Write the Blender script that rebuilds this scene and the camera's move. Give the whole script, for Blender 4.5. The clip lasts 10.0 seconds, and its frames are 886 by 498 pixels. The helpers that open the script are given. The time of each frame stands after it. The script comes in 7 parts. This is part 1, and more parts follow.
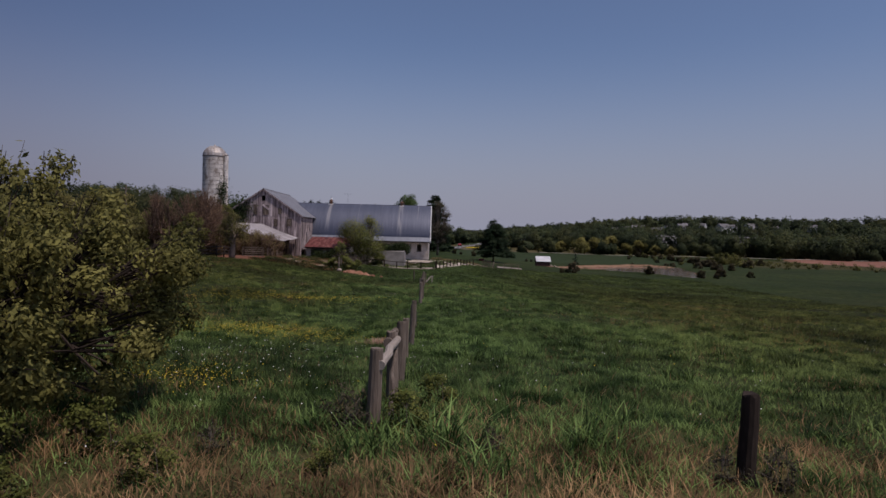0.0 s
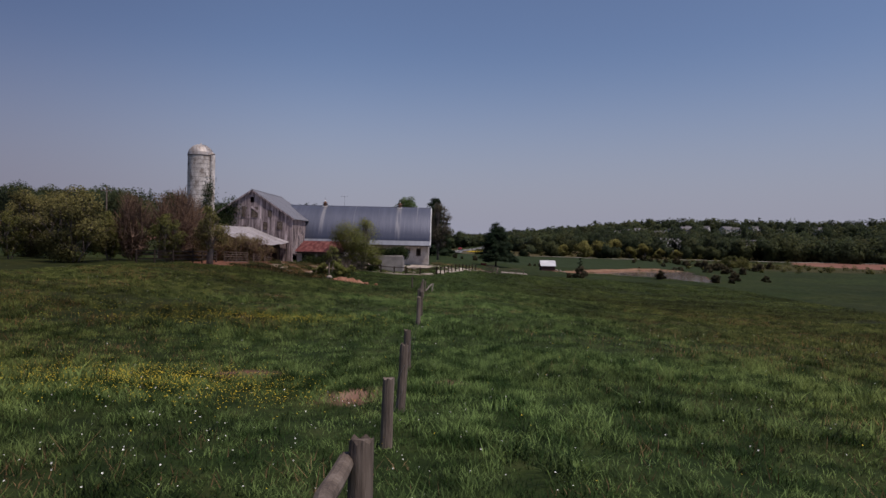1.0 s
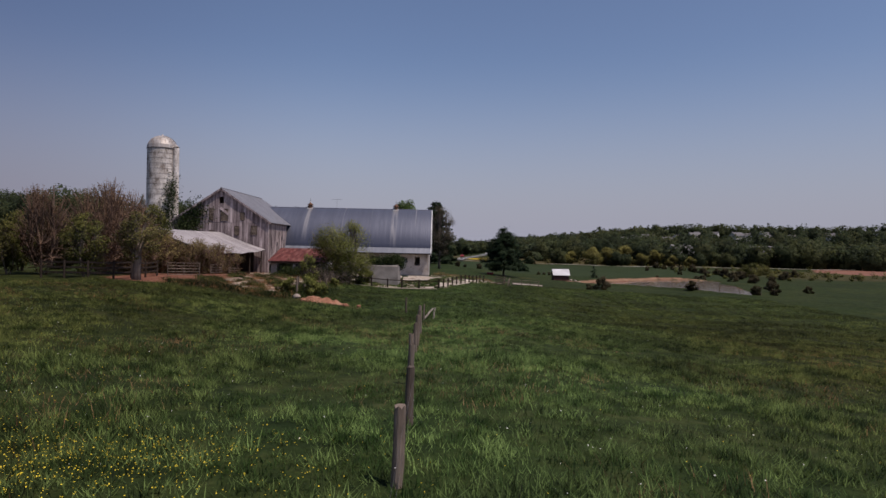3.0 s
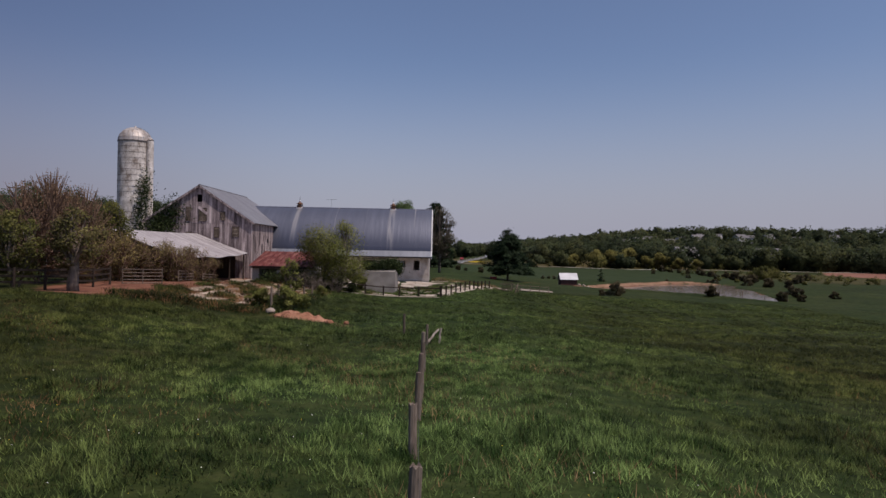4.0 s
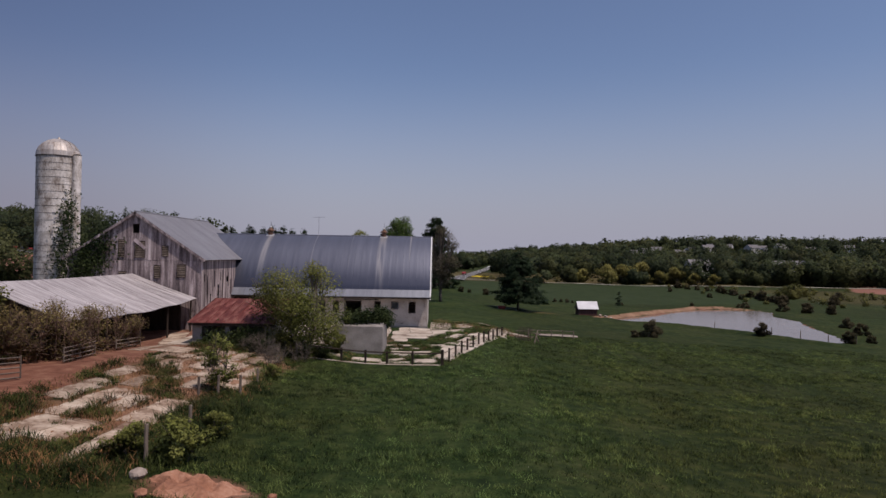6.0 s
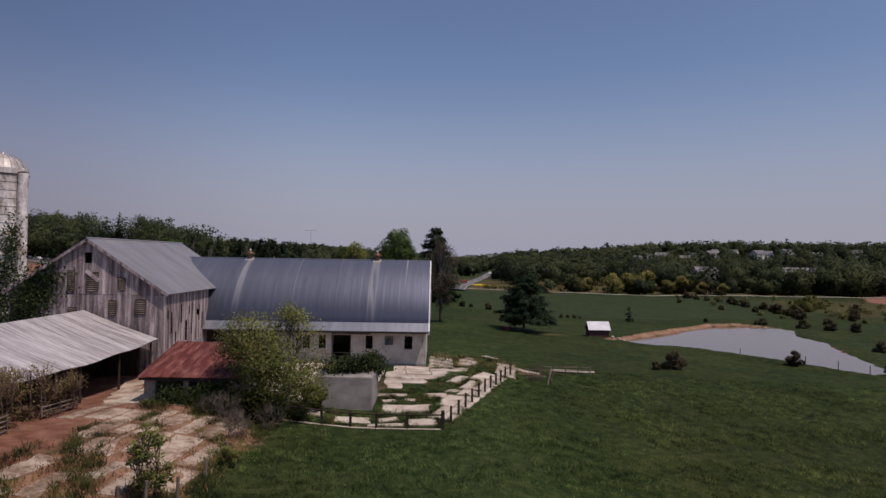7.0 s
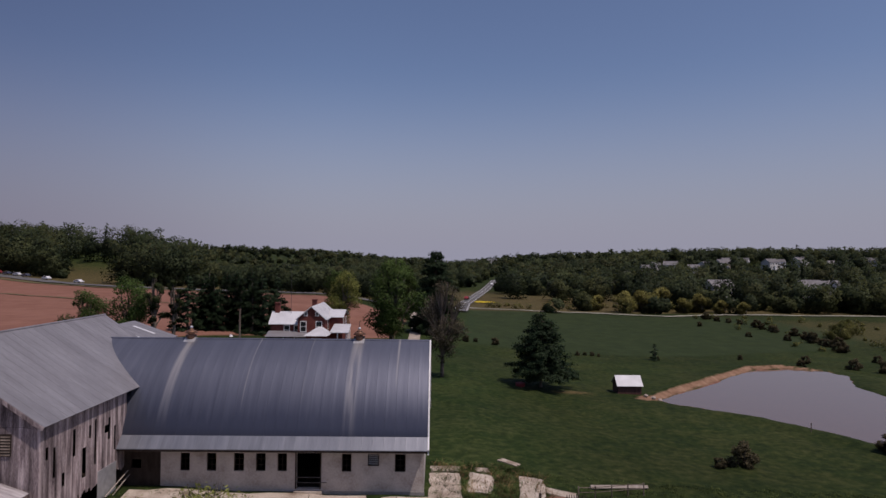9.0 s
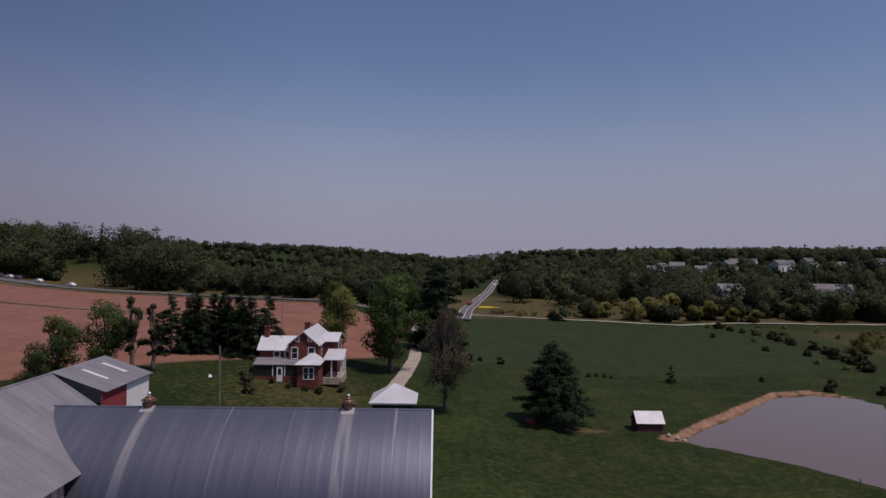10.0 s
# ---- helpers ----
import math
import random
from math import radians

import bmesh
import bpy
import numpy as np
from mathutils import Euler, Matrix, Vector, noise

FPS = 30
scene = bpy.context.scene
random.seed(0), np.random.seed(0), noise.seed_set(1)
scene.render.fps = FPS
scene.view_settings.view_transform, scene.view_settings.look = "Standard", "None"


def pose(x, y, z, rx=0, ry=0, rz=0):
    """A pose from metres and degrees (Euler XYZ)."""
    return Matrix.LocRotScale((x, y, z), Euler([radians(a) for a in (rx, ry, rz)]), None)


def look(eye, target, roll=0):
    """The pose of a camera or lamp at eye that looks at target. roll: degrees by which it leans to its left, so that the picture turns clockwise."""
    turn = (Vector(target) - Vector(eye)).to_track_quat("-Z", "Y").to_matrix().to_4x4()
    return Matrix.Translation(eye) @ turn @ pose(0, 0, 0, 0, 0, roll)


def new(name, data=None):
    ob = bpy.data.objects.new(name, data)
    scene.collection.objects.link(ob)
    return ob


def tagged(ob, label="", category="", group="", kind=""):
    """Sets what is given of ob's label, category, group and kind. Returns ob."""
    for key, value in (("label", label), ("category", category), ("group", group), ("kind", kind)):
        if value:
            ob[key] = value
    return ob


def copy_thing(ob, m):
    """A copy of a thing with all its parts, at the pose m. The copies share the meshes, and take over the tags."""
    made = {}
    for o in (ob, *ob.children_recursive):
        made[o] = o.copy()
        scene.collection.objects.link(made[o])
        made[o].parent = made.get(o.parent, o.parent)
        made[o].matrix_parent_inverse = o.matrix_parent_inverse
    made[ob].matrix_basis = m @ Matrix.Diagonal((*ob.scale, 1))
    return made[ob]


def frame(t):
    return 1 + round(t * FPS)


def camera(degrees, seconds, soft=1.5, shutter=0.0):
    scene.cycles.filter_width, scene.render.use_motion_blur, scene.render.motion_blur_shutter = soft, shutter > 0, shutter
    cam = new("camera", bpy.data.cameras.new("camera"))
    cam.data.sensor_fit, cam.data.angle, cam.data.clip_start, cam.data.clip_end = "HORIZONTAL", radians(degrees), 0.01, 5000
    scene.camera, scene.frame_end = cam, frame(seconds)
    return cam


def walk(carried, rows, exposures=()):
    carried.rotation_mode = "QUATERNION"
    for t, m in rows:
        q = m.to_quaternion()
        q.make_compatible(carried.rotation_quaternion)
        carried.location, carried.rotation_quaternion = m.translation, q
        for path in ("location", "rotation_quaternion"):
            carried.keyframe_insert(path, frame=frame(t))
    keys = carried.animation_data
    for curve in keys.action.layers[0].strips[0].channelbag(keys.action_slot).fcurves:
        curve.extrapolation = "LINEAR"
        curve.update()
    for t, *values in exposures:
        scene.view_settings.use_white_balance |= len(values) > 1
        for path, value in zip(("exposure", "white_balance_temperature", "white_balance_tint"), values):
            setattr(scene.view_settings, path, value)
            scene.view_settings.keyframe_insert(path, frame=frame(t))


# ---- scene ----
cam = camera(70.0, 10.0)
PATH = [
    (0, (1.261, 3.277, 4.236), (1.28, 5.277, 4.192), 1.5),
    (0.5, (1.211, 6.65, 4.151), (1.23, 8.65, 4.113), 1.3),
    (1, (1.182, 9.659, 4.119), (1.201, 11.659, 4.088), 1.3),
    (1.5, (1.146, 13.026, 4.113), (1.165, 15.026, 4.088), 1.2),
    (2, (1.212, 16.669, 4.088), (1.228, 18.669, 4.068), 1.2),
    (2.5, (1.192, 20.314, 4.073), (1.207, 22.314, 4.059), 1.2),
    (4, (0.638, 31.939, 4.101), (0.66, 33.939, 4.1), 1.1),
    (4.5, (0.641, 35.906, 4.348), (0.662, 37.906, 4.352), 1.2),
    (5, (0.686, 39.733, 5.308), (0.706, 41.732, 5.317), 1.0),
    (5.5, (0.684, 43.653, 6.354), (0.703, 45.653, 6.369), 1.0),
    (7, (0.7, 55.39, 9.855), (0.718, 57.39, 9.883), 0.9),
    (7.5, (0.648, 59.486, 11.185), (0.667, 61.486, 11.217), 0.9),
    (8, (0.684, 63.566, 12.541), (0.699, 65.565, 12.577), 0.8),
    (8.5, (0.547, 67.385, 14.091), (0.566, 69.385, 14.129), 0.6),
    (9, (0.488, 71.27, 15.864), (0.507, 73.27, 15.896), 0.6),
    (9.5, (0.397, 75.172, 17.704), (0.413, 77.171, 17.73), 0.6),
    (10, (0.314, 79.068, 19.793), (0.328, 81.068, 19.807), 0.7),
]
walk(cam, [(t, look(eye, target, roll)) for t, eye, target, roll in PATH],
     [(0, -0.30, 6500, 19), (1.0, -0.15, 6600, 18), (2.5, 0.0, 6750, 17), (5.5, 0.0, 6750, 18), (7.5, -0.09, 6750, 19), (9.0, -0.23, 6650, 21), (10.0, -0.32, 6550, 22)])

# ---- light ----
SUN = Vector((0.42, -0.28, 1.0)).normalized()
SKY = 0.08
world = bpy.data.worlds.new("sky")
scene.world = world
world.use_nodes = True
wn, wl = world.node_tree.nodes, world.node_tree.links
wn.clear()
sky = wn.new("ShaderNodeTexSky")
sky.sky_type, sky.sun_disc = 'NISHITA', False
sky.sun_elevation = math.asin(SUN.z)
sky.sun_rotation = math.atan2(SUN.x, SUN.y)
sky.altitude, sky.air_density, sky.dust_density, sky.ozone_density = 150, 1.0, 1.2, 1.6
tint = wn.new("ShaderNodeMix")
tint.data_type, tint.blend_type = 'RGBA', 'MULTIPLY'
tint.inputs[0].default_value = 1.0
tint.inputs[7].default_value = (1.05, 1.09, 1.19, 1)
back = wn.new("ShaderNodeBackground")
back.inputs[1].default_value = SKY
wout = wn.new("ShaderNodeOutputWorld")
wl.new(sky.outputs[0], tint.inputs[6])
# a band of pale haze lies along the horizon
wtc0, wsep, wmap, haze = wn.new("ShaderNodeTexCoord"), wn.new("ShaderNodeSeparateXYZ"), wn.new("ShaderNodeMapRange"), wn.new("ShaderNodeMix")
wmap.interpolation_type = 'SMOOTHSTEP'
wmap.inputs[1].default_value, wmap.inputs[2].default_value, wmap.inputs[3].default_value, wmap.inputs[4].default_value = -0.02, 0.30, 1.0, 0.0
haze.data_type = 'RGBA'
haze.inputs[7].default_value = (0.325 / SKY, 0.348 / SKY, 0.432 / SKY, 1)
wl.new(wtc0.outputs["Generated"], wsep.inputs[0])
wl.new(wsep.outputs[2], wmap.inputs[0])
wl.new(wmap.outputs[0], haze.inputs[0])
wl.new(tint.outputs[2], haze.inputs[6])
# the sky is deepened away from the sun, with lens vignetting put into its colour
shade, away, deep = wn.new("ShaderNodeMapRange"), wn.new("ShaderNodeMix"), wn.new("ShaderNodeMix")
shade.interpolation_type = 'SMOOTHSTEP'
shade.inputs[1].default_value, shade.inputs[2].default_value, shade.inputs[3].default_value, shade.inputs[4].default_value = -0.70, -0.12, 1.0, 0.0
away.data_type = deep.data_type = 'RGBA'
deep.blend_type = 'MULTIPLY'
deep.inputs[0].default_value = 1.0
away.inputs[6].default_value, away.inputs[7].default_value = (1, 1, 1, 1), (0.70, 0.66, 0.70, 1)
wl.new(wsep.outputs[0], shade.inputs[0])
wl.new(shade.outputs[0], away.inputs[0])
wl.new(haze.outputs[2], deep.inputs[6])
wl.new(away.outputs[2], deep.inputs[7])
wl.new(deep.outputs[2], back.inputs[0])
wl.new(back.outputs[0], wout.inputs[0])
sun = new("sun", bpy.data.lights.new("sun", 'SUN'))
sun.data.energy, sun.data.angle, sun.data.color = 3.2, radians(0.6), (1.0, 0.93, 0.84)
sun.matrix_basis = look((0, 0, 60), Vector((0, 0, 60)) - SUN)

# ---- materials ----


def material(name, colors, scale=2.0, rough=0.8, metal=0.0, bump=0.0, fine=18.0, stretch=(1, 1, 1), vary=0.0,
             island=0.0, spec=0.3, contrast=0.25, coords="Object", wide=0.0, tone=()):
    """Two scales of noise over two or three colours, with relief and a change from piece to piece."""
    m = bpy.data.materials.new(name)
    m.use_nodes = True
    n, l = m.node_tree.nodes, m.node_tree.links
    p = n["Principled BSDF"]
    tc = n.new("ShaderNodeTexCoord")
    mp = n.new("ShaderNodeMapping")
    mp.inputs["Scale"].default_value = stretch
    l.new(tc.outputs[coords], mp.inputs[0])
    big, small = n.new("ShaderNodeTexNoise"), n.new("ShaderNodeTexNoise")
    big.inputs["Scale"].default_value, big.inputs["Detail"].default_value = scale, 5
    small.inputs["Scale"].default_value, small.inputs["Detail"].default_value = fine, 4
    l.new(mp.outputs[0], big.inputs[0])
    l.new(mp.outputs[0], small.inputs[0])
    add = n.new("ShaderNodeMath")
    add.operation = 'MULTIPLY_ADD'
    l.new(small.outputs[0], add.inputs[0])
    add.inputs[1].default_value = 0.45
    sub = n.new("ShaderNodeMath")
    sub.operation = 'MULTIPLY_ADD'
    l.new(big.outputs[0], sub.inputs[0])
    sub.inputs[1].default_value, sub.inputs[2].default_value = 0.9, -0.17
    l.new(sub.outputs[0], add.inputs[2])
    ramp = n.new("ShaderNodeValToRGB")
    l.new(add.outputs[0], ramp.inputs[0])
    lo, hi = 0.5 - contrast, 0.5 + contrast
    ramp.color_ramp.elements[0].position, ramp.color_ramp.elements[1].position = lo, hi
    ramp.color_ramp.elements[0].color = (*colors[0], 1)
    ramp.color_ramp.elements[1].color = (*colors[-1], 1)
    for i, c in enumerate(colors[1:-1]):
        e = ramp.color_ramp.elements.new(lo + (hi - lo) * (i + 1) / (len(colors) - 1))
        e.color = (*c, 1)
    out = ramp.outputs[0]
    if tone:
        # each tree of a wood has its own tone
        at, tr = n.new("ShaderNodeAttribute"), n.new("ShaderNodeValToRGB")
        at.attribute_name = "tone"
        l.new(at.outputs["Fac"], tr.inputs[0])
        tr.color_ramp.elements[0].color, tr.color_ramp.elements[1].color = (*tone[0], 1), (*tone[-1], 1)
        for i, c in enumerate(tone[1:-1]):
            tr.color_ramp.elements.new((i + 1) / (len(tone) - 1)).color = (*c, 1)
        tm = n.new("ShaderNodeMix")
        tm.data_type, tm.blend_type = 'RGBA', 'MULTIPLY'
        tm.inputs[0].default_value = 1
        l.new(out, tm.inputs[6])
        l.new(tr.outputs[0], tm.inputs[7])
        out = tm.outputs[2]
    if wide:
        far, wr, wm = n.new("ShaderNodeTexNoise"), n.new("ShaderNodeMapRange"), n.new("ShaderNodeMix")
        far.inputs["Scale"].default_value, far.inputs["Detail"].default_value = 0.14, 3
        l.new(tc.outputs[coords], far.inputs[0])
        l.new(far.outputs[0], wr.inputs[0])
        wr.inputs[1].default_value, wr.inputs[2].default_value, wr.inputs[3].default_value, wr.inputs[4].default_value = 0.3, 0.7, 1 - wide, 1 + wide
        wm.data_type, wm.blend_type = 'RGBA', 'MULTIPLY'
        wm.inputs[0].default_value = 1
        l.new(out, wm.inputs[6])
        l.new(wr.outputs[0], wm.inputs[7])
        out = wm.outputs[2]
    for amount, kind in ((vary, "ShaderNodeObjectInfo"), (island, "ShaderNodeNewGeometry")):
        if amount:
            info = n.new(kind)
            r = info.outputs["Random"] if kind == "ShaderNodeObjectInfo" else info.outputs["Random Per Island"]
            mr = n.new("ShaderNodeMapRange")
            mr.inputs[3].default_value, mr.inputs[4].default_value = 1 - amount, 1 + amount
            l.new(r, mr.inputs[0])
            mul = n.new("ShaderNodeMix")
            mul.data_type, mul.blend_type = 'RGBA', 'MULTIPLY'
            mul.inputs[0].default_value = 1
            l.new(out, mul.inputs[6])
            l.new(mr.outputs[0], mul.inputs[7])
            out = mul.outputs[2]
    l.new(out, p.inputs["Base Color"])
    p.inputs["Roughness"].default_value = rough
    p.inputs["Metallic"].default_value = metal
    p.inputs["Specular IOR Level"].default_value = spec
    if bump:
        b = n.new("ShaderNodeBump")
        b.inputs["Strength"].default_value, b.inputs["Distance"].default_value = bump, 0.05
        l.new(add.outputs[0], b.inputs["Height"])
        l.new(b.outputs[0], p.inputs["Normal"])
    return m


def browned_and_vignetted(m, p):
    """Pasture grass is lusher along the fence line; to both sides browner, with lens vignetting put into its colour."""
    n, l = m.node_tree.nodes, m.node_tree.links
    tc, sep, off, ab = n.new("ShaderNodeTexCoord"), n.new("ShaderNodeSeparateXYZ"), n.new("ShaderNodeMath"), n.new("ShaderNodeMath")
    wob, add, mr = n.new("ShaderNodeTexNoise"), n.new("ShaderNodeMath"), n.new("ShaderNodeMapRange")
    l.new(tc.outputs["Object"], sep.inputs[0])
    l.new(sep.outputs[0], off.inputs[0])
    off.inputs[1].default_value = -2.0
    ab.operation = 'ABSOLUTE'
    l.new(off.outputs[0], ab.inputs[0])
    wob.inputs["Scale"].default_value, wob.inputs["Detail"].default_value = 0.12, 4
    l.new(tc.outputs["Object"], wob.inputs[0])
    add.operation = 'MULTIPLY_ADD'
    l.new(wob.outputs[0], add.inputs[0])
    add.inputs[1].default_value = 14.0
    l.new(ab.outputs[0], add.inputs[2])
    l.new(add.outputs[0], mr.inputs[0])
    mr.inputs[1].default_value, mr.inputs[2].default_value, mr.inputs[3].default_value, mr.inputs[4].default_value = 8.0, 21.0, 0.0, 1.0
    near, both = n.new("ShaderNodeMapRange"), n.new("ShaderNodeMath")
    l.new(sep.outputs[1], near.inputs[0])
    near.inputs[1].default_value, near.inputs[2].default_value, near.inputs[3].default_value, near.inputs[4].default_value = 60.0, 112.0, 1.0, 0.40
    both.operation = 'MULTIPLY'
    l.new(mr.outputs[0], both.inputs[0])
    l.new(near.outputs[0], both.inputs[1])
    tint, mul = n.new("ShaderNodeMix"), n.new("ShaderNodeMix")
    tint.data_type = mul.data_type = 'RGBA'
    mul.blend_type = 'MULTIPLY'
    # dull brown that also carries the lens's darkening towards the sides
    tint.inputs[6].default_value, tint.inputs[7].default_value = (1.0, 1.0, 1.0, 1), (0.93, 0.69, 0.60, 1)
    mul.inputs[0].default_value = 1.0
    l.new(both.outputs[0], tint.inputs[0])
    l.new(p.inputs["Base Color"].links[0].from_socket, mul.inputs[6])
    l.new(tint.outputs[2], mul.inputs[7])
    l.new(mul.outputs[2], p.inputs["Base Color"])


def foliage(name, dark, light, island=0.45, scale=0.35, lawn=False, tone=(), soft=0.5):
    m = material(name, (dark, tuple((a + b) / 2 for a, b in zip(dark, light)), light), scale=scale, fine=2.5, rough=0.65, island=island, spec=0.12, contrast=0.085 if lawn else 0.2, wide=0.5 if lawn else 0.0, tone=tone)
    p = m.node_tree.nodes["Principled BSDF"]
    n, l = m.node_tree.nodes, m.node_tree.links
    if lawn:
        browned_and_vignetted(m, p)
        # a sward takes the light as a whole, so its blades' normals lean upwards
        geo, mulv, addv = n.new("ShaderNodeNewGeometry"), n.new("ShaderNodeVectorMath"), n.new("ShaderNodeVectorMath")
        mulv.operation, addv.operation = 'SCALE', 'ADD'
        mulv.inputs[3].default_value = 0.55
        l.new(geo.outputs["Normal"], mulv.inputs[0])
        l.new(mulv.outputs[0], addv.inputs[0])
        addv.inputs[1].default_value = (0, 0, 0.75)
        l.new(addv.outputs[0], p.inputs["Normal"])
    else:
        # leaves take on part of the rounding of the clump that they belong to
        geo, at = n.new("ShaderNodeNewGeometry"), n.new("ShaderNodeAttribute")
        at.attribute_name = "bulge"
        mulv, mulb, addv = n.new("ShaderNodeVectorMath"), n.new("ShaderNodeVectorMath"), n.new("ShaderNodeVectorMath")
        mulv.operation = mulb.operation = 'SCALE'
        mulv.inputs[3].default_value, mulb.inputs[3].default_value = soft, 1.35 - soft
        l.new(geo.outputs["Normal"], mulv.inputs[0])
        l.new(at.outputs["Vector"], mulb.inputs[0])
        l.new(mulv.outputs[0], addv.inputs[0])
        l.new(mulb.outputs[0], addv.inputs[1])
        l.new(addv.outputs[0], p.inputs["Normal"])
    # thin leaves let a part of the light through
    tr = n.new("ShaderNodeBsdfTranslucent")
    mix = n.new("ShaderNodeMixShader")
    mix.inputs[0].default_value = 0.3
    src = p.inputs["Base Color"].links[0].from_socket
    l.new(src, tr.inputs[0])
    l.new(p.outputs[0], mix.inputs[1])
    l.new(tr.outputs[0], mix.inputs[2])
    l.new(mix.outputs[0], n["Material Output"].inputs[0])
    return m


M = {}
M["grass_blade"] = foliage("grass_blade", (0.022, 0.048, 0.011), (0.140, 0.212, 0.066), 0.62, 1.5, True)
M["grass_mid"] = foliage("grass_mid", (0.014, 0.030, 0.007), (0.092, 0.130, 0.039), 0.30, 1.2, True)
M["grass_dark"] = foliage("grass_dark", (0.012, 0.026, 0.008), (0.045, 0.068, 0.022), 0.4, 1.1, True)
M["dry_blade"] = foliage("dry_blade", (0.080, 0.048, 0.024), (0.28, 0.185, 0.095), 0.45, 0.5, True)
M["leaf_shrub"] = foliage("leaf_shrub", (0.030, 0.036, 0.010), (0.250, 0.228, 0.068))
M["leaf_tangle"] = foliage("leaf_tangle", (0.095, 0.078, 0.028), (0.270, 0.205, 0.080))
M["leaf_hedge"] = foliage("leaf_hedge", (0.065, 0.064, 0.022), (0.240, 0.210, 0.075))
M["leaf_olive"] = foliage("leaf_olive", (0.055, 0.065, 0.018), (0.180, 0.170, 0.050))
M["leaf_red"] = foliage("leaf_red", (0.095, 0.055, 0.035), (0.225, 0.145, 0.088))
M["twig"] = material("twig", ((0.075, 0.045, 0.032), (0.16, 0.10, 0.072), (0.25, 0.17, 0.125)), scale=3, fine=20, rough=0.95)
M["leaf_fresh"] = foliage("leaf_fresh", (0.070, 0.088, 0.018), (0.245, 0.250, 0.072))
M["leaf_maple"] = foliage("leaf_maple", (0.030, 0.060, 0.014), (0.085, 0.130, 0.035))
M["needle"] = foliage("needle", (0.010, 0.022, 0.010), (0.035, 0.058, 0.026))
M["leaf_wood"] = foliage("leaf_wood", (0.042, 0.056, 0.030), (0.090, 0.104, 0.056), 0.16, 0.05, False, ((0.50, 0.57, 0.54), (0.70, 0.78, 0.70), (0.86, 0.91, 0.76), (1.08, 1.02, 0.75), (0.88, 0.78, 0.68)), 0.28)
M["leaf_yellow"] = foliage("leaf_yellow", (0.12, 0.12, 0.03), (0.30, 0.27, 0.09))
M["leaf_brown"] = foliage("leaf_brown", (0.050, 0.042, 0.026), (0.120, 0.105, 0.065))
M["leaf_scrub"] = foliage("leaf_scrub", (0.045, 0.040, 0.022), (0.110, 0.092, 0.050))
M["leaf_ivy"] = foliage("leaf_ivy", (0.013, 0.025, 0.008), (0.050, 0.066, 0.022))
M["petal_yellow"] = material("petal_yellow", ((0.55, 0.40, 0.02), (0.75, 0.58, 0.04)), rough=0.6, island=0.2)
M["petal_white"] = material("petal_white", ((0.55, 0.55, 0.50), (0.8, 0.8, 0.75)), rough=0.6, island=0.2)
M["bark"] = material("bark", ((0.05, 0.038, 0.03), (0.13, 0.105, 0.085), (0.20, 0.17, 0.14)), scale=3, fine=20, rough=0.95, bump=0.6, stretch=(1, 1, 0.25))
M["post"] = material("post", ((0.055, 0.042, 0.034), (0.145, 0.112, 0.090), (0.24, 0.195, 0.16)), scale=4, fine=40, rough=0.92, bump=0.5, stretch=(1, 1, 0.12), vary=0.25)
M["pale_wood"] = material("pale_wood", ((0.22, 0.18, 0.15), (0.38, 0.33, 0.29)), scale=4, fine=40, rough=0.9, bump=0.4, stretch=(1, 0.15, 1))
M["board"] = material("board", ((0.055, 0.040, 0.042), (0.26, 0.205, 0.205), (0.56, 0.475, 0.465)), scale=1.1, fine=16, rough=0.95, bump=0.4, stretch=(3, 3, 0.30), vary=0.28, contrast=0.19)
M["dark_wood"] = material("dark_wood", ((0.022, 0.016, 0.013), (0.062, 0.047, 0.039)), scale=3, fine=25, rough=0.95, spec=0.1, bump=0.3, stretch=(1, 1, 0.3))
M["roof_blue"] = material("roof_blue", ((0.115, 0.124, 0.162), (0.152, 0.162, 0.206), (0.205, 0.215, 0.262)), scale=0.6, fine=3.6, rough=0.48, metal=0.65, stretch=(1.8, 0.09, 0.09), vary=0.03, spec=0.5, contrast=0.42)

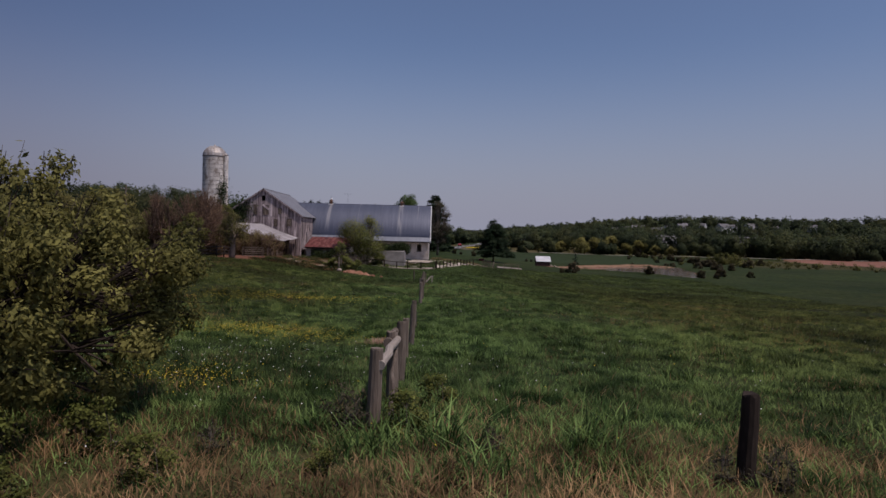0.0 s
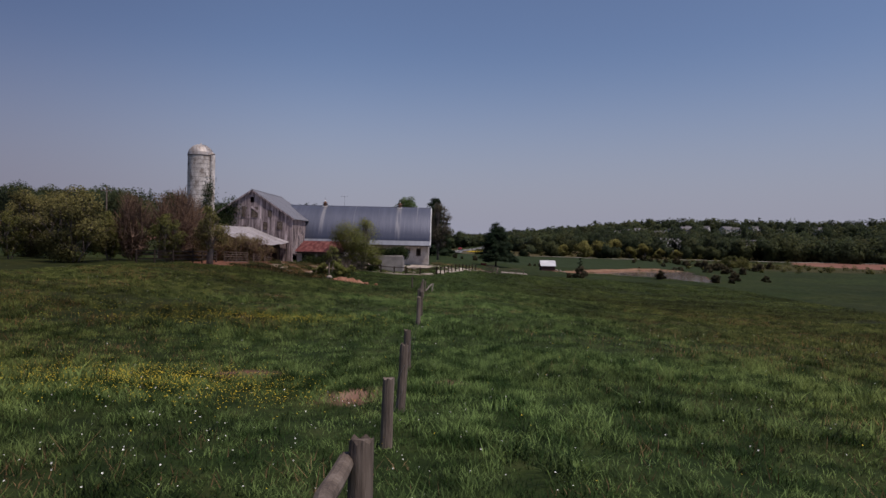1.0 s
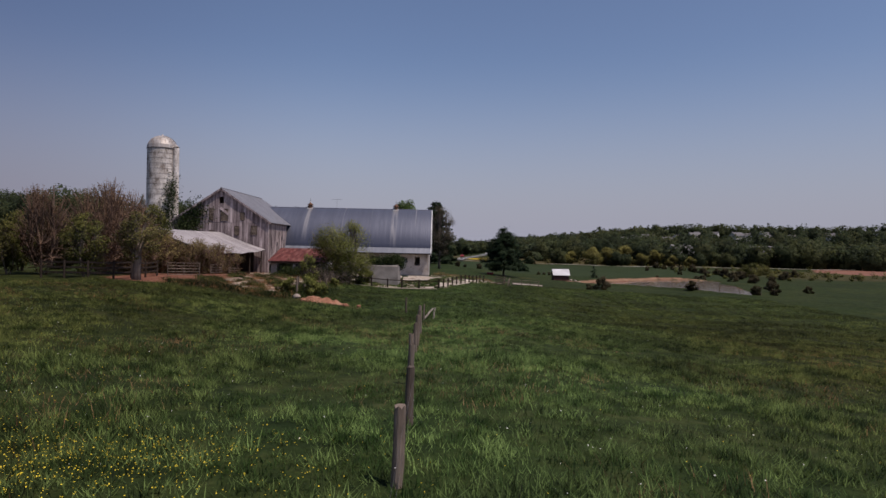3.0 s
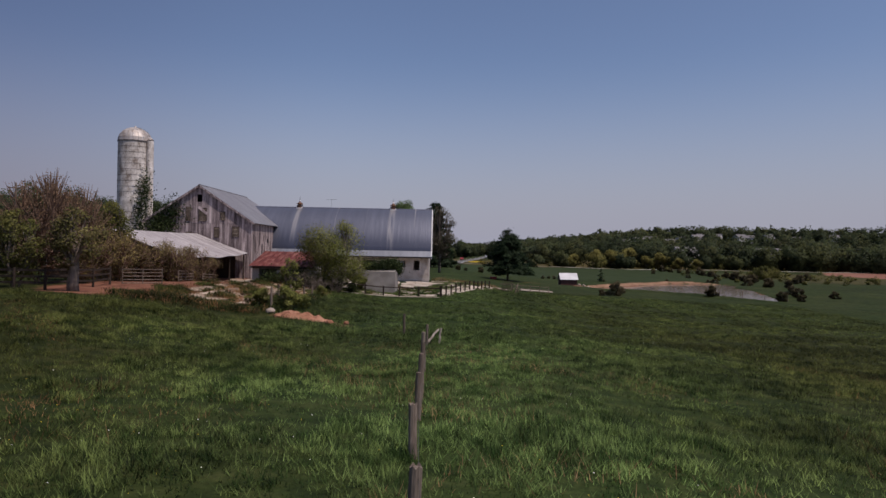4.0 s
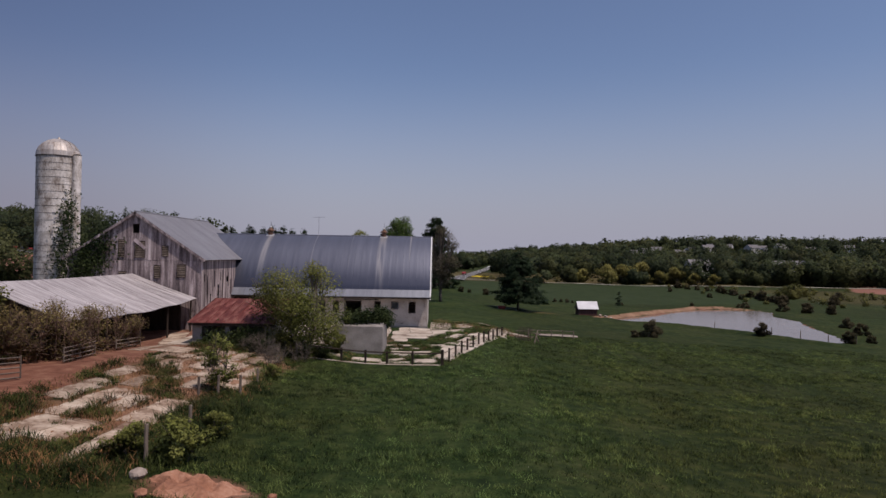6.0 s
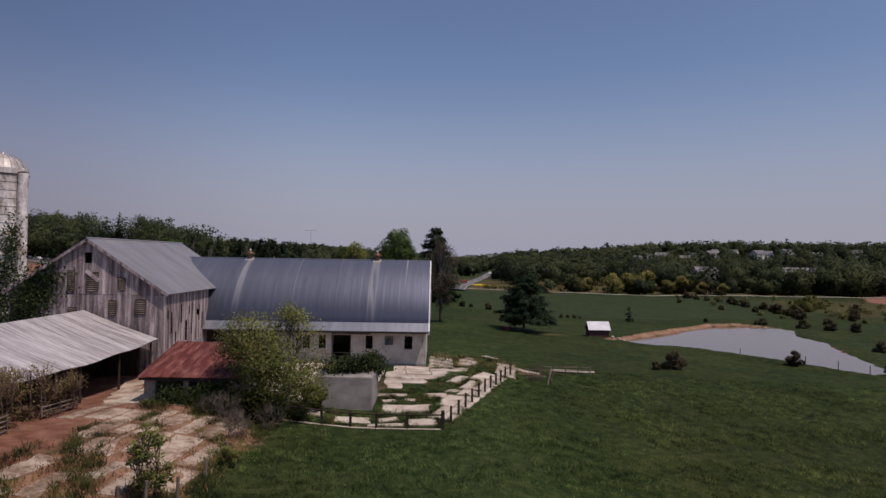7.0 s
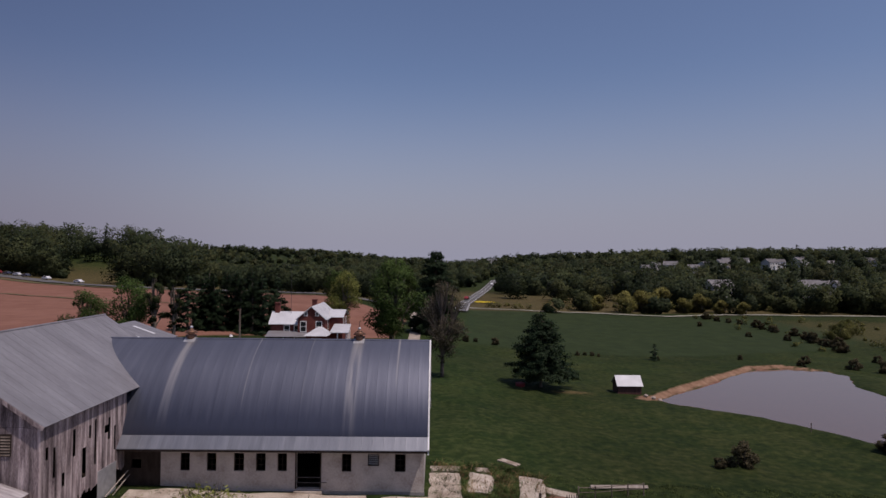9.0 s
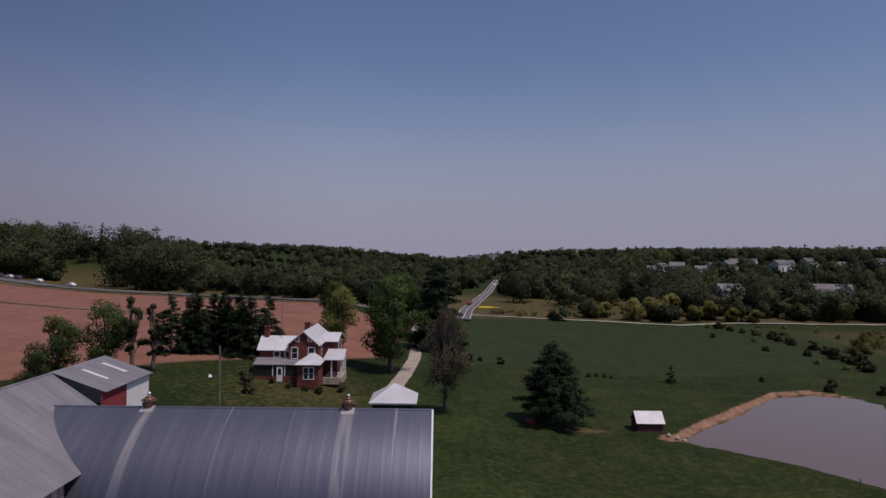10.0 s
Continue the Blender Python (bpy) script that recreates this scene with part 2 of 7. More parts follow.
def streaked(m, bands):
    """Pale rust-free streaks that run down the roof below the ventilators."""
    n, l = m.node_tree.nodes, m.node_tree.links
    p = n["Principled BSDF"]
    tc, sep = n.new("ShaderNodeTexCoord"), n.new("ShaderNodeSeparateXYZ")
    l.new(tc.outputs["Object"], sep.inputs[0])
    mp, tx = n.new("ShaderNodeMapping"), n.new("ShaderNodeTexNoise")
    mp.inputs["Scale"].default_value = (3.2, 0.15, 0.15)
    tx.inputs["Scale"].default_value, tx.inputs["Detail"].default_value = 1.0, 4
    l.new(tc.outputs["Object"], mp.inputs[0])
    l.new(mp.outputs[0], tx.inputs[0])
    src = p.inputs["Base Color"].links[0].from_socket
    # darker bluish tone over the steep lower part, ragged at its upper edge
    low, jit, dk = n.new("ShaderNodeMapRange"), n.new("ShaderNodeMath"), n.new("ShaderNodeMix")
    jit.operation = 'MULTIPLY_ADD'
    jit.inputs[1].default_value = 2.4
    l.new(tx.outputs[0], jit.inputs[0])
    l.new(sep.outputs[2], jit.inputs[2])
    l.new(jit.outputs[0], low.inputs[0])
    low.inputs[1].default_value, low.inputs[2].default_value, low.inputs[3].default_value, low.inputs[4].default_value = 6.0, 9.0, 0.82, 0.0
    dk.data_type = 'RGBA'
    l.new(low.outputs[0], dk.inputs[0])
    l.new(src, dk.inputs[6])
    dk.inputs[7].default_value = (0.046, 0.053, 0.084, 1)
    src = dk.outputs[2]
    for centre, half, top in bands:
        d, ab, r = n.new("ShaderNodeMath"), n.new("ShaderNodeMath"), n.new("ShaderNodeMapRange")
        d.operation, ab.operation = 'ADD', 'ABSOLUTE'
        d.inputs[1].default_value = -centre
        l.new(sep.outputs[0], d.inputs[0])
        l.new(d.outputs[0], ab.inputs[0])
        l.new(ab.outputs[0], r.inputs[0])
        r.interpolation_type = 'SMOOTHSTEP'
        r.inputs[1].default_value, r.inputs[2].default_value, r.inputs[3].default_value, r.inputs[4].default_value = half * 0.2, half, 1, 0
        zr = n.new("ShaderNodeMapRange")
        l.new(sep.outputs[2], zr.inputs[0])
        zr.inputs[1].default_value, zr.inputs[2].default_value = top, 9.3
        m1, m2, rm = n.new("ShaderNodeMath"), n.new("ShaderNodeMath"), n.new("ShaderNodeMapRange")
        m1.operation = m2.operation = 'MULTIPLY'
        l.new(tx.outputs[0], rm.inputs[0])
        rm.inputs[1].default_value, rm.inputs[2].default_value = 0.35, 0.62
        l.new(r.outputs[0], m1.inputs[0])
        l.new(zr.outputs[0], m1.inputs[1])
        l.new(m1.outputs[0], m2.inputs[0])
        l.new(rm.outputs[0], m2.inputs[1])
        mx = n.new("ShaderNodeMix")
        mx.data_type = 'RGBA'
        l.new(m2.outputs[0], mx.inputs[0])
        l.new(src, mx.inputs[6])
        mx.inputs[7].default_value = (0.42, 0.40, 0.39, 1)
        src = mx.outputs[2]
    l.new(src, p.inputs["Base Color"])


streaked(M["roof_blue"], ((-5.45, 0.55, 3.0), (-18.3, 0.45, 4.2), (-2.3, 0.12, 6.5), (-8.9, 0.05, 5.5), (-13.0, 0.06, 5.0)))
M["roof_strip"] = material("roof_strip", ((0.16, 0.17, 0.20), (0.25, 0.26, 0.29)), scale=0.8, fine=5.0, rough=0.45, metal=0.5, stretch=(3, 0.3, 0.3), vary=0.08, spec=0.5)
M["roof_grey"] = material("roof_grey", ((0.22, 0.208, 0.215), (0.275, 0.262, 0.27), (0.34, 0.325, 0.335)), scale=0.5, fine=5.0, rough=0.5, metal=0.4, stretch=(0.5, 1.6, 0.5), vary=0.04, spec=0.5)
M["roof_white"] = material("roof_white", ((0.20, 0.175, 0.175), (0.37, 0.335, 0.335), (0.52, 0.485, 0.485)), scale=0.8, fine=4, rough=0.65, metal=0.1, bump=0.3, stretch=(0.5, 4.5, 0.5), vary=0.10, contrast=0.2)
M["roof_rust"] = material("roof_rust", ((0.055, 0.012, 0.010), (0.125, 0.030, 0.024), (0.25, 0.115, 0.09)), scale=1.2, fine=8, rough=0.75, bump=0.2, stretch=(2.2, 0.6, 0.6), vary=0.12)
M["roof_paint"] = material("roof_paint", ((0.46, 0.46, 0.48), (0.62, 0.62, 0.64)), scale=0.6, fine=6, rough=0.45, vary=0.05)
M["trim_white"] = material("trim_white", ((0.66, 0.65, 0.64), (0.82, 0.81, 0.80)), scale=2, fine=12, rough=0.6)
M["plaster"] = material("plaster", ((0.25, 0.21, 0.185), (0.43, 0.385, 0.355), (0.55, 0.505, 0.47)), scale=0.8, fine=9, rough=0.92, bump=0.25, contrast=0.3)
M["concrete"] = material("concrete", ((0.16, 0.105, 0.075), (0.36, 0.295, 0.235), (0.49, 0.42, 0.35), (0.56, 0.485, 0.41)), scale=0.7, fine=9, rough=0.92, bump=0.25, vary=0.08, contrast=0.24)
M["worn_concrete"] = material("worn_concrete", ((0.13, 0.075, 0.050), (0.22, 0.150, 0.105), (0.37, 0.285, 0.215), (0.46, 0.375, 0.295)), scale=0.8, fine=5, rough=0.95, bump=0.4, vary=0.14, contrast=0.2)
M["block"] = material("block", ((0.17, 0.152, 0.14), (0.36, 0.33, 0.31)), scale=1.2, fine=9, rough=0.95, bump=0.3, contrast=0.3)
M["silo"] = material("silo", ((0.24, 0.195, 0.165), (0.52, 0.475, 0.435), (0.74, 0.69, 0.65)), scale=1.1, fine=6, rough=0.9, bump=0.3, stretch=(1.3, 1.3, 0.8), vary=0.10, contrast=0.17)
M["iron"] = material("iron", ((0.05, 0.045, 0.045), (0.13, 0.12, 0.12)), scale=3, fine=20, rough=0.6, metal=0.6)
M["copper"] = material("copper", ((0.16, 0.085, 0.055), (0.32, 0.18, 0.12)), scale=4, fine=20, rough=0.5, metal=0.6)
M["dome"] = material("dome", ((0.22, 0.16, 0.125), (0.42, 0.375, 0.345), (0.58, 0.55, 0.53)), scale=1.2, fine=8, rough=0.55, metal=0.35, stretch=(2, 2, 0.5), contrast=0.28)
M["galv"] = material("galv", ((0.45, 0.45, 0.47), (0.66, 0.66, 0.68)), scale=3, fine=20, rough=0.4, metal=0.6)
M["brick"] = material("brick", ((0.085, 0.022, 0.018), (0.135, 0.038, 0.030), (0.19, 0.062, 0.05)), scale=1.5, fine=14, rough=0.9, bump=0.2)
M["red_paint"] = material("red_paint", ((0.20, 0.03, 0.035), (0.32, 0.06, 0.06)), scale=1.0, fine=10, rough=0.7)
M["shed_red"] = material("shed_red", ((0.05, 0.022, 0.02), (0.11, 0.05, 0.042)), scale=1.5, fine=10, rough=0.85, stretch=(3, 3, 0.4))
M["asphalt"] = material("asphalt", ((0.085, 0.083, 0.085), (0.14, 0.137, 0.137)), scale=0.1, fine=2, rough=0.9)
M["gravel"] = material("gravel", ((0.26, 0.21, 0.17), (0.42, 0.36, 0.30)), scale=0.5, fine=6, rough=0.95, bump=0.3)
M["lane"] = material("lane", ((0.20, 0.20, 0.16), (0.36, 0.34, 0.28)), scale=0.2, fine=3, rough=0.95)
M["verge"] = material("verge", ((0.060, 0.062, 0.026), (0.16, 0.135, 0.065)), scale=0.3, fine=2, rough=0.95)
M["line_paint"] = material("line_paint", ((0.6, 0.6, 0.58), (0.75, 0.75, 0.72)), rough=0.7)
M["car_white"] = material("car_white", ((0.62, 0.62, 0.64), (0.75, 0.75, 0.77)), rough=0.25, spec=0.5)
M["car_dark"] = material("car_dark", ((0.04, 0.05, 0.08), (0.07, 0.08, 0.12)), rough=0.25, spec=0.5)
M["car_red"] = material("car_red", ((0.22, 0.03, 0.03), (0.32, 0.05, 0.05)), rough=0.25, spec=0.5)
M["tyre"] = material("tyre", ((0.015, 0.015, 0.015), (0.03, 0.03, 0.03)), rough=0.9)
M["siding"] = material("siding", ((0.42, 0.41, 0.40), (0.62, 0.60, 0.58)), scale=0.3, fine=3, rough=0.8, vary=0.12)
M["shingle"] = material("shingle", ((0.10, 0.095, 0.10), (0.22, 0.21, 0.215)), scale=0.3, fine=3, rough=0.9, vary=0.2)
M["stone"] = material("stone", ((0.24, 0.19, 0.16), (0.42, 0.35, 0.30)), scale=1.5, fine=9, rough=0.95, bump=0.5)
M["clay"] = material("clay", ((0.17, 0.070, 0.042), (0.30, 0.140, 0.085), (0.42, 0.23, 0.155)), scale=1.3, fine=8, rough=0.95, bump=0.5)

glass = bpy.data.materials.new("glass")
glass.use_nodes = True
gp = glass.node_tree.nodes["Principled BSDF"]
gp.inputs["Base Color"].default_value = (0.02, 0.022, 0.025, 1)
gp.inputs["Roughness"].default_value = 0.08
gp.inputs["Specular IOR Level"].default_value = 0.6
M["glass"] = glass

water = bpy.data.materials.new("water")
water.use_nodes = True
wp = water.node_tree.nodes["Principled BSDF"]
wp.inputs["Base Color"].default_value = (0.150, 0.100, 0.075, 1)
wp.inputs["Roughness"].default_value = 0.08
wp.inputs["Specular IOR Level"].default_value = 0.32
wnoise = water.node_tree.nodes.new("ShaderNodeTexNoise")
wnoise.inputs["Scale"].default_value, wnoise.inputs["Detail"].default_value = 1.2, 3
wbump = water.node_tree.nodes.new("ShaderNodeBump")
wbump.inputs["Strength"].default_value, wbump.inputs["Distance"].default_value = 0.12, 0.05
wtc = water.node_tree.nodes.new("ShaderNodeTexCoord")
water.node_tree.links.new(wtc.outputs["Object"], wnoise.inputs[0])
water.node_tree.links.new(wnoise.outputs[0], wbump.inputs["Height"])
water.node_tree.links.new(wbump.outputs[0], wp.inputs["Normal"])
M["water"] = water


def ground_material():
    """Pasture, soil, tilled field, crop and dry grass, blended by the ground's own zones and broken up by noise."""
    m = bpy.data.materials.new("ground")
    m.use_nodes = True
    n, l = m.node_tree.nodes, m.node_tree.links
    p = n["Principled BSDF"]
    p.inputs["Roughness"].default_value, p.inputs["Specular IOR Level"].default_value = 0.95, 0.1
    tc = n.new("ShaderNodeTexCoord")

    def tex(scale, detail=5, rough=0.6):
        t = n.new("ShaderNodeTexNoise")
        t.inputs["Scale"].default_value, t.inputs["Detail"].default_value, t.inputs["Roughness"].default_value = scale, detail, rough
        l.new(tc.outputs["Object"], t.inputs[0])
        return t.outputs[0]

    def ramp(src, stops):
        r = n.new("ShaderNodeValToRGB")
        l.new(src, r.inputs[0])
        r.color_ramp.elements[0].position, r.color_ramp.elements[0].color = stops[0][0], (*stops[0][1], 1)
        r.color_ramp.elements[1].position, r.color_ramp.elements[1].color = stops[-1][0], (*stops[-1][1], 1)
        for pos, c in stops[1:-1]:
            r.color_ramp.elements.new(pos).color = (*c, 1)
        return r.outputs[0]

    def mix(a, b, f, kind='MIX'):
        x = n.new("ShaderNodeMix")
        x.data_type, x.blend_type = 'RGBA', kind
        l.new(a, x.inputs[6])
        l.new(b, x.inputs[7])
        if isinstance(f, float):
            x.inputs[0].default_value = f
        else:
            l.new(f, x.inputs[0])
        return x.outputs[2]

    def zone(name, noise_out, sharp=3.0, amount=1.0):
        """The zone's weight with a ragged edge."""
        a = n.new("ShaderNodeAttribute")
        a.attribute_name = name
        s = n.new("ShaderNodeMath")
        s.operation = 'MULTIPLY_ADD'
        l.new(noise_out, s.inputs[0])
        s.inputs[1].default_value, s.inputs[2].default_value = amount, -0.5 * amount
        t = n.new("ShaderNodeMath")
        l.new(a.outputs["Fac"], t.inputs[0])
        l.new(s.outputs[0], t.inputs[1])
        r = n.new("ShaderNodeMapRange")
        l.new(t.outputs[0], r.inputs[0])
        r.inputs[1].default_value, r.inputs[2].default_value = 0.5 - 0.5 / sharp, 0.5 + 0.5 / sharp
        return r.outputs[0]

    patch, tuft, fine, wide = tex(0.16), tex(1.3), tex(9.0), tex(0.03)
    grass = ramp(tuft, ((0.30, (0.010, 0.021, 0.006)), (0.5, (0.022, 0.041, 0.011)), (0.70, (0.045, 0.064, 0.019))))
    light = ramp(tuft, ((0.30, (0.016, 0.027, 0.008)), (0.5, (0.034, 0.051, 0.015)), (0.72, (0.064, 0.078, 0.030))))
    g = mix(grass, light, ramp(patch, ((0.42, (0, 0, 0)), (0.62, (1, 1, 1)))))
    g = mix(g, ramp(wide, ((0.3, (0.62, 0.62, 0.62)), (0.7, (1.15, 1.12, 1.0)))), 0.8, 'MULTIPLY')
    g = mix(g, ramp(fine, ((0.3, (0.6, 0.6, 0.6)), (0.7, (1.3, 1.3, 1.2)))), 0.7, 'MULTIPLY')
    crop = ramp(tex(0.25), ((0.3, (0.020, 0.036, 0.013)), (0.7, (0.036, 0.056, 0.021))))
    g = mix(g, crop, zone("crop", patch, 3.0, 0.4))
    dry = ramp(tex(2.2), ((0.3, (0.06, 0.05, 0.024)), (0.7, (0.20, 0.155, 0.075))))
    g = mix(g, dry, zone("dry", tuft, 1.5, 0.9))
    tilled = ramp(tex(0.2, 6), ((0.25, (0.185, 0.095, 0.070)), (0.75, (0.270, 0.150, 0.115))))
    g = mix(g, tilled, zone("tilled", patch, 4.0, 0.25))
    soil = ramp(tex(0.9, 6), ((0.25, (0.100, 0.050, 0.036)), (0.5, (0.185, 0.100, 0.072)), (0.78, (0.30, 0.20, 0.145))))
    g = mix(g, soil, zone("soil", tuft, 3.0, 0.75))
    shore = ramp(tex(0.8, 6), ((0.25, (0.15, 0.088, 0.056)), (0.5, (0.25, 0.165, 0.11)), (0.78, (0.37, 0.265, 0.19))))
    g = mix(g, shore, zone("pale", tuft, 3.0, 0.6))
    l.new(g, p.inputs["Base Color"])
    browned_and_vignetted(m, p)
    b = n.new("ShaderNodeBump")
    b.inputs["Strength"].default_value, b.inputs["Distance"].default_value = 0.6, 0.12
    l.new(tuft, b.inputs["Height"])
    l.new(b.outputs[0], p.inputs["Normal"])
    return m


M["ground"] = ground_material()

# ---- builders ----


def part(name, bm, mat, parent=None, label="", smooth=False):
    """Links a bmesh, in world coordinates, as one mesh object, under a thing or a part."""
    me = bpy.data.meshes.new(name)
    bm.normal_update()
    bm.to_mesh(me)
    bm.free()
    return part_mesh(name, me, mat, parent, label, smooth)


def part_mesh(name, me, mat, parent=None, label="", smooth=False):
    if not me.materials:
        me.materials.append(mat)
    if smooth:
        me.polygons.foreach_set("use_smooth", [True] * len(me.polygons))
    ob = new(name, me)
    if parent is not None:
        ob.parent = parent
        if parent.parent is None and parent.type == 'EMPTY':
            ob.matrix_parent_inverse = parent.matrix_basis.inverted()
    if label:
        ob["label"] = label
    return ob


def thing(name, loc, label, category, group="", kind=""):
    ob = new(name)
    ob.empty_display_size = 0.3
    ob.matrix_basis = Matrix.Translation(loc)
    return tagged(ob, label, category, group, kind)


def arrays(verts, faces, name):
    me = bpy.data.meshes.new(name)
    verts = np.asarray(verts, dtype=np.float32)
    faces = np.asarray(faces, dtype=np.int32)
    k = faces.shape[1]
    me.vertices.add(len(verts))
    me.vertices.foreach_set("co", verts.ravel())
    me.loops.add(faces.size)
    me.loops.foreach_set("vertex_index", faces.ravel())
    me.polygons.add(len(faces))
    me.polygons.foreach_set("loop_start", np.arange(0, faces.size, k, dtype=np.int32))
    me.polygons.foreach_set("loop_total", np.full(len(faces), k, dtype=np.int32))
    me.update(calc_edges=True)
    return me


def hexa(bm, pts):
    """A solid from eight corners: four below in turn, then the four above them."""
    v = [bm.verts.new(p) for p in pts]
    for f in ((3, 2, 1, 0), (4, 5, 6, 7), (0, 1, 5, 4), (1, 2, 6, 5), (2, 3, 7, 6), (3, 0, 4, 7)):
        bm.faces.new([v[i] for i in f])
    return v


def box(bm, x0, x1, y0, y1, z0, z1):
    return hexa(bm, ((x0, y0, z0), (x1, y0, z0), (x1, y1, z0), (x0, y1, z0), (x0, y0, z1), (x1, y0, z1), (x1, y1, z1), (x0, y1, z1)))


def boxed(*a):
    bm = bmesh.new()
    box(bm, *a)
    return bm


def slab_between(bm, a, b, c, d, thick):
    """A sheet over the corners a, b, c, d, thick metres deep below them."""
    a, b, c, d = (Vector(p) for p in (a, b, c, d))
    nrm = (b - a).cross(d - a).normalized()
    if nrm.z < 0:
        nrm = -nrm
    lo = [p - nrm * thick for p in (a, b, c, d)]
    return hexa(bm, (*lo, a, b, c, d))


def stick(bm, a, b, r0, r1=None, seg=8, bend=0.0, rings=1, seed=0):
    """A tapered round bar from a to b."""
    a, b = Vector(a), Vector(b)
    r1 = r0 if r1 is None else r1
    q = (b - a).to_track_quat('Z', 'Y')
    rnd = random.Random(seed)
    loops = []
    for i in range(rings + 1):
        f = i / rings
        c = a.lerp(b, f) + Vector((rnd.uniform(-1, 1), rnd.uniform(-1, 1), 0)) * bend * math.sin(f * math.pi)
        r = r0 + (r1 - r0) * f
        loops.append([bm.verts.new(c + q @ Vector((math.cos(k * 2 * math.pi / seg) * r, math.sin(k * 2 * math.pi / seg) * r, 0))) for k in range(seg)])
    for lo, hi in zip(loops, loops[1:]):
        for k in range(seg):
            bm.faces.new((lo[k], lo[(k + 1) % seg], hi[(k + 1) % seg], hi[k]))
    bm.faces.new(loops[0][::-1])
    bm.faces.new(loops[-1])


def sticks(*rods):
    bm = bmesh.new()
    for r in rods:
        stick(bm, *r)
    return bm


# ---- the lie of the land ----
def smooth(a, b, v):
    f = np.clip((v - a) / (b - a), 0, 1)
    return f * f * (3 - 2 * f)


PY = (-60, 5, 12, 18.5, 25, 32, 38.5, 48, 55, 62, 70, 80, 95, 115, 160, 220, 320, 500, 900, 2500)
PZ = (2.2, 2.15, 1.85, 1.34, 1.24, 1.04, 0.78, 0.26, 0.06, -0.08, -0.42, -0.74, -0.68, -0.42, -0.85, -1.4, -1.7, -1.0, 0.0, 3)
AY = (-60, 20, 45, 62, 72, 82, 97, 120, 150, 180, 300, 2500)
AZ = (0.6, 0.7, 1.15, 1.55, 1.75, 2.0, 0.75, 0.8, 3.2, 4.2, 4.5, 6)
RY = (-60, 15, 50, 95, 190, 240, 300, 2500)
RZ = (0.1, 0.2, 0.6, 1.0, 1.0, 0.95, 0.45, 0.2)
POND = [(31.0, 158.2), (36.0, 163.5), (42.5, 169.5), (50.0, 177.2), (57.0, 183.8), (64.0, 185.6), (69.2, 182.6), (70.4, 178.0), (66.0, 169.5), (65.5, 161.0),
        (62.0, 150.0), (58.8, 140.0), (56.0, 132.5), (52.5, 130.5), (48.2, 136.0), (45.2, 142.8), (41.6, 148.8), (36.2, 153.6), (32.4, 156.4)]
WATER = -3.35


def poly_distance(x, y, pts):
    """Signed distance to a closed outline, positive inside."""
    x, y = np.asarray(x, float), np.asarray(y, float)
    best = np.full(x.shape, 1e9)
    inside = np.zeros(x.shape, bool)
    for (ax, ay), (bx, by) in zip(pts, pts[1:] + pts[:1]):
        dx, dy = bx - ax, by - ay
        t = np.clip(((x - ax) * dx + (y - ay) * dy) / (dx * dx + dy * dy), 0, 1)
        best = np.minimum(best, np.hypot(x - ax - t * dx, y - ay - t * dy))
        if dy:
            inside ^= ((ay > y) != (by > y)) & (x < ax + (y - ay) * dx / dy)
    return np.where(inside, best, -best)


def soft_interp(v, xs, ys, width):
    return sum(np.interp(v + o * width, xs, ys) for o in (-1, -0.5, 0, 0.5, 1)) / 5


def ground_height(x, y):
    x, y = np.asarray(x, float), np.asarray(y, float)
    h = soft_interp(y, PY, PZ, 4.0)
    wide = 18 + 22 * smooth(105, 150, y)
    h = h + soft_interp(y, AY, AZ, 5.0) * smooth(0, 1, (-x - 2) / wide)
    h = h - 2.75 * soft_interp(y, RY, RZ, 8.0) * (1 - np.exp(-np.maximum(x - 4, 0) / 18))
    # far rises: woods to the one side, a settled hill to the other
    h = h + 13 * smooth(345, 500, y) * smooth(-95, -210, x) + 3 * smooth(380, 520, y) * smooth(-200, -320, x)
    h = h + 18.0 * smooth(330, 560, y) * smooth(40, 220, x) + 2 * smooth(600, 1300, y) * smooth(90, 420, x)
    h = h + 4 * smooth(240, 480, x) * smooth(200, 420, y)
    # pond basin, with a bank on its far side
    near = (x > 20) & (x < 84) & (y > 118) & (y < 198)
    if near.any():
        d = np.where(near, poly_distance(np.where(near, x, 0), np.where(near, y, 0), POND), -50)
        bowl = WATER - 0.03 - np.clip(d, 0, 6) * 0.2
        k = smooth(-7, 0, d)
        rim = np.maximum(WATER + 0.02 + np.clip(-d, 0, 7) * 0.11, -9)
        h = np.where(d > 0, bowl, h * (1 - k) + rim * k)
        # trodden berm along the near bank
        side = smooth(-3, -7, (y - 160) - 0.75 * (x - 40)) * smooth(62, 42, x) * smooth(28, 38, x)
        h = h + 0.4 * side * np.exp(-((d + 2.6) / 1.7) ** 2)
        # raised bank on the far side
        h = h + 0.45 * smooth(-4, 8, (y - 160) - 0.75 * (x - 40)) * smooth(76, 66, x) * np.exp(-((d + 1.5) / 0.9) ** 2)
    # low hump of dug earth
    h = h + 0.16 * np.exp(-(((x + 7.4) / 2.3) ** 2 + ((y - 68.0) / 1.9) ** 2))
    # unevenness
    h = h + 0.06 * np.sin(x * 0.9 + 1.3 * np.sin(y * 0.5)) * np.sin(y * 0.7) + 0.10 * np.sin(x * 0.21 + 2) * np.sin(y * 0.17 + 1)
    return h


def gz(x, y):
    return float(ground_height(np.array([x]), np.array([y]))[0])


def axis(*spans):
    out = []
    for a, b, step in spans:
        out += list(np.arange(a, b, step))
    return np.array(out + [spans[-1][1]])


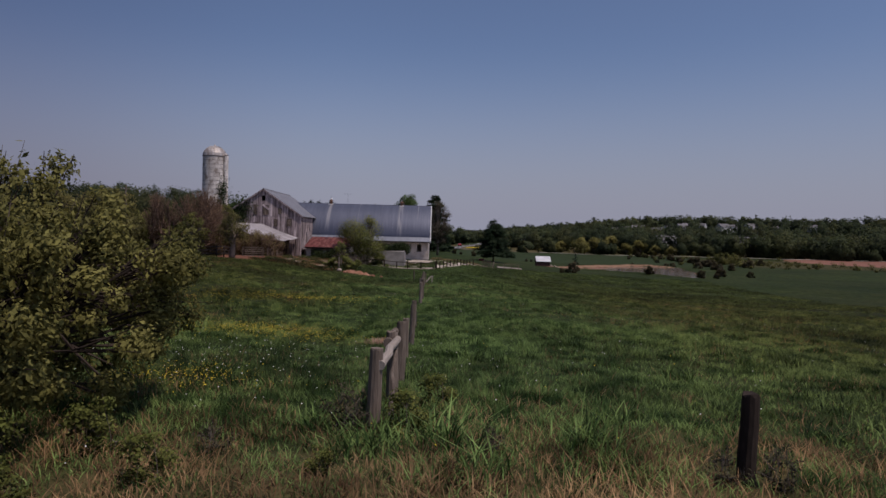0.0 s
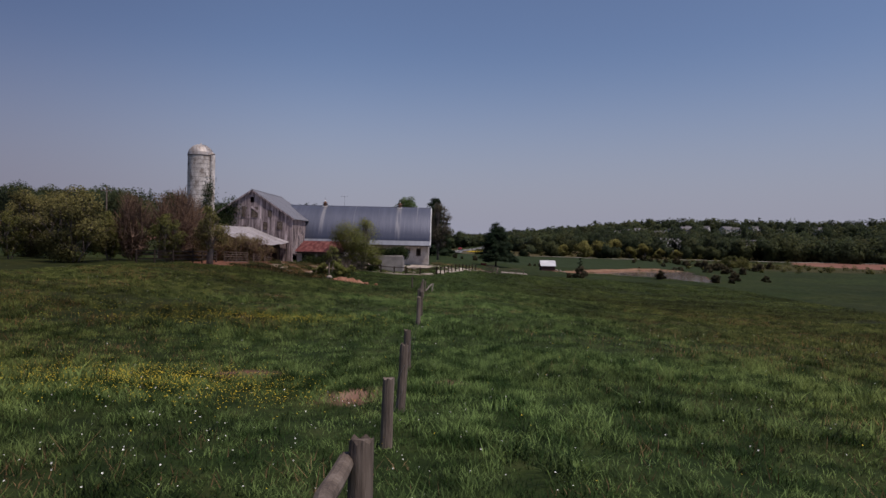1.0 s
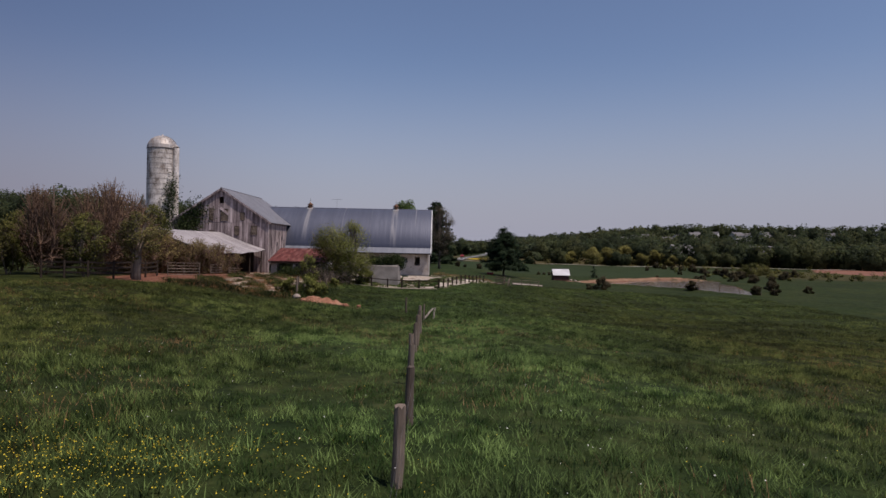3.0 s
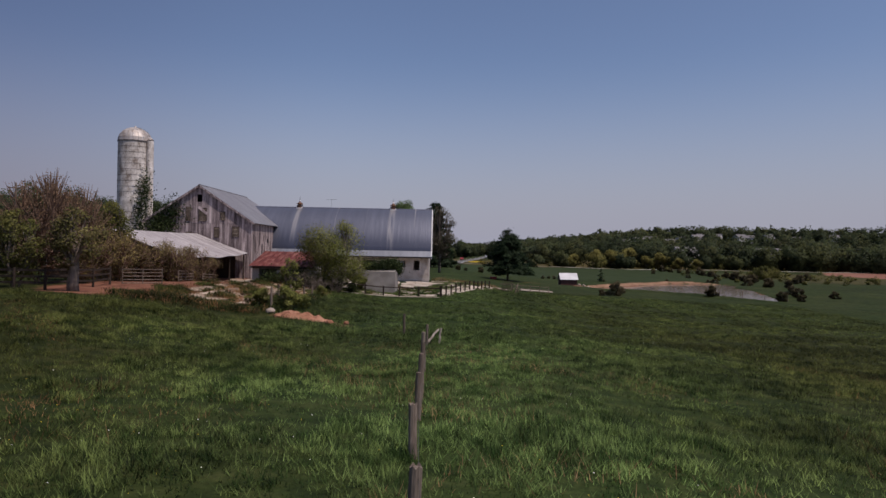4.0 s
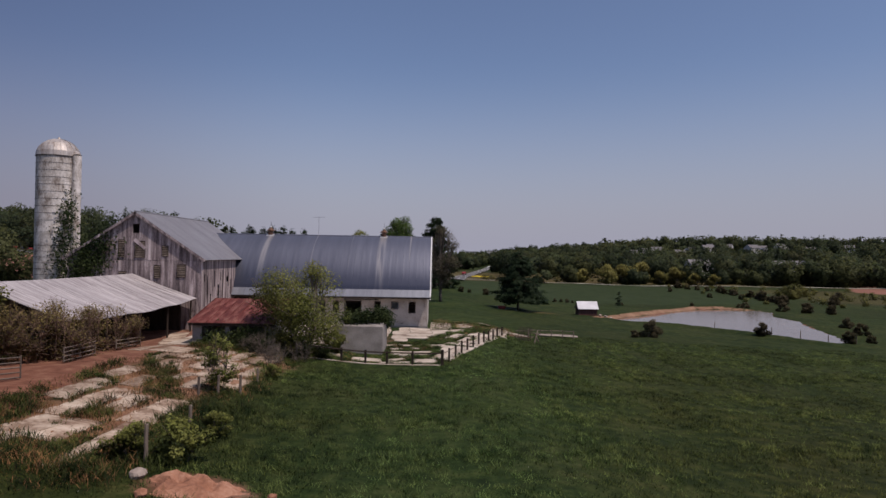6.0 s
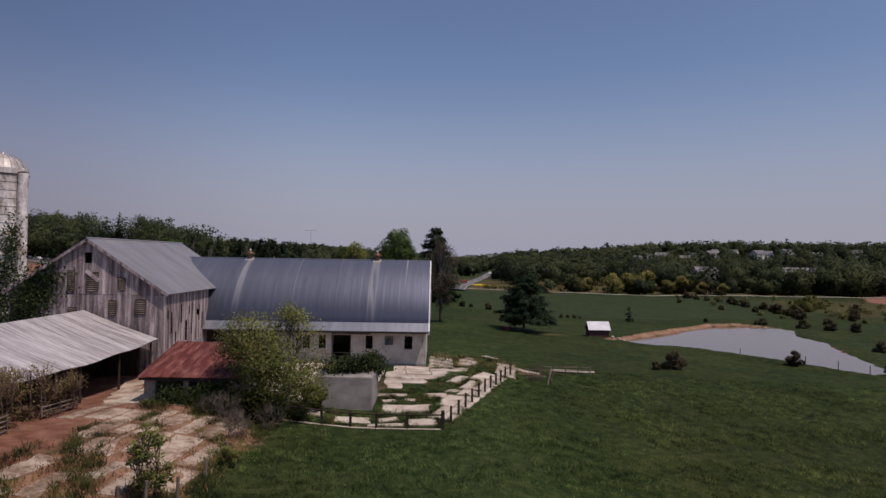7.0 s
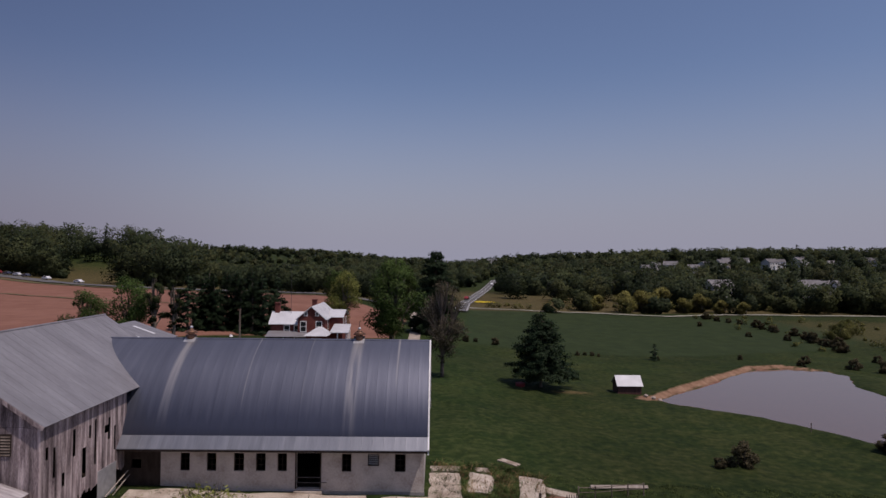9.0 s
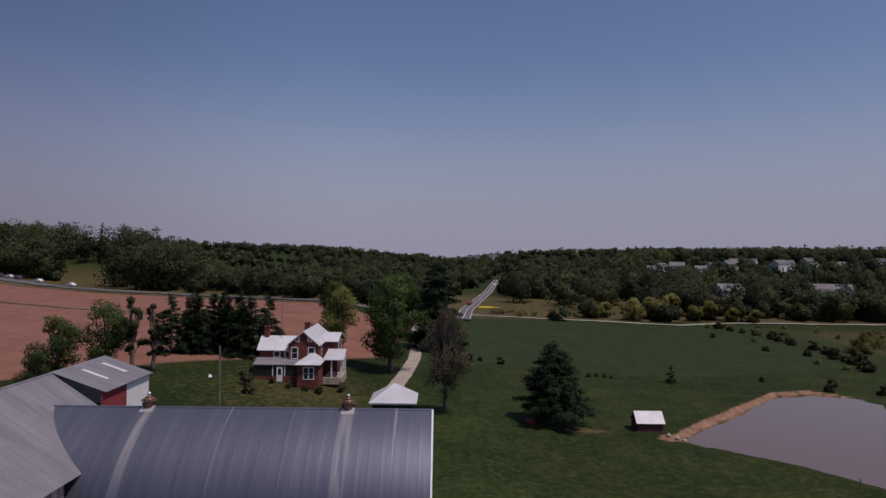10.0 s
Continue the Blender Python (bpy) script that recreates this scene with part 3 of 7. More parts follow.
gx = axis((-1500, -300, 60), (-300, -60, 7), (-60, -26, 2), (-26, 14, 0.7), (14, 84, 1.0), (84, 300, 6), (300, 1500, 60))
gy = axis((-120, 0, 15), (0, 26, 0.7), (26, 120, 0.9), (120, 200, 1.1), (200, 420, 5), (420, 1000, 20), (1000, 2400, 100))
GX, GY = np.meshgrid(gx, gy)
X, Y = GX.ravel(), GY.ravel()
nx, ny = len(gx), len(gy)
idx = np.arange(nx * ny).reshape(ny, nx)
quads = np.stack([idx[:-1, :-1], idx[:-1, 1:], idx[1:, 1:], idx[1:, :-1]], -1).reshape(-1, 4)
me = arrays(np.stack([X, Y, ground_height(X, Y)], -1), quads, "ground")


def blob(cx, cy, rx, ry):
    return 1.3 - 0.8 * np.hypot((X - cx) / rx, (Y - cy) / ry)


YARD = [(-18.6, 106), (-17.6, 98), (-16.9, 91), (-16.6, 85), (-16.2, 79), (-15.8, 73), (-16.2, 68), (-17.6, 65.5), (-20.5, 65), (-24, 72), (-24, 90), (-27, 106)]
soil = np.clip(poly_distance(X, Y, YARD) / 2.5 + 0.45, 0, 1) * 0.95
pond_d = poly_distance(X, Y, POND)
bank = np.clip(1.0 - np.abs(pond_d + 0.6) / 1.2, 0, 1) * (0.25 + 0.75 * smooth(-4, 6, (Y - 160) - 0.75 * (X - 40)))
soil = np.maximum(soil, (pond_d > 0.2) * 1.0)
for b in ((-6.7, 67.4, 1.7, 1.0), (-0.3, 21.3, 0.5, 0.75), (1.4, 22.4, 0.5, 0.3), (-2.75, 23.0, 0.85, 0.6), (-6.6, 62.5, 0.5, 0.35), (-4.5, 66.6, 0.5, 0.3),
          (-0.9, 62.2, 0.4, 0.4), (9.8, 116.8, 1.6, 0.8), (-10, 106, 6, 6)):
    soil = np.maximum(soil, np.clip(blob(*b), 0, 1))
pale = bank
for b in ((-13.4, 75.0, 2.2, 5.0), (-13.2, 83, 3.2, 6), (-14.5, 92.0, 4.0, 4.5), (-10.8, 89.5, 2.0, 3.5), (29.5, 157.6, 1.6, 1.4)):
    pale = np.maximum(pale, np.clip(blob(*b), 0, 0.85))
LEFT_FIELD = [(-30, 182), (-70, 150), (-260, 160), (-420, 300), (-330, 440), (-205, 376), (-127, 328), (-75, 306), (-30, 290), (-8, 250), (-9, 205)]
RIGHT_FIELD = [(150, 272), (172, 246), (320, 232), (420, 300), (360, 352), (186, 338)]
CROP = [(6, 205), (44, 200), (88, 214), (120, 240), (108, 286), (60, 296), (12, 303)]
tilled = np.maximum(np.clip(poly_distance(X, Y, LEFT_FIELD) / 6 + 0.5, 0, 1), np.clip(poly_distance(X, Y, RIGHT_FIELD) / 6 + 0.5, 0, 1))
crop = np.clip(poly_distance(X, Y, CROP) / 6 + 0.5, 0, 1)
dry = np.clip(1.2 - (Y - 3) / 8, 0, 0.85) + 0.55 * smooth(292, 302, Y) * smooth(470, 380, Y)
dry = np.maximum(dry, 0.3 * np.clip(1.1 - np.hypot((X - 6) / 5, (Y - 120) / 4), 0, 1))
dry = np.maximum(dry, 0.36 * np.clip(1.25 - np.hypot((X + 18) / 17, (Y - 166) / 19), 0, 1))
dry = np.maximum(dry, 0.38 * smooth(95, 120, X) * smooth(200, 225, Y) * smooth(292, 270, Y))
dry = np.maximum(dry, 0.75 * np.clip(1.2 - np.hypot((X - 19.5) / 3.4, (Y - 159) / 1.6), 0, 1))
for name, values in (("soil", soil), ("pale", pale), ("tilled", tilled), ("crop", crop), ("dry", dry)):
    me.attributes.new(name, 'FLOAT', 'POINT').data.foreach_set("value", np.asarray(values, dtype=np.float32))
ground = part_mesh("ground", me, M["ground"], smooth=True)
tagged(ground, "rolling green pasture with bare earth and tilled fields", "ground", kind="structure")

bm = bmesh.new()
bm.faces.new([bm.verts.new((x, y, WATER)) for x, y in [(40 + (x - 50) * 1.03 + 10, 161 + (y - 161) * 1.03) for x, y in POND]])
tagged(part("water", bm, M["water"]), "brown farm pond mirroring the pale sky", "pond", kind="structure")


def ribbon(name, pts, width, mat, lift, label, category, samples=60):
    """A strip that follows the ground along a line."""
    pts = np.array(pts, float)
    s = np.linspace(0, len(pts) - 1, samples)
    cx, cy = np.interp(s, range(len(pts)), pts[:, 0]), np.interp(s, range(len(pts)), pts[:, 1])
    dx, dy = np.gradient(cx), np.gradient(cy)
    ln = np.hypot(dx, dy)
    nxv, nyv = -dy / ln, dx / ln
    across = np.linspace(-0.5, 0.5, 5)
    vx = (cx[:, None] + nxv[:, None] * across * width).ravel()
    vy = (cy[:, None] + nyv[:, None] * across * width).ravel()
    vz = ground_height(vx, vy) + lift
    i = np.arange(samples * 5).reshape(samples, 5)
    q = np.stack([i[:-1, :-1], i[1:, :-1], i[1:, 1:], i[:-1, 1:]], -1).reshape(-1, 4)
    ob = part_mesh(name, arrays(np.stack([vx, vy, vz], -1), q, name), mat, smooth=True)
    return tagged(ob, label, category, kind="structure")

ribbon("road", [(8.5, 285), (11.5, 322), (29, 440), (49, 600)], 5.2, M["asphalt"], 0.5, "grey two-lane highway running away between trees", "road")
for off in (-2.2, 0.0, 2.2):
    ribbon("trim", [(8.5 + off, 285), (11.5 + off, 322), (29 + off, 440), (49 + off, 600)], 0.16, M["line_paint"], 0.56, "painted white line on the highway", "road marking")
ribbon("pavement", [(8, 306), (44, 299), (79, 287), (103, 295), (152, 294), (260, 300)], 2.6, M["lane"], 0.25, "pale narrow farm lane beside the crop field", "lane")
ribbon("driveway", [(-5.5, 160), (-6.6, 172), (-5.2, 186), (-4.2, 205), (-4.6, 240), (-7, 275)], 2.5, M["gravel"], 0.10, "pale gravel driveway past the brick house", "driveway")
ribbon("farm_road", [(-420, 480), (-205, 381), (-127, 333), (-75, 311), (-30, 296), (5, 290)], 6.0, M["asphalt"], 0.35, "grey road along the tilled field", "road", 90)

ribbon("grass_verge", [(-175, 302), (-135.5, 276.9), (-96, 255.4), (-64.5, 243)], 1.6, M["verge"], 0.16, "thin strip of rough grass across the tilled field", "verge")
ribbon("grass_verge", [(-420, 472), (-205, 373.5), (-127, 325.5), (-75, 303.5), (-30, 288.5)], 3.0, M["verge"], 0.2, "pale dry grass verge between road and field", "verge", 90)

# ---- stable with the arched roof ----
RY0, RZ0 = 120.74, 9.48


def arch(n=14):
    """Half the arched roof's outline, from the knee up to the ridge: distance from the ridge and height."""
    p0, p1, p2 = (6.14, 3.68), (4.44, 6.64), (0.0, 9.48)
    ax, ay, bx, by, cx, cy = *p0, *p1, *p2
    d = 2 * (ax * (by - cy) + bx * (cy - ay) + cx * (ay - by))
    ux = ((ax * ax + ay * ay) * (by - cy) + (bx * bx + by * by) * (cy - ay) + (cx * cx + cy * cy) * (ay - by)) / d
    uy = ((ax * ax + ay * ay) * (cx - bx) + (bx * bx + by * by) * (ax - cx) + (cx * cx + cy * cy) * (bx - ax)) / d
    r = math.hypot(ax - ux, ay - uy)
    a0, a2 = math.atan2(ay - uy, ax - ux), math.atan2(cy - uy, cx - ux)
    return [(ux + r * math.cos(a0 + (a2 - a0) * i / n), uy + r * math.sin(a0 + (a2 - a0) * i / n)) for i in range(n + 1)]


ARCH = arch()
EAVE = (6.84, 2.98)


def roof_sheet(x0, x1, side, line, lift=0.0, seam=0.003):
    """One roof sheet with a raised seam along its edge."""
    bm = bmesh.new()
    rows = []
    for d, z in line:
        y = RY0 + side * d
        rows.append([bm.verts.new((x, y, z + lift + h)) for x, h in ((x0, 0), (x0 + 0.03, seam), (x0 + 0.06, 0), ((x0 + x1) / 2, 0.0), (x1, 0))] +
                    [bm.verts.new((x1, y, z + lift - 0.05)), bm.verts.new((x0, y, z + lift - 0.05))])
    for a, b in zip(rows, rows[1:]):
        for k in range(7):
            bm.faces.new((a[k], a[(k + 1) % 7], b[(k + 1) % 7], b[k]))
    bm.faces.new(rows[0])
    bm.faces.new(rows[-1][::-1])
    bmesh.ops.recalc_face_normals(bm, faces=bm.faces)
    return bm


STABLE_BASE = -0.6
stable = thing("stable", (-10, RY0, STABLE_BASE), "long cattle stable with an arched blue-grey metal roof", "barn")
WINDOWS = [(-16.93, -16.27, 1.22, 2.44), (-15.12, -14.46, 1.22, 2.44), (-13.27, -12.57, 1.22, 2.44), (-11.76, -11.10, 1.22, 2.44), (-10.29, -9.64, 1.22, 2.44),
           (-5.89, -5.23, 1.22, 2.44), (-4.11, -3.33, 1.62, 2.42), (-2.25, -1.51, 1.22, 2.44)]
DOOR = (-8.98, -7.36, 0.05, 2.48)


def wall_with_openings(x0, x1, y0, y1, z0, z1, openings):
    bm = bmesh.new()
    x = x0
    for a, b, lo, hi in sorted(openings):
        box(bm, x, a, y0, y1, z0, z1)
        box(bm, a, b, y0, y1, z0, lo)
        box(bm, a, b, y0, y1, hi, z1)
        x = b
    box(bm, x, x1, y0, y1, z0, z1)
    return bm


part("front_wall", wall_with_openings(-18.25, -0.25, 114.95, 115.25, STABLE_BASE, 3.3, WINDOWS + [DOOR]), M["plaster"], stable)
part("footing", boxed(-18.3, -0.2, 114.90, 114.946, STABLE_BASE, -0.12), M["block"], stable, "rough concrete footing")
part("back_wall", boxed(-24, -0.25, 126.2, 126.5, STABLE_BASE, 3.3), M["plaster"], stable)
part("timber_wall", wall_with_openings(-21.5, -18.25, 115.0, 115.2, STABLE_BASE, 3.3, [(-20.3, -19.6, 1.35, 1.95)]), M["dark_wood"], stable, "dark weathered timber wall")
bm = bmesh.new()
outline = [(RY0 - 5.6, STABLE_BASE), (RY0 + 5.6, STABLE_BASE)] + [(RY0 + d - 0.08, z - 0.12) for d, z in ARCH] + [(RY0 - d + 0.08, z - 0.12) for d, z in ARCH[::-1][1:]]
f0 = [bm.verts.new((-0.25, y, z)) for y, z in outline]
f1 = [bm.verts.new((-0.50, y, z)) for y, z in outline]
bm.faces.new(f0)
bm.faces.new(f1[::-1])
for k in range(len(outline)):
    j = (k + 1) % len(outline)
    bm.faces.new((f0[k], f1[k], f1[j], f0[j]))
bmesh.ops.recalc_face_normals(bm, faces=bm.faces)
part("gable_wall", bm, M["plaster"], stable)
part("loft_floor", boxed(-24, -0.5, 115.25, 126.2, 2.75, 2.9), M["dark_wood"], stable)
part("ground_floor", boxed(-24, -0.5, 115.25, 126.2, STABLE_BASE, 0.02), M["dark_wood"], stable)

sheets = 36
step = 26.85 / sheets
for side in (-1, 1):
    for k in range(sheets):
        x1 = -k * step
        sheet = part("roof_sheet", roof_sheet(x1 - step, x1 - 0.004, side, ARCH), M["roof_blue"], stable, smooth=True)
        sheet.data.set_sharp_from_angle(angle=radians(40))
for k in range(int(21.2 / step)):
    x1 = -k * step
    for side in (-1, 1):
        part("eave_sheet", roof_sheet(x1 - step, x1 - 0.004, side, [EAVE, (6.15, 3.70)], 0.015), M["roof_strip"], stable, "lighter flared eave sheet")
part("ridge_cap", sticks(((-25.0, RY0, RZ0 + 0.0), (0, RY0, RZ0 + 0.0), 0.09)), M["roof_blue"], stable)
for side in (-1, 1):
    bm = bmesh.new()
    rows = []
    for d, z in [EAVE] + ARCH:
        y = RY0 + side * d
        rows.append([bm.verts.new(p) for p in ((0.003, y, z + 0.06), (0.11, y, z + 0.06), (0.11, y, z - 0.26), (0.003, y, z - 0.26))])
    for a, b in zip(rows, rows[1:]):
        for k in range(4):
            bm.faces.new((a[k], a[(k + 1) % 4], b[(k + 1) % 4], b[k]))
    bmesh.ops.recalc_face_normals(bm, faces=bm.faces)
    part("rake_board", bm, M["trim_white"], stable, "white painted edge board")
part("eave_board", boxed(-21, 0, 113.93, 114.0, 2.80, 2.95), M["dark_wood"], stable)
for i, (a, b, lo, hi) in enumerate(WINDOWS):
    win = part("window", boxed(a, b, 114.98, 115.03, lo - 0.06, lo), M["plaster"], stable)
    bm = bmesh.new()
    for q in ((a, a + 0.06, lo, hi), (b - 0.06, b, lo, hi), (a + 0.06, b - 0.06, lo, lo + 0.06), (a + 0.06, b - 0.06, hi - 0.06, hi)):
        box(bm, q[0], q[1], 115.05, 115.10, q[2], q[3])
    if i != 6:
        for f in (1 / 3, 2 / 3):
            zc = lo + (hi - lo) * f
            box(bm, a + 0.06, b - 0.06, 115.06, 115.09, zc - 0.015, zc + 0.015)
        xc = (a + b) / 2
        box(bm, xc - 0.012, xc + 0.012, 115.062, 115.088, lo + 0.06, hi - 0.06)
    part("window_frame", bm, M["dark_wood"], win)
    if i == 6:
        for k in range(5):
            bm = bmesh.new()
            z = lo + 0.1 + k * 0.14
            slab_between(bm, (a + 0.06, 114.99, z), (b - 0.06, 114.99, z), (b - 0.06, 115.08, z + 0.07), (a + 0.06, 115.08, z + 0.07), 0.012)
            part("slat", bm, M["galv"], win)
rail = part("door_rail", boxed(-9.1, -5.5, 114.86, 114.92, 2.56, 2.64), M["iron"], stable, "rusty sliding door rail")
for z in (0.5, 0.85):
    part("gate_bar", sticks(((-9.0, 114.85, z), (-7.3 + (0.4 if z < 0.6 else 0), 114.85, z), 0.03)), M["iron"], stable)
for a, b in ((-9.06, -8.98), (-7.36, -7.28)):
    part("door_jamb", boxed(a, b, 114.9, 114.949, 0.05, 2.5), M["dark_wood"], stable)
part("door_step", boxed(-9.1, -7.2, 114.6, 114.9, STABLE_BASE, -0.05), M["concrete"], stable)


def ventilator(x):
    """A ridge ventilator with a round hood and a finial."""
    t = thing("roof_ventilator", (x, RY0, RZ0), "rusted metal ridge ventilator with a round hood", "ventilator", "ventilators along the stable ridge")
    z = RZ0
    bm = bmesh.new()
    slab_between(bm, (x - 0.42, RY0 - 0.62, z - 0.22), (x + 0.42, RY0 - 0.62, z - 0.22), (x + 0.42, RY0, z + 0.14), (x - 0.42, RY0, z + 0.14), 0.03)
    slab_between(bm, (x - 0.42, RY0, z + 0.14), (x + 0.42, RY0, z + 0.14), (x + 0.42, RY0 + 0.62, z - 0.22), (x - 0.42, RY0 + 0.62, z - 0.22), 0.03)
    part("saddle", bm, M["galv"], t)
    bm = sticks(((x, RY0, z), (x, RY0, z + 0.48), 0.30, 0.26, 16))
    part("drum", bm, M["copper"], t, smooth=True)
    part("collar", sticks(((x, RY0, z + 0.44), (x, RY0, z + 0.52), 0.47, 0.47, 16)), M["copper"], t)
    bm = bmesh.new()
    stick(bm, (x, RY0, z + 0.52), (x, RY0, z + 0.66), 0.42, 0.26, 16)
    stick(bm, (x, RY0, z + 0.66), (x, RY0, z + 0.80), 0.26, 0.08, 16)
    part("hood", bm, M["copper"], t, "rust-brown metal hood", smooth=True)
    bm = bmesh.new()
    bmesh.ops.create_uvsphere(bm, u_segments=12, v_segments=8, radius=0.12, matrix=Matrix.Translation((x, RY0, z + 0.90)))
    part("ball", bm, M["galv"], t, "pale metal ball", smooth=True)
    part("finial", sticks(((x, RY0, z + 1.0), (x, RY0, z + 1.5), 0.03, 0.012, 6)), M["iron"], t)
    for s in (-1, 1):
        part("fin", boxed(x + s * 0.30 - 0.13, x + s * 0.30 + 0.13, RY0 - 0.03, RY0 + 0.03, z + 0.05, z + 0.32), M["iron"], t)


for vx in (-18.53, -5.48):
    ventilator(vx)

# ---- bank barn with weathered boards ----
BX0, BX1, BRX, BRZ, BEZ = -33.45, -20.40, -26.92, 10.98, 6.64
BY0, BY1 = 105.45, 124.0
SL = (BRZ - BEZ) / (BX1 - BRX)
barn = thing("bank_barn", (BRX, 114.5, 0.0), "tall bank barn of grey weathered boards under a metal gable roof", "barn")


def rake_z(x):
    return BRZ - abs(x - BRX) * SL - 0.10


def metal_sheet(x_hi, z_hi, x_lo, z_lo, y0, y1):
    bm = bmesh.new()
    slab_between(bm, (x_hi, y0, z_hi), (x_lo, y0, z_lo), (x_lo, y1 - 0.001, z_lo), (x_hi, y1 - 0.001, z_hi), 0.05)
    dx, dz = x_lo - x_hi, z_lo - z_hi
    slab_between(bm, (x_hi + dx * 0.002, y0, z_hi + 0.008), (x_lo, y0, z_lo + 0.008), (x_lo, y0 + 0.03, z_lo + 0.008), (x_hi + dx * 0.002, y0 + 0.03, z_hi + 0.008), 0.006)
    return bm


k = 0
y = BY0
while y < BY1 - 0.1:
    y2 = min(y + 0.75, BY1)
    # the slope that meets the stable's roof ends above it
    part("roof_sheet", metal_sheet(BRX, BRZ, BX1, BEZ, y, y2), M["roof_grey"], barn)
    part("roof_sheet", metal_sheet(BRX, BRZ, BX0, BEZ, y, y2), M["roof_grey"], barn)
    y = y2
part("ridge_cap", sticks(((BRX, BY0, BRZ + 0.01), (BRX, BY1, BRZ + 0.01), 0.08)), M["roof_grey"], barn)
for s, xe in ((1, BX1), (-1, BX0)):
    bm = bmesh.new()
    slab_between(bm, (BRX, BY0 - 0.05, BRZ - 0.03), (xe, BY0 - 0.05, BEZ - 0.03), (xe, BY0 - 0.005, BEZ - 0.03), (BRX, BY0 - 0.005, BRZ - 0.03), 0.2)
    part("rake_board", bm, M["board"], barn)

GABLE_OPEN = [(-27.15, -26.57, 9.0, 9.85), (-33.1, -32.6, 7.0, 7.2)]
WX0, WX1 = -33.1, -20.78
rnd = random.Random(5)
x = WX0
while x < WX1 - 0.05:
    w = min(rnd.choice((0.22, 0.26, 0.30)), WX1 - x)
    xc = x + w / 2
    mid = 6.55 + rnd.uniform(-0.03, 0.03)
    cuts = [o for o in GABLE_OPEN if o[0] < xc < o[1]]
    spans = [(-0.2 + rnd.uniform(0, 0.15), mid - 0.02, 0.0), (mid, None, 0.012)]
    for lo, hi, proud in spans:
        pieces = [(lo, hi)]
        for o in cuts:
            nxt = []
            for a, b in pieces:
                bb = b if b is not None else 99
                if o[2] > a and o[3] < bb:
                    nxt += [(a, o[2]), (o[3], b)]
                else:
                    nxt.append((a, b))
            pieces = nxt
        for a, b in pieces:
            bm = bmesh.new()
            yf, yb = 105.72 - proud - rnd.uniform(0, 0.012), 105.76
            g = rnd.uniform(0.004, 0.02)
            za, zb = (rake_z(x), rake_z(x + w - g)) if b is None else (b, b)
            if max(za, zb) <= a:
                bm.free()
                continue
            xr = x + w - g
            hexa(bm, ((x, yf, a), (xr, yf, a), (xr, yb, a), (x, yb, a), (x, yf, za), (xr, yf, zb), (xr, yb, zb), (x, yb, za)))
            part("plank", bm, M["board"], barn)
    x += w
# louvred hatches on the gable
for a, b, lo, hi in ((-28.5, -27.9, 6.75, 8.4), (-27.0, -26.05, 6.75, 8.3), (-24.5, -23.9, 6.9, 7.9), (-28.4, -27.7, 4.8, 5.5), (-25.2, -24.6, 4.9, 6.1), (-23.1, -22.3, 5.0, 6.2)):
    h = part("hatch", boxed(a, b, 105.66, 105.70, lo, hi), M["dark_wood"], barn, "dark boarded hatch")
    for kk in range(int((hi - lo) / 0.16)):
        z = lo + 0.05 + kk * 0.16
        bm = bmesh.new()
        slab_between(bm, (a + 0.04, 105.63, z), (b - 0.04, 105.63, z), (b - 0.04, 105.66, z + 0.08), (a + 0.04, 105.66, z + 0.08), 0.015)
        part("slat", bm, M["post"], h)
bm = bmesh.new()
slab_between(bm, (-27.1, 105.62, 8.3), (-26.9, 105.62, 8.55), (-25.95, 105.66, 7.75), (-26.1, 105.66, 7.5), 0.03)
part("loose_board", bm, M["board"], barn, "board hanging askew across the loft door")
# side wall towards the yard, ragged at the foot, open below towards the stable
y = 105.76
SIDE_OPEN = [(106.3, 106.5, 4.6, 5.3), (107.9, 108.2, 2.6, 3.4), (109.9, 110.2, 2.4, 4.2), (110.5, 110.8, 4.6, 5.4), (113.6, 113.9, 3.0, 4.6), (106.9, 107.2, 3.4, 5.1), (108.9, 109.1, 4.0, 5.6), (111.2, 111.4, 2.8, 5.6), (112.4, 113.0, 4.4, 4.9), (112.9, 113.1, 3.9, 5.3)]
while y < 115.0:
    w = rnd.choice((0.2, 0.24, 0.28))
    yc = y + w / 2
    foot = -0.2 if yc < 106.3 else 1.45 + rnd.uniform(-0.28, 0.12) + 0.02 * (yc - 106)
    pieces = [(foot, 6.6)]
    for o in SIDE_OPEN:
        if o[0] < yc < o[1]:
            pieces = [(foot, o[2]), (o[3], 6.6)]
    for a, b in pieces:
        xo = -20.78 + rnd.uniform(0, 0.012)
        part("plank", boxed(xo - 0.035, xo, y, y + w - rnd.uniform(0.006, 0.03), a, b), M["board"], barn)
    y += w
part("sill_beam", boxed(-21.05, -20.83, 105.8, 115.2, 1.5, 1.75), M["dark_wood"], barn)
part("tin_patch", boxed(-20.79, -20.75, 111.6, 113.9, -0.3, 2.2), M["galv"], barn, "grey tin patch")
part("stone_wall", boxed(-33.0, -21.2, 105.8, 106.1, -0.8, 2.9), M["stone"], barn)
part("back_wall", boxed(-33.1, -20.9, 123.4, 123.7, -0.5, 7.0), M["board"], barn)
bm = bmesh.new()
v = [(-33.1, 7.0), (-20.8, 7.0), (BRX, rake_z(BRX))]
f0 = [bm.verts.new((a, 123.4, b)) for a, b in v]
f1 = [bm.verts.new((a, 123.7, b)) for a, b in v]
bm.faces.new(f0[::-1])
bm.faces.new(f1)
for kk in range(3):
    bm.faces.new((f0[kk], f0[(kk + 1) % 3], f1[(kk + 1) % 3], f1[kk]))
bmesh.ops.recalc_face_normals(bm, faces=bm.faces)
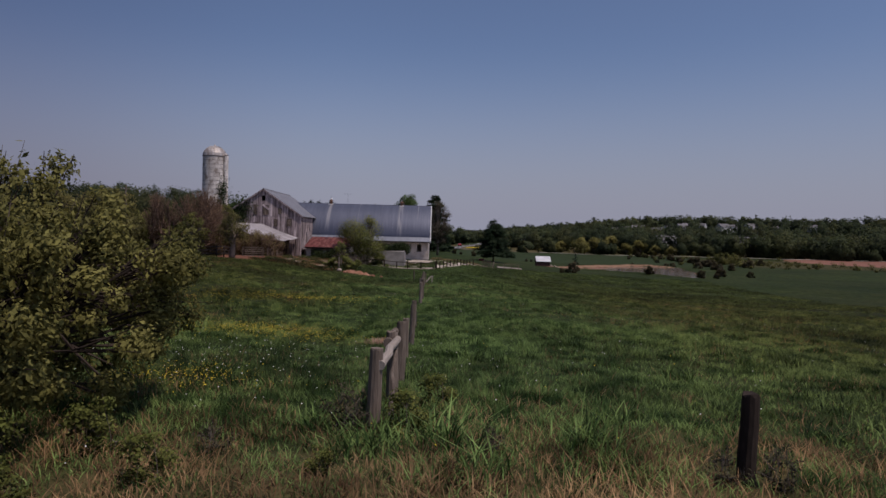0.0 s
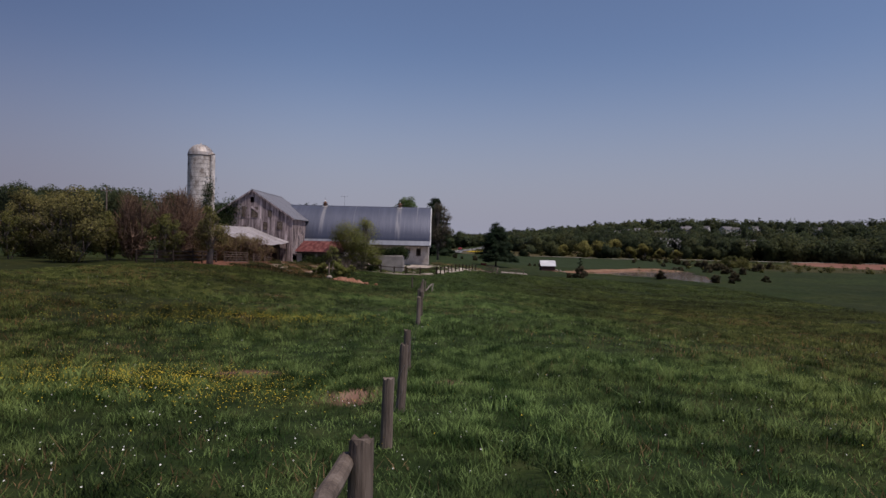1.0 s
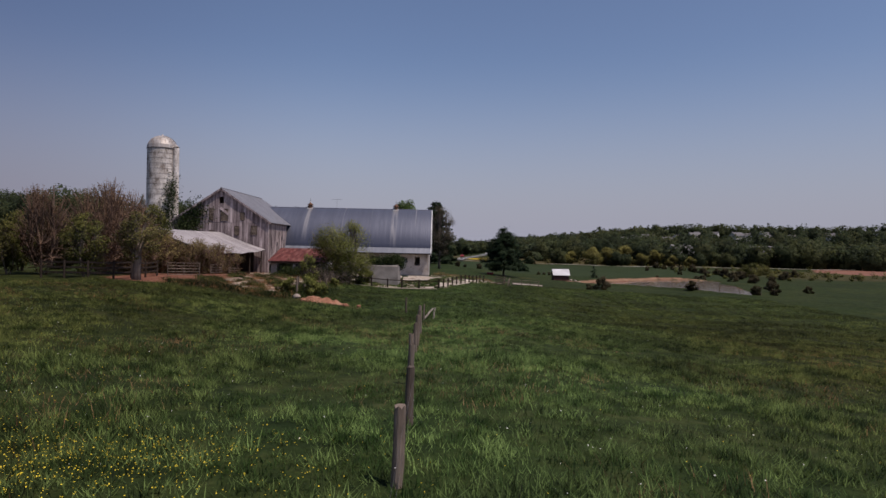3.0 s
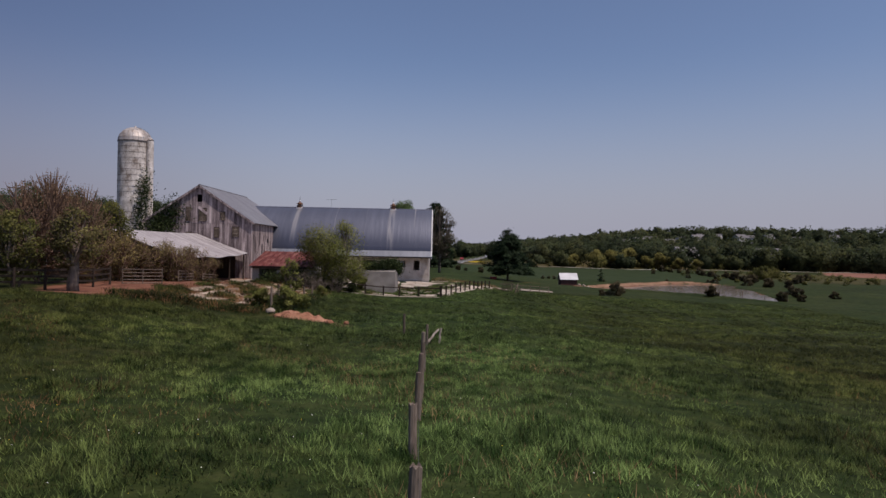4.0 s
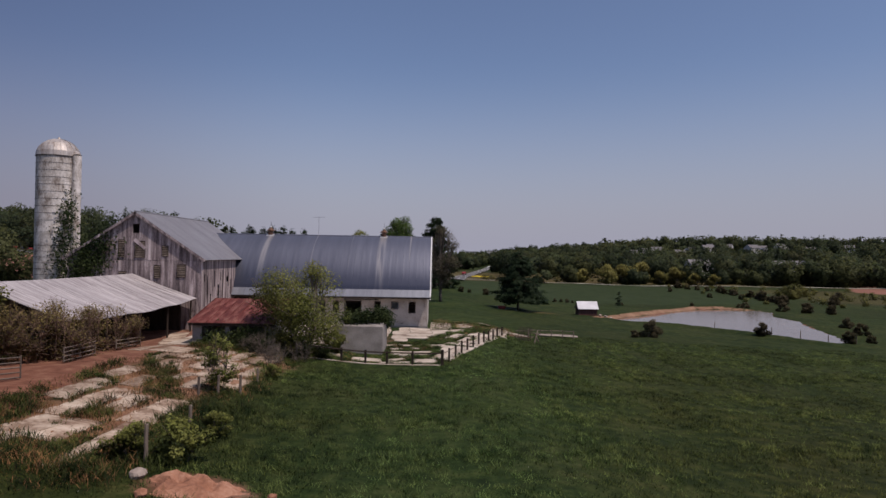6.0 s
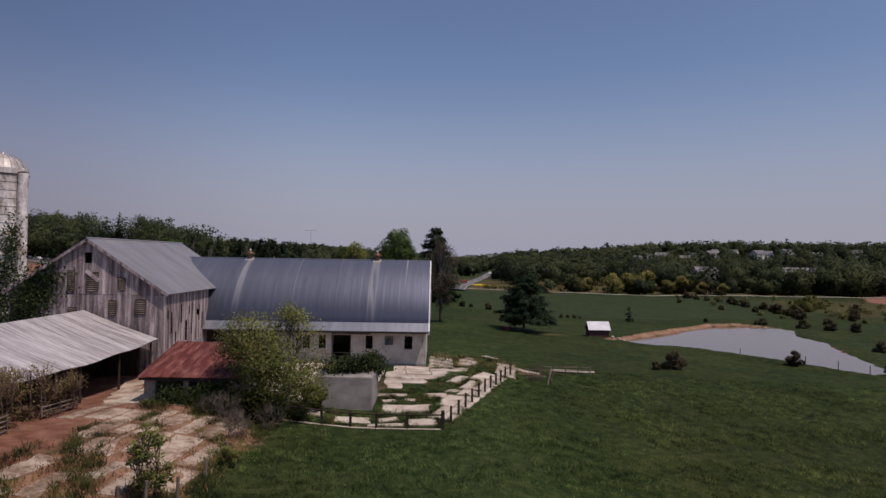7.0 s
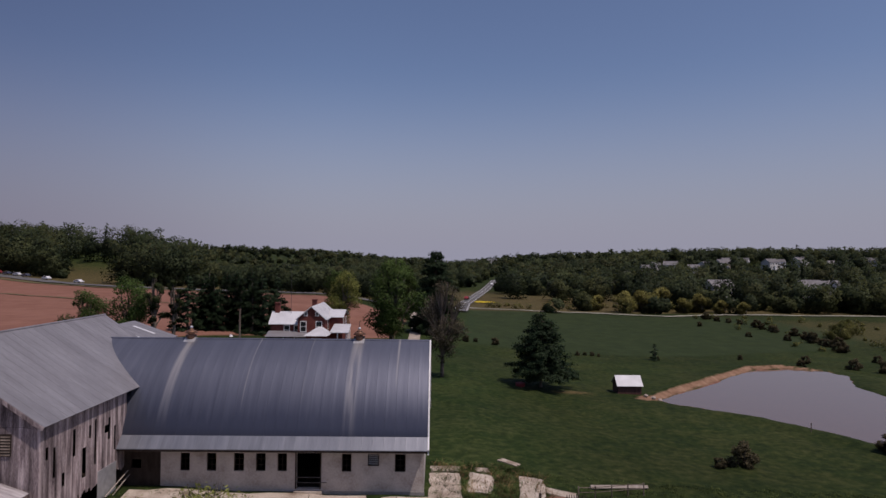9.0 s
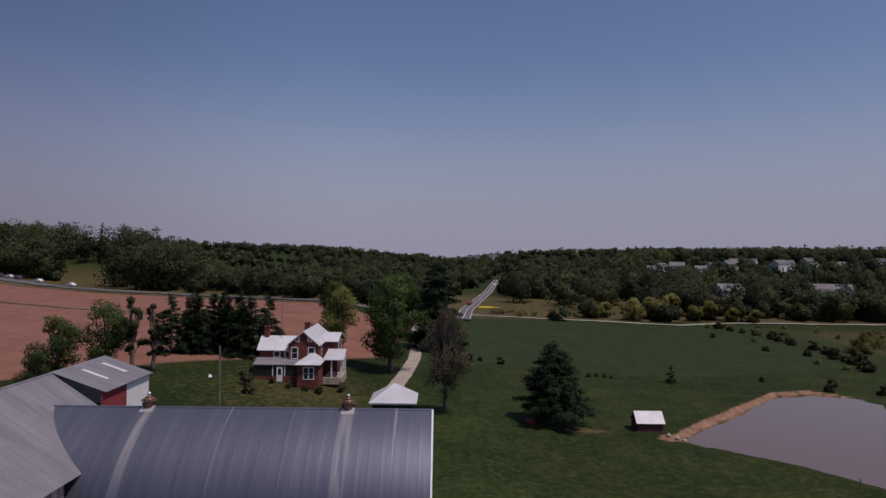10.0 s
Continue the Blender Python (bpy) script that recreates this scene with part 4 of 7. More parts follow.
part("back_gable", bm, M["board"], barn)
part("west_wall", boxed(-33.1, -32.9, 105.8, 123.4, -0.5, 6.7), M["board"], barn)
part("mow_floor", boxed(-32.9, -20.85, 106.1, 123.4, 1.76, 1.9), M["dark_wood"], barn)
for yy in (105.9, 109.5, 113.2):
    part("post", boxed(-20.98, -20.8, yy, yy + 0.18, -0.6, 1.5), M["dark_wood"], barn)
part("yard_gate", sticks(((-20.6, 112.2, -0.1), (-20.4, 115, 0.9), 0.04), ((-20.6, 112.2, 0.4), (-20.4, 114.8, 1.25), 0.04)), M["pale_wood"], barn)

# implement shed behind the barn
annex = thing("implement_shed", (-36, 146, 2.1), "metal-roofed implement shed with two skylights and white and red walls", "shed")
ARX, ARZ, AE = -37.5, 7.72, (-32.05, 5.82)
y = 141.3
while y < 151.2:
    y2 = min(y + 1.1, 151.5)
    part("roof_sheet", metal_sheet(ARX, ARZ, AE[0], AE[1], y, y2), M["roof_grey"], annex)
    part("roof_sheet", metal_sheet(ARX, ARZ, -42.95, 5.82, y, y2), M["roof_grey"], annex)
    y = y2
sl = (AE[1] - ARZ) / (AE[0] - ARX)
for ya in (144.5, 148.4):
    bm = bmesh.new()
    xa, xb = -36.35, -33.7
    slab_between(bm, (xa, ya, ARZ + 0.05 + sl * (xa - ARX)), (xb, ya, ARZ + 0.05 + sl * (xb - ARX)), (xb, ya + 0.62, ARZ + 0.05 + sl * (xb - ARX)), (xa, ya + 0.62, ARZ + 0.05 + sl * (xa - ARX)), 0.02)
    part("skylight", bm, M["roof_paint"], annex, "white translucent roof panel")
part("white_wall", boxed(-32.62, -32.42, 146.2, 151.3, 1.5, 5.80), M["trim_white"], annex)
part("red_wall", boxed(-32.62, -32.42, 141.4, 146.19, 1.5, 5.80), M["red_paint"], annex)
part("back_wall", boxed(-42.44, -32.62, 151.1, 151.3, 1.5, 5.85), M["trim_white"], annex)
part("west_wall", boxed(-42.64, -42.44, 141.4, 151.3, 1.5, 5.80), M["trim_white"], annex)

# ---- open cattle shed in front of the barn ----
lean = thing("cattle_shed", (-27, 95, 0.5), "low open cattle shed under a sagging whitish tin roof", "shed")
LY0, LY1, LRX = 85.6, 105.4, -27.0


def shed_edge(y):
    f = (y - LY0) / (LY1 - LY0)
    return -21.35 + 0.25 * f, 3.12 - 0.30 * math.sin(f * math.pi) + 0.05 * math.sin(f * 21)


y = LY0
while y < LY1 - 0.05:
    y2 = min(y + 0.8, LY1)
    (xa, za), (xb, zb) = shed_edge(y), shed_edge(y2)
    rz = 5.32 - 0.07 * math.sin((y - LY0) / 20 * math.pi)
    bm = bmesh.new()
    xm, zm = (LRX + xa) / 2, (rz + za) / 2 - 0.06
    slab_between(bm, (LRX, y, rz), (xm, y, zm), (xm, y2, zm), (LRX, y2, rz), 0.04)
    slab_between(bm, (xm, y, zm + 0.002), (xa, y, za), (xb, y2, zb), (xm, y2, zm + 0.002), 0.04)
    part("roof_sheet", bm, M["roof_white"], lean)
    bm = bmesh.new()
    slab_between(bm, (LRX, y, rz), (-32.5, y, 3.1), (-32.5, y2, 3.1), (LRX, y2, rz), 0.04)
    part("roof_sheet", bm, M["roof_white"], lean)
    y = y2
for yy in np.linspace(LY0 + 0.3, LY1 - 0.5, 5):
    xe, ze = shed_edge(yy)
    part("post", sticks(((xe - 0.35, yy, gz(xe, yy) - 0.3), (xe - 0.35, yy, ze - 0.05), 0.09, 0.08, 8)), M["dark_wood"], lean)
    part("rafter", sticks(((xe - 0.1, yy, ze - 0.12), (LRX, yy, 5.18), 0.06, 0.06, 6)), M["dark_wood"], lean)
part("back_wall", boxed(-32.3, -32.1, LY0 + 0.2, LY1 - 0.2, 0.3, 3.1), M["board"], lean)
part("side_wall", boxed(-32.1, -22.5, LY1 - 0.3, LY1 - 0.1, 0.2, 3.2), M["dark_wood"], lean)
bm = bmesh.new()
v = [bm.verts.new(p) for p in ((-32.2, LY0 + 0.15, 0.4), (-27.2, LY0 + 0.15, 0.4), (-27.2, LY0 + 0.15, 5.1), (-32.2, LY0 + 0.15, 3.1))]
bm.faces.new(v)
r = bmesh.ops.extrude_face_region(bm, geom=bm.faces[:])
bmesh.ops.translate(bm, vec=(0, 0.12, 0), verts=[e for e in r["geom"] if isinstance(e, bmesh.types.BMVert)])
bmesh.ops.recalc_face_normals(bm, faces=bm.faces)
part("end_wall", bm, M["dark_wood"], lean)

# ---- small shed with the rusty roof ----
rust = thing("calf_shed", (-15, 98.5, 0.0), "low block shed with a rusty red tin roof", "shed")
x = -18.15
while x < -11.55:
    x2 = min(x + 0.66, -11.5)
    bm = bmesh.new()
    for k in range(3):
        ya, yb = 95.7 + k * 2.05, 95.7 + (k + 1) * 2.05 + 0.06
        za, zb = 2.0 + k * 0.48, 2.0 + (k + 1) * 0.48 + 0.014
        lift = 0.012 * (2 - k)
        slab_between(bm, (x, ya, za + lift), (x2 - 0.004, ya, za + lift), (x2 - 0.004, yb, zb + lift), (x, yb, zb + lift), 0.02)
    slab_between(bm, (x, 95.7, 2.05), (x + 0.05, 95.7, 2.05), (x + 0.05, 101.85, 3.5), (x, 101.85, 3.5), 0.03)
    part("roof_sheet", bm, M["roof_rust"], rust)
    x = x2
for xa, xb in ((-17.9, -17.2), (-15.4, -15.1), (-12.4, -11.8)):
    part("pier", boxed(xa, xb, 96.1, 96.3, -0.4, 1.75), M["block"], rust)
part("lintel", boxed(-17.9, -11.8, 96.1, 96.3, 1.754, 1.98), M["block"], rust)
part("side_wall", boxed(-17.9, -17.7, 96.3, 101.6, -0.4, 1.96), M["block"], rust)
part("side_wall", boxed(-12.0, -11.8, 96.3, 101.6, -0.4, 1.96), M["block"], rust)
part("back_wall", boxed(-17.7, -12.0, 101.5, 101.6, -0.4, 3.2), M["block"], rust)
part("eave_board", boxed(-18.1, -11.55, 95.78, 95.84, 1.80, 1.96), M["dark_wood"], rust)

# ---- block bunker with vines on it ----
bunk = thing("feed_bunker", (-5.2, 101, -0.6), "grey concrete feed bunker overgrown on top", "bunker")
part("front_wall", boxed(-7.6, -3.65, 98.9, 99.15, -1.0, 1.50), M["block"], bunk)
part("side_wall", boxed(-3.85, -3.6, 99.15, 103.3, -1.0, 1.48), M["block"], bunk)
part("side_wall", boxed(-7.6, -7.35, 99.15, 103.3, -1.0, 1.48), M["block"], bunk)
part("back_wall", boxed(-7.35, -3.85, 103.1, 103.3, -1.0, 1.46), M["block"], bunk)
bm = bmesh.new()
slab_between(bm, (-7.55, 98.93, 1.57), (-3.65, 98.93, 1.55), (-3.7, 101.4, 1.72), (-7.7, 101.4, 1.70), 0.07)
part("lid", bm, M["block"], bunk, "stained concrete lid")

# ---- silo ----
SX, SY, SR, SZ = -36.0, 108.9, 1.87, 16.2
silo = thing("silo", (SX, SY, 0.0), "tall whitish stave silo with hoops and a metal dome", "silo")
for k in range(14):
    z0, z1 = -0.5 + k * (SZ + 0.5) / 14, -0.5 + (k + 1) * (SZ + 0.5) / 14
    part("stave_ring", sticks(((SX, SY, z0 + 0.006), (SX, SY, z1 - 0.006), SR, SR, 40)), M["silo"], silo, smooth=False)
for k in range(26):
    z = 0.6 + k * (0.55 if k < 14 else 0.68)
    if z < SZ - 0.2:
        bm = bmesh.new()
        bmesh.ops.create_cone(bm, cap_ends=False, segments=40, radius1=SR + 0.02, radius2=SR + 0.02, depth=0.035, matrix=Matrix.Translation((SX, SY, z)))
        part("hoop", bm, M["iron"], silo)
part("rim", sticks(((SX, SY, SZ), (SX, SY, SZ + 0.10), SR + 0.06, SR + 0.06, 40)), M["iron"], silo)
gores = 20
for g in range(gores):
    bm = bmesh.new()
    a0, a1 = 2 * math.pi * g / gores, 2 * math.pi * (g + 1) / gores - 0.012
    rows = []
    for i in range(7):
        ph = math.pi / 2 * i / 6
        rr, zz = (SR + 0.03) * math.cos(ph) + 0.02, SZ + 0.1 + 1.72 * math.sin(ph)
        rows.append([bm.verts.new((SX + rr * math.cos(a) * s, SY + rr * math.sin(a) * s, zz + e)) for a, s, e in ((a0, 1.0, 0.02), (a0 + 0.03, 1.0, 0), ((a0 + a1) / 2, 1.0, 0), (a1, 1.0, 0))])
    for a, b in zip(rows, rows[1:]):
        for q in range(3):
            bm.faces.new((a[q], a[q + 1], b[q + 1], b[q]))
    part("dome_panel", bm, M["dome"], silo)
part("finial", sticks(((SX, SY, SZ + 1.75), (SX, SY, SZ + 2.0), 0.22, 0.06, 10)), M["dome"], silo)
chute = part("chute", sticks(((SX + SR + 0.18, SY - 0.5, 0.5), (SX + SR + 0.18, SY - 0.5, SZ + 0.15), 0.40, 0.40, 12)), M["silo"], silo, "unloading chute")
part("chute_hood", sticks(((SX + SR + 0.18, SY - 0.5, SZ + 0.15), (SX + SR + 0.05, SY - 0.4, SZ + 0.55), 0.42, 0.15, 12)), M["dome"], chute)

# ---- brick farmhouse ----
HG = 1.0
house = thing("farmhouse", (-18, 170, HG), "red brick farmhouse with white metal roofs and porches", "house")


def window_in(parent, x, y, z0, z1, w, facing='y'):
    """A sash window with a white frame on a wall that faces the viewer or the side."""
    if facing == 'y':
        fr = part("window", boxed(x - w / 2 - 0.12, x + w / 2 + 0.12, y - 0.05, y + 0.02, z0 - 0.12, z1 + 0.12), M["trim_white"], parent, "white sash window")
        for a, b in ((z0, (z0 + z1) / 2 - 0.03), ((z0 + z1) / 2 + 0.03, z1)):
            part("pane", boxed(x - w / 2, x + w / 2, y - 0.056, y - 0.052, a, b), M["glass"], fr)
    else:
        fr = part("window", boxed(y - 0.02, y + 0.05, x - w / 2 - 0.12, x + w / 2 + 0.12, z0 - 0.12, z1 + 0.12), M["trim_white"], parent, "white sash window")
        for a, b in ((z0, (z0 + z1) / 2 - 0.03), ((z0 + z1) / 2 + 0.03, z1)):
            part("pane", boxed(y + 0.052, y + 0.056, x - w / 2, x + w / 2, a, b), M["glass"], fr)


def gable_block(parent, x0, x1, y0, y1, z0, ze, zr, along, wall_mat, roof_mat, over=0.35):
    """Walls with two gables, and a two-slope roof of sheets."""
    bm = bmesh.new()
    if along == 'x':
        ym = (y0 + y1) / 2
        prof = [(y0, z0), (y1, z0), (y1, ze), (ym, zr), (y0, ze)]
        a = [bm.verts.new((x0, p, q)) for p, q in prof]
        b = [bm.verts.new((x1, p, q)) for p, q in prof]
    else:
        xm = (x0 + x1) / 2
        prof = [(x0, z0), (x1, z0), (x1, ze), (xm, zr), (x0, ze)]
        a = [bm.verts.new((p, y0, q)) for p, q in prof]
        b = [bm.verts.new((p, y1, q)) for p, q in prof]
    bm.faces.new(a)
    bm.faces.new(b[::-1])
    for k in range(5):
        bm.faces.new((a[k], b[k], b[(k + 1) % 5], a[(k + 1) % 5]))
    bmesh.ops.recalc_face_normals(bm, faces=bm.faces)
    part("wall_shell", bm, wall_mat, parent)
    half = ((y1 - y0) if along == 'x' else (x1 - x0)) / 2
    s = (zr - ze) / half
    for side in (-1, 1):
        bm = bmesh.new()
        t, seams = 0.06, []
        if along == 'x':
            e = ym + side * (half + over)
            slab_between(bm, (x0 - over, ym, zr + t), (x1 + over, ym, zr + t), (x1 + over, e, ze - s * over + t), (x0 - over, e, ze - s * over + t), 0.08)
            n = int((x1 - x0 + 2 * over) / 0.6)
            for k in range(n + 1):
                xx = x0 - over + k * (x1 - x0 + 2 * over - 0.04) / n
                seams.append(((xx, ym, zr + t + 0.03), (xx + 0.04, ym, zr + t + 0.03), (xx + 0.04, e, ze - s * over + t + 0.03), (xx, e, ze - s * over + t + 0.03)))
        else:
            e = xm + side * (half + over)
            slab_between(bm, (xm, y0 - over, zr + t), (e, y0 - over, ze - s * over + t), (e, y1 + over, ze - s * over + t), (xm, y1 + over, zr + t), 0.08)
            n = int((y1 - y0 + 2 * over) / 0.6)
            for k in range(n + 1):
                yy = y0 - over + k * (y1 - y0 + 2 * over - 0.04) / n
                seams.append(((xm, yy, zr + t + 0.03), (e, yy, ze - s * over + t + 0.03), (e, yy + 0.04, ze - s * over + t + 0.03), (xm, yy + 0.04, zr + t + 0.03)))
        slope = part("roof", bm, roof_mat, parent, "white standing-seam roof" if roof_mat is M["roof_paint"] else "")
        for corners in seams if roof_mat is M["roof_paint"] else ():
            bm = bmesh.new()
            slab_between(bm, *corners, 0.028)
            part("seam", bm, roof_mat, slope)


gable_block(house, -24.6, -19.2, 167.6, 172.2, HG - 0.5, 5.65, 7.35, 'x', M["brick"], M["roof_paint"])
gable_block(house, -19.9, -15.4, 166.9, 178.0, HG - 0.5, 6.55, 8.45, 'y', M["brick"], M["roof_paint"])
gable_block(house, -15.42, -13.2, 171.5, 177.6, HG - 0.5, 6.4, 7.4, 'x', M["brick"], M["roof_paint"], 0.3)
for x in (-21.9, -20.2):
    window_in(house, x, 167.6, 3.75, 5.2, 0.8)
for x in (-19.0, -16.4):
    window_in(house, x, 166.9, 4.35, 5.95, 0.85)
for x in (-18.6, -16.7):
    window_in(house, x, 166.9, 7.0, 7.5, 0.4)
for y in (170.0, 173.2, 176.0):
    window_in(house, y, -15.4 if y < 171 else -13.2, 4.5, 6.0, 0.8, 'x')
for cx, cy, zt in ((-24.0, 169.9, 8.75), (-18.0, 171.4, 9.25)):
    c = part("chimney", boxed(cx - 0.38, cx + 0.38, cy - 0.35, cy + 0.35, 6.2, zt), M["brick"], house)
    part("chimney_cap", boxed(cx - 0.46, cx + 0.46, cy - 0.43, cy + 0.43, zt + 0.002, zt + 0.16), M["brick"], c)
# screened porch along the front
bm = bmesh.new()
slab_between(bm, (-24.9, 165.0, 3.65), (-18.0, 165.0, 3.65), (-18.0, 167.6, 4.35), (-24.9, 167.6, 4.35), 0.1)
part("porch_roof", bm, M["roof_grey"], house, "grey porch roof")
part("porch_wall", boxed(-24.6, -18.3, 165.2, 165.35, HG - 0.5, 1.9), M["brick"], house)
part("porch_screen", boxed(-24.6, -21.6, 165.24, 165.28, 1.9, 3.55), M["glass"], house)
part("porch_screen", boxed(-20.2, -18.3, 165.24, 165.28, 1.9, 3.55), M["glass"], house)
for k in range(8):
    x = -24.6 + k * 0.9
    part("porch_post", boxed(x - 0.06, x + 0.06, 165.18, 165.30, 1.9, 3.56), M["trim_white"] if k in (3, 5) else M["dark_wood"], house)
door = part("door", boxed(-21.3, -20.4, 165.12, 165.19, HG + 0.1, 3.3), M["trim_white"], house, "white panelled door")
part("pane", boxed(-21.1, -20.6, 165.112, 165.118, 2.1, 3.05), M["glass"], door)
# bay with hipped roof, side porch
part("bay_wall", boxed(-17.7, -14.6, 162.9, 166.9, HG - 0.5, 4.1), M["brick"], house)
bm = bmesh.new()
base = [bm.verts.new(p) for p in ((-18.1, 162.4, 4.1), (-14.2, 162.4, 4.1), (-14.2, 167.0, 4.1), (-18.1, 167.0, 4.1))]
top = [bm.verts.new(p) for p in ((-16.5, 165.6, 5.15), (-15.8, 165.6, 5.15), (-15.8, 167.0, 5.15), (-16.5, 167.0, 5.15))]
for k in range(4):
    bm.faces.new((base[k], base[(k + 1) % 4], top[(k + 1) % 4], top[k]))
bm.faces.new(top)
bm.faces.new(base[::-1])
part("bay_roof", bm, M["roof_paint"], house, "white hipped roof")
for x in (-16.4, -15.6):
    window_in(house, x, 162.9, 2.0, 3.6, 0.6)
bm = bmesh.new()
slab_between(bm, (-14.5, 166.0, 4.3), (-11.3, 166.0, 4.3), (-11.6, 171.3, 5.2), (-14.5, 171.3, 5.2), 0.1)
part("side_porch_roof", bm, M["roof_paint"], house, "white porch roof")
part("side_porch_floor", boxed(-14.5, -11.6, 166.2, 171.3, HG - 0.5, HG + 0.5), M["stone"], house)
for x, y in ((-11.75, 166.4), (-11.75, 168.5), (-11.75, 170.8), (-13.2, 166.4)):
    part("porch_post", boxed(x - 0.09, x + 0.09, y - 0.09, y + 0.09, HG + 0.5, 4.3), M["trim_white"], house)

# the house as it stands behind the lawn
house.matrix_basis = Matrix.LocRotScale((-19.65, 175.0, HG), None, (0.95, 0.95, 0.95))

# garage with a pyramid roof
garage = thing("garage", (-4.6, 152.5, 0.3), "small garage with a white pyramid roof", "garage")
part("wall_shell", boxed(-6.9, -2.3, 150.3, 154.8, -0.8, 3.0), M["dark_wood"], garage)
bm = bmesh.new()
b4 = [bm.verts.new(p) for p in ((-7.3, 149.9, 2.98), (-1.9, 149.9, 2.98), (-1.9, 155.2, 2.98), (-7.3, 155.2, 2.98))]
ap = bm.verts.new((-4.6, 152.5, 4.75))
for k in range(4):
    bm.faces.new((b4[k], b4[(k + 1) % 4], ap))
bm.faces.new(b4[::-1])
part("roof", bm, M["roof_paint"], garage)
part("eave_board", boxed(-7.25, -1.95, 149.95, 150.0, 2.80, 2.97), M["trim_white"], garage)

# run-in shed beside the pond
run = thing("run_in_shed", (27.8, 161.8, -3.5), "small dark red field shed with a white tin roof", "shed")
z = gz(27.8, 161)
part("wall_shell", boxed(26.15, 29.45, 160.25, 163.0, z - 0.5, -1.62), M["shed_red"], run)
bm = bmesh.new()
slab_between(bm, (25.95, 160.0, -1.70), (29.65, 160.0, -1.70), (29.65, 161.5, -0.40), (25.95, 161.5, -0.40), 0.06)
part("roof", bm, M["roof_paint"], run)
bm = bmesh.new()
slab_between(bm, (25.95, 161.52, -0.41), (29.65, 161.52, -0.41), (29.65, 163.3, -1.75), (25.95, 163.3, -1.75), 0.06)
part("roof", bm, M["roof_paint"], run)
for xe in (26.15, 29.38):
    bm = bmesh.new()
    hexa(bm, ((xe, 160.3, -1.62), (xe + 0.07, 160.3, -1.62), (xe + 0.07, 163.0, -1.62), (xe, 163.0, -1.62), (xe, 161.44, -0.52), (xe + 0.07, 161.44, -0.52), (xe + 0.07, 161.58, -0.52), (xe, 161.58, -0.52)))
    part("gable", bm, M["shed_red"], run)

# ---- yard paving, fences and loose things ----


def slab_piece(parent, cx, cy, rx, ry, turn, rnd, lift=0.05, mat="concrete"):
    """A broken concrete slab with an uneven outline, lying on the ground."""
    pts = []
    for (ax, ay), (bx, by) in zip(((-1, -1), (1, -1), (1, 1), (-1, 1)), ((1, -1), (1, 1), (-1, 1), (-1, -1))):
        steps = 5 if ay == by else 9
        for k in range(steps):
            f = (k + (0.0 if k == 0 else rnd.uniform(-0.3, 0.3))) / steps
            bite = rnd.uniform(0.0, 0.10) + (0.16 if rnd.uniform(0, 1) < 0.14 else 0)
            ux, uy = ax + (bx - ax) * f, ay + (by - ay) * f
            px, py = ux * rx * (1 - bite if abs(ux) > 0.95 else 1), uy * ry * (1 - 0.5 * bite if abs(uy) > 0.95 else 1)
            pts.append((cx + px * math.cos(turn) - py * math.sin(turn), cy + px * math.sin(turn) + py * math.cos(turn)))
    n = len(pts)
    bm = bmesh.new()
    tilt = rnd.uniform(0, 0.03)
    top = [bm.verts.new((x, y, gz(x, y) + lift + tilt)) for x, y in pts]
    low = [bm.verts.new((x, y, gz(x, y) - 0.15)) for x, y in pts]
    bm.faces.new(top)
    for k in range(n):
        j = (k + 1) % n
        bm.faces.new((low[k], low[j], top[j], top[k]))
    return part("slab", bm, M[mat], parent)


rnd = random.Random(11)
paving = thing("yard_paving", (0, 105, -0.5), "broken pale concrete yard paving with grass in the cracks", "paving", kind="structure")


def cracked(parent, x0, x1, cols, y0, y1, rows, keep, rnd, gap=0.05, lift=0.05, skew=0.0, gone=0.06, mat="concrete"):
    """A floor of concrete broken along an uneven grid, with narrow cracks."""
    node = {}
    for i in range(cols + 1):
        for j in range(rows + 1):
            y = y0 + (y1 - y0) * j / rows + rnd.uniform(-0.35, 0.35)
            node[i, j] = Vector((x0 + (x1 - x0) * i / cols + rnd.uniform(-0.5, 0.5) + skew * (y - y0), y))
    bend = {}
    for i in range(cols):
        for j in range(rows):
            ring = [(i, j), (i + 1, j), (i + 1, j + 1), (i, j + 1)]
            mid = sum((node[k] for k in ring), Vector((0, 0))) / 4
            g = gap * rnd.choice((0.5, 0.7, 1, 2.5))
            skip = rnd.uniform(0, 1)
            if not keep(mid.x, mid.y) or skip < gone:
                continue
            pts = []
            for k, m in zip(ring, ring[1:] + ring[:1]):
                e = tuple(sorted((k, m)))
                if e not in bend:
                    bend[e] = (node[k].lerp(node[m], 0.35) + Vector((rnd.uniform(-0.14, 0.14), rnd.uniform(-0.14, 0.14))), node[k].lerp(node[m], 0.7) + Vector((rnd.uniform(-0.14, 0.14), rnd.uniform(-0.14, 0.14))))
                first, last = bend[e] if (node[k] - bend[e][0]).length < (node[k] - bend[e][1]).length else bend[e][::-1]
                pts += [node[k], first, last]
            pts = [p + (mid - p).normalized() * g for p in pts]
            bm = bmesh.new()
            tilt = rnd.uniform(0, 0.02)
            top = [bm.verts.new((p.x, p.y, gz(p.x, p.y) + lift + tilt)) for p in pts]
            low = [bm.verts.new((p.x, p.y, gz(p.x, p.y) - 0.15)) for p in pts]
            bm.faces.new(top)
            for q in range(len(pts)):
                bm.faces.new((low[q], low[(q + 1) % len(pts)], top[(q + 1) % len(pts)], top[q]))
            part("slab", bm, M[mat], parent)


def fence_x(y):
    return 1.25 + (y - 94.6) * 0.325


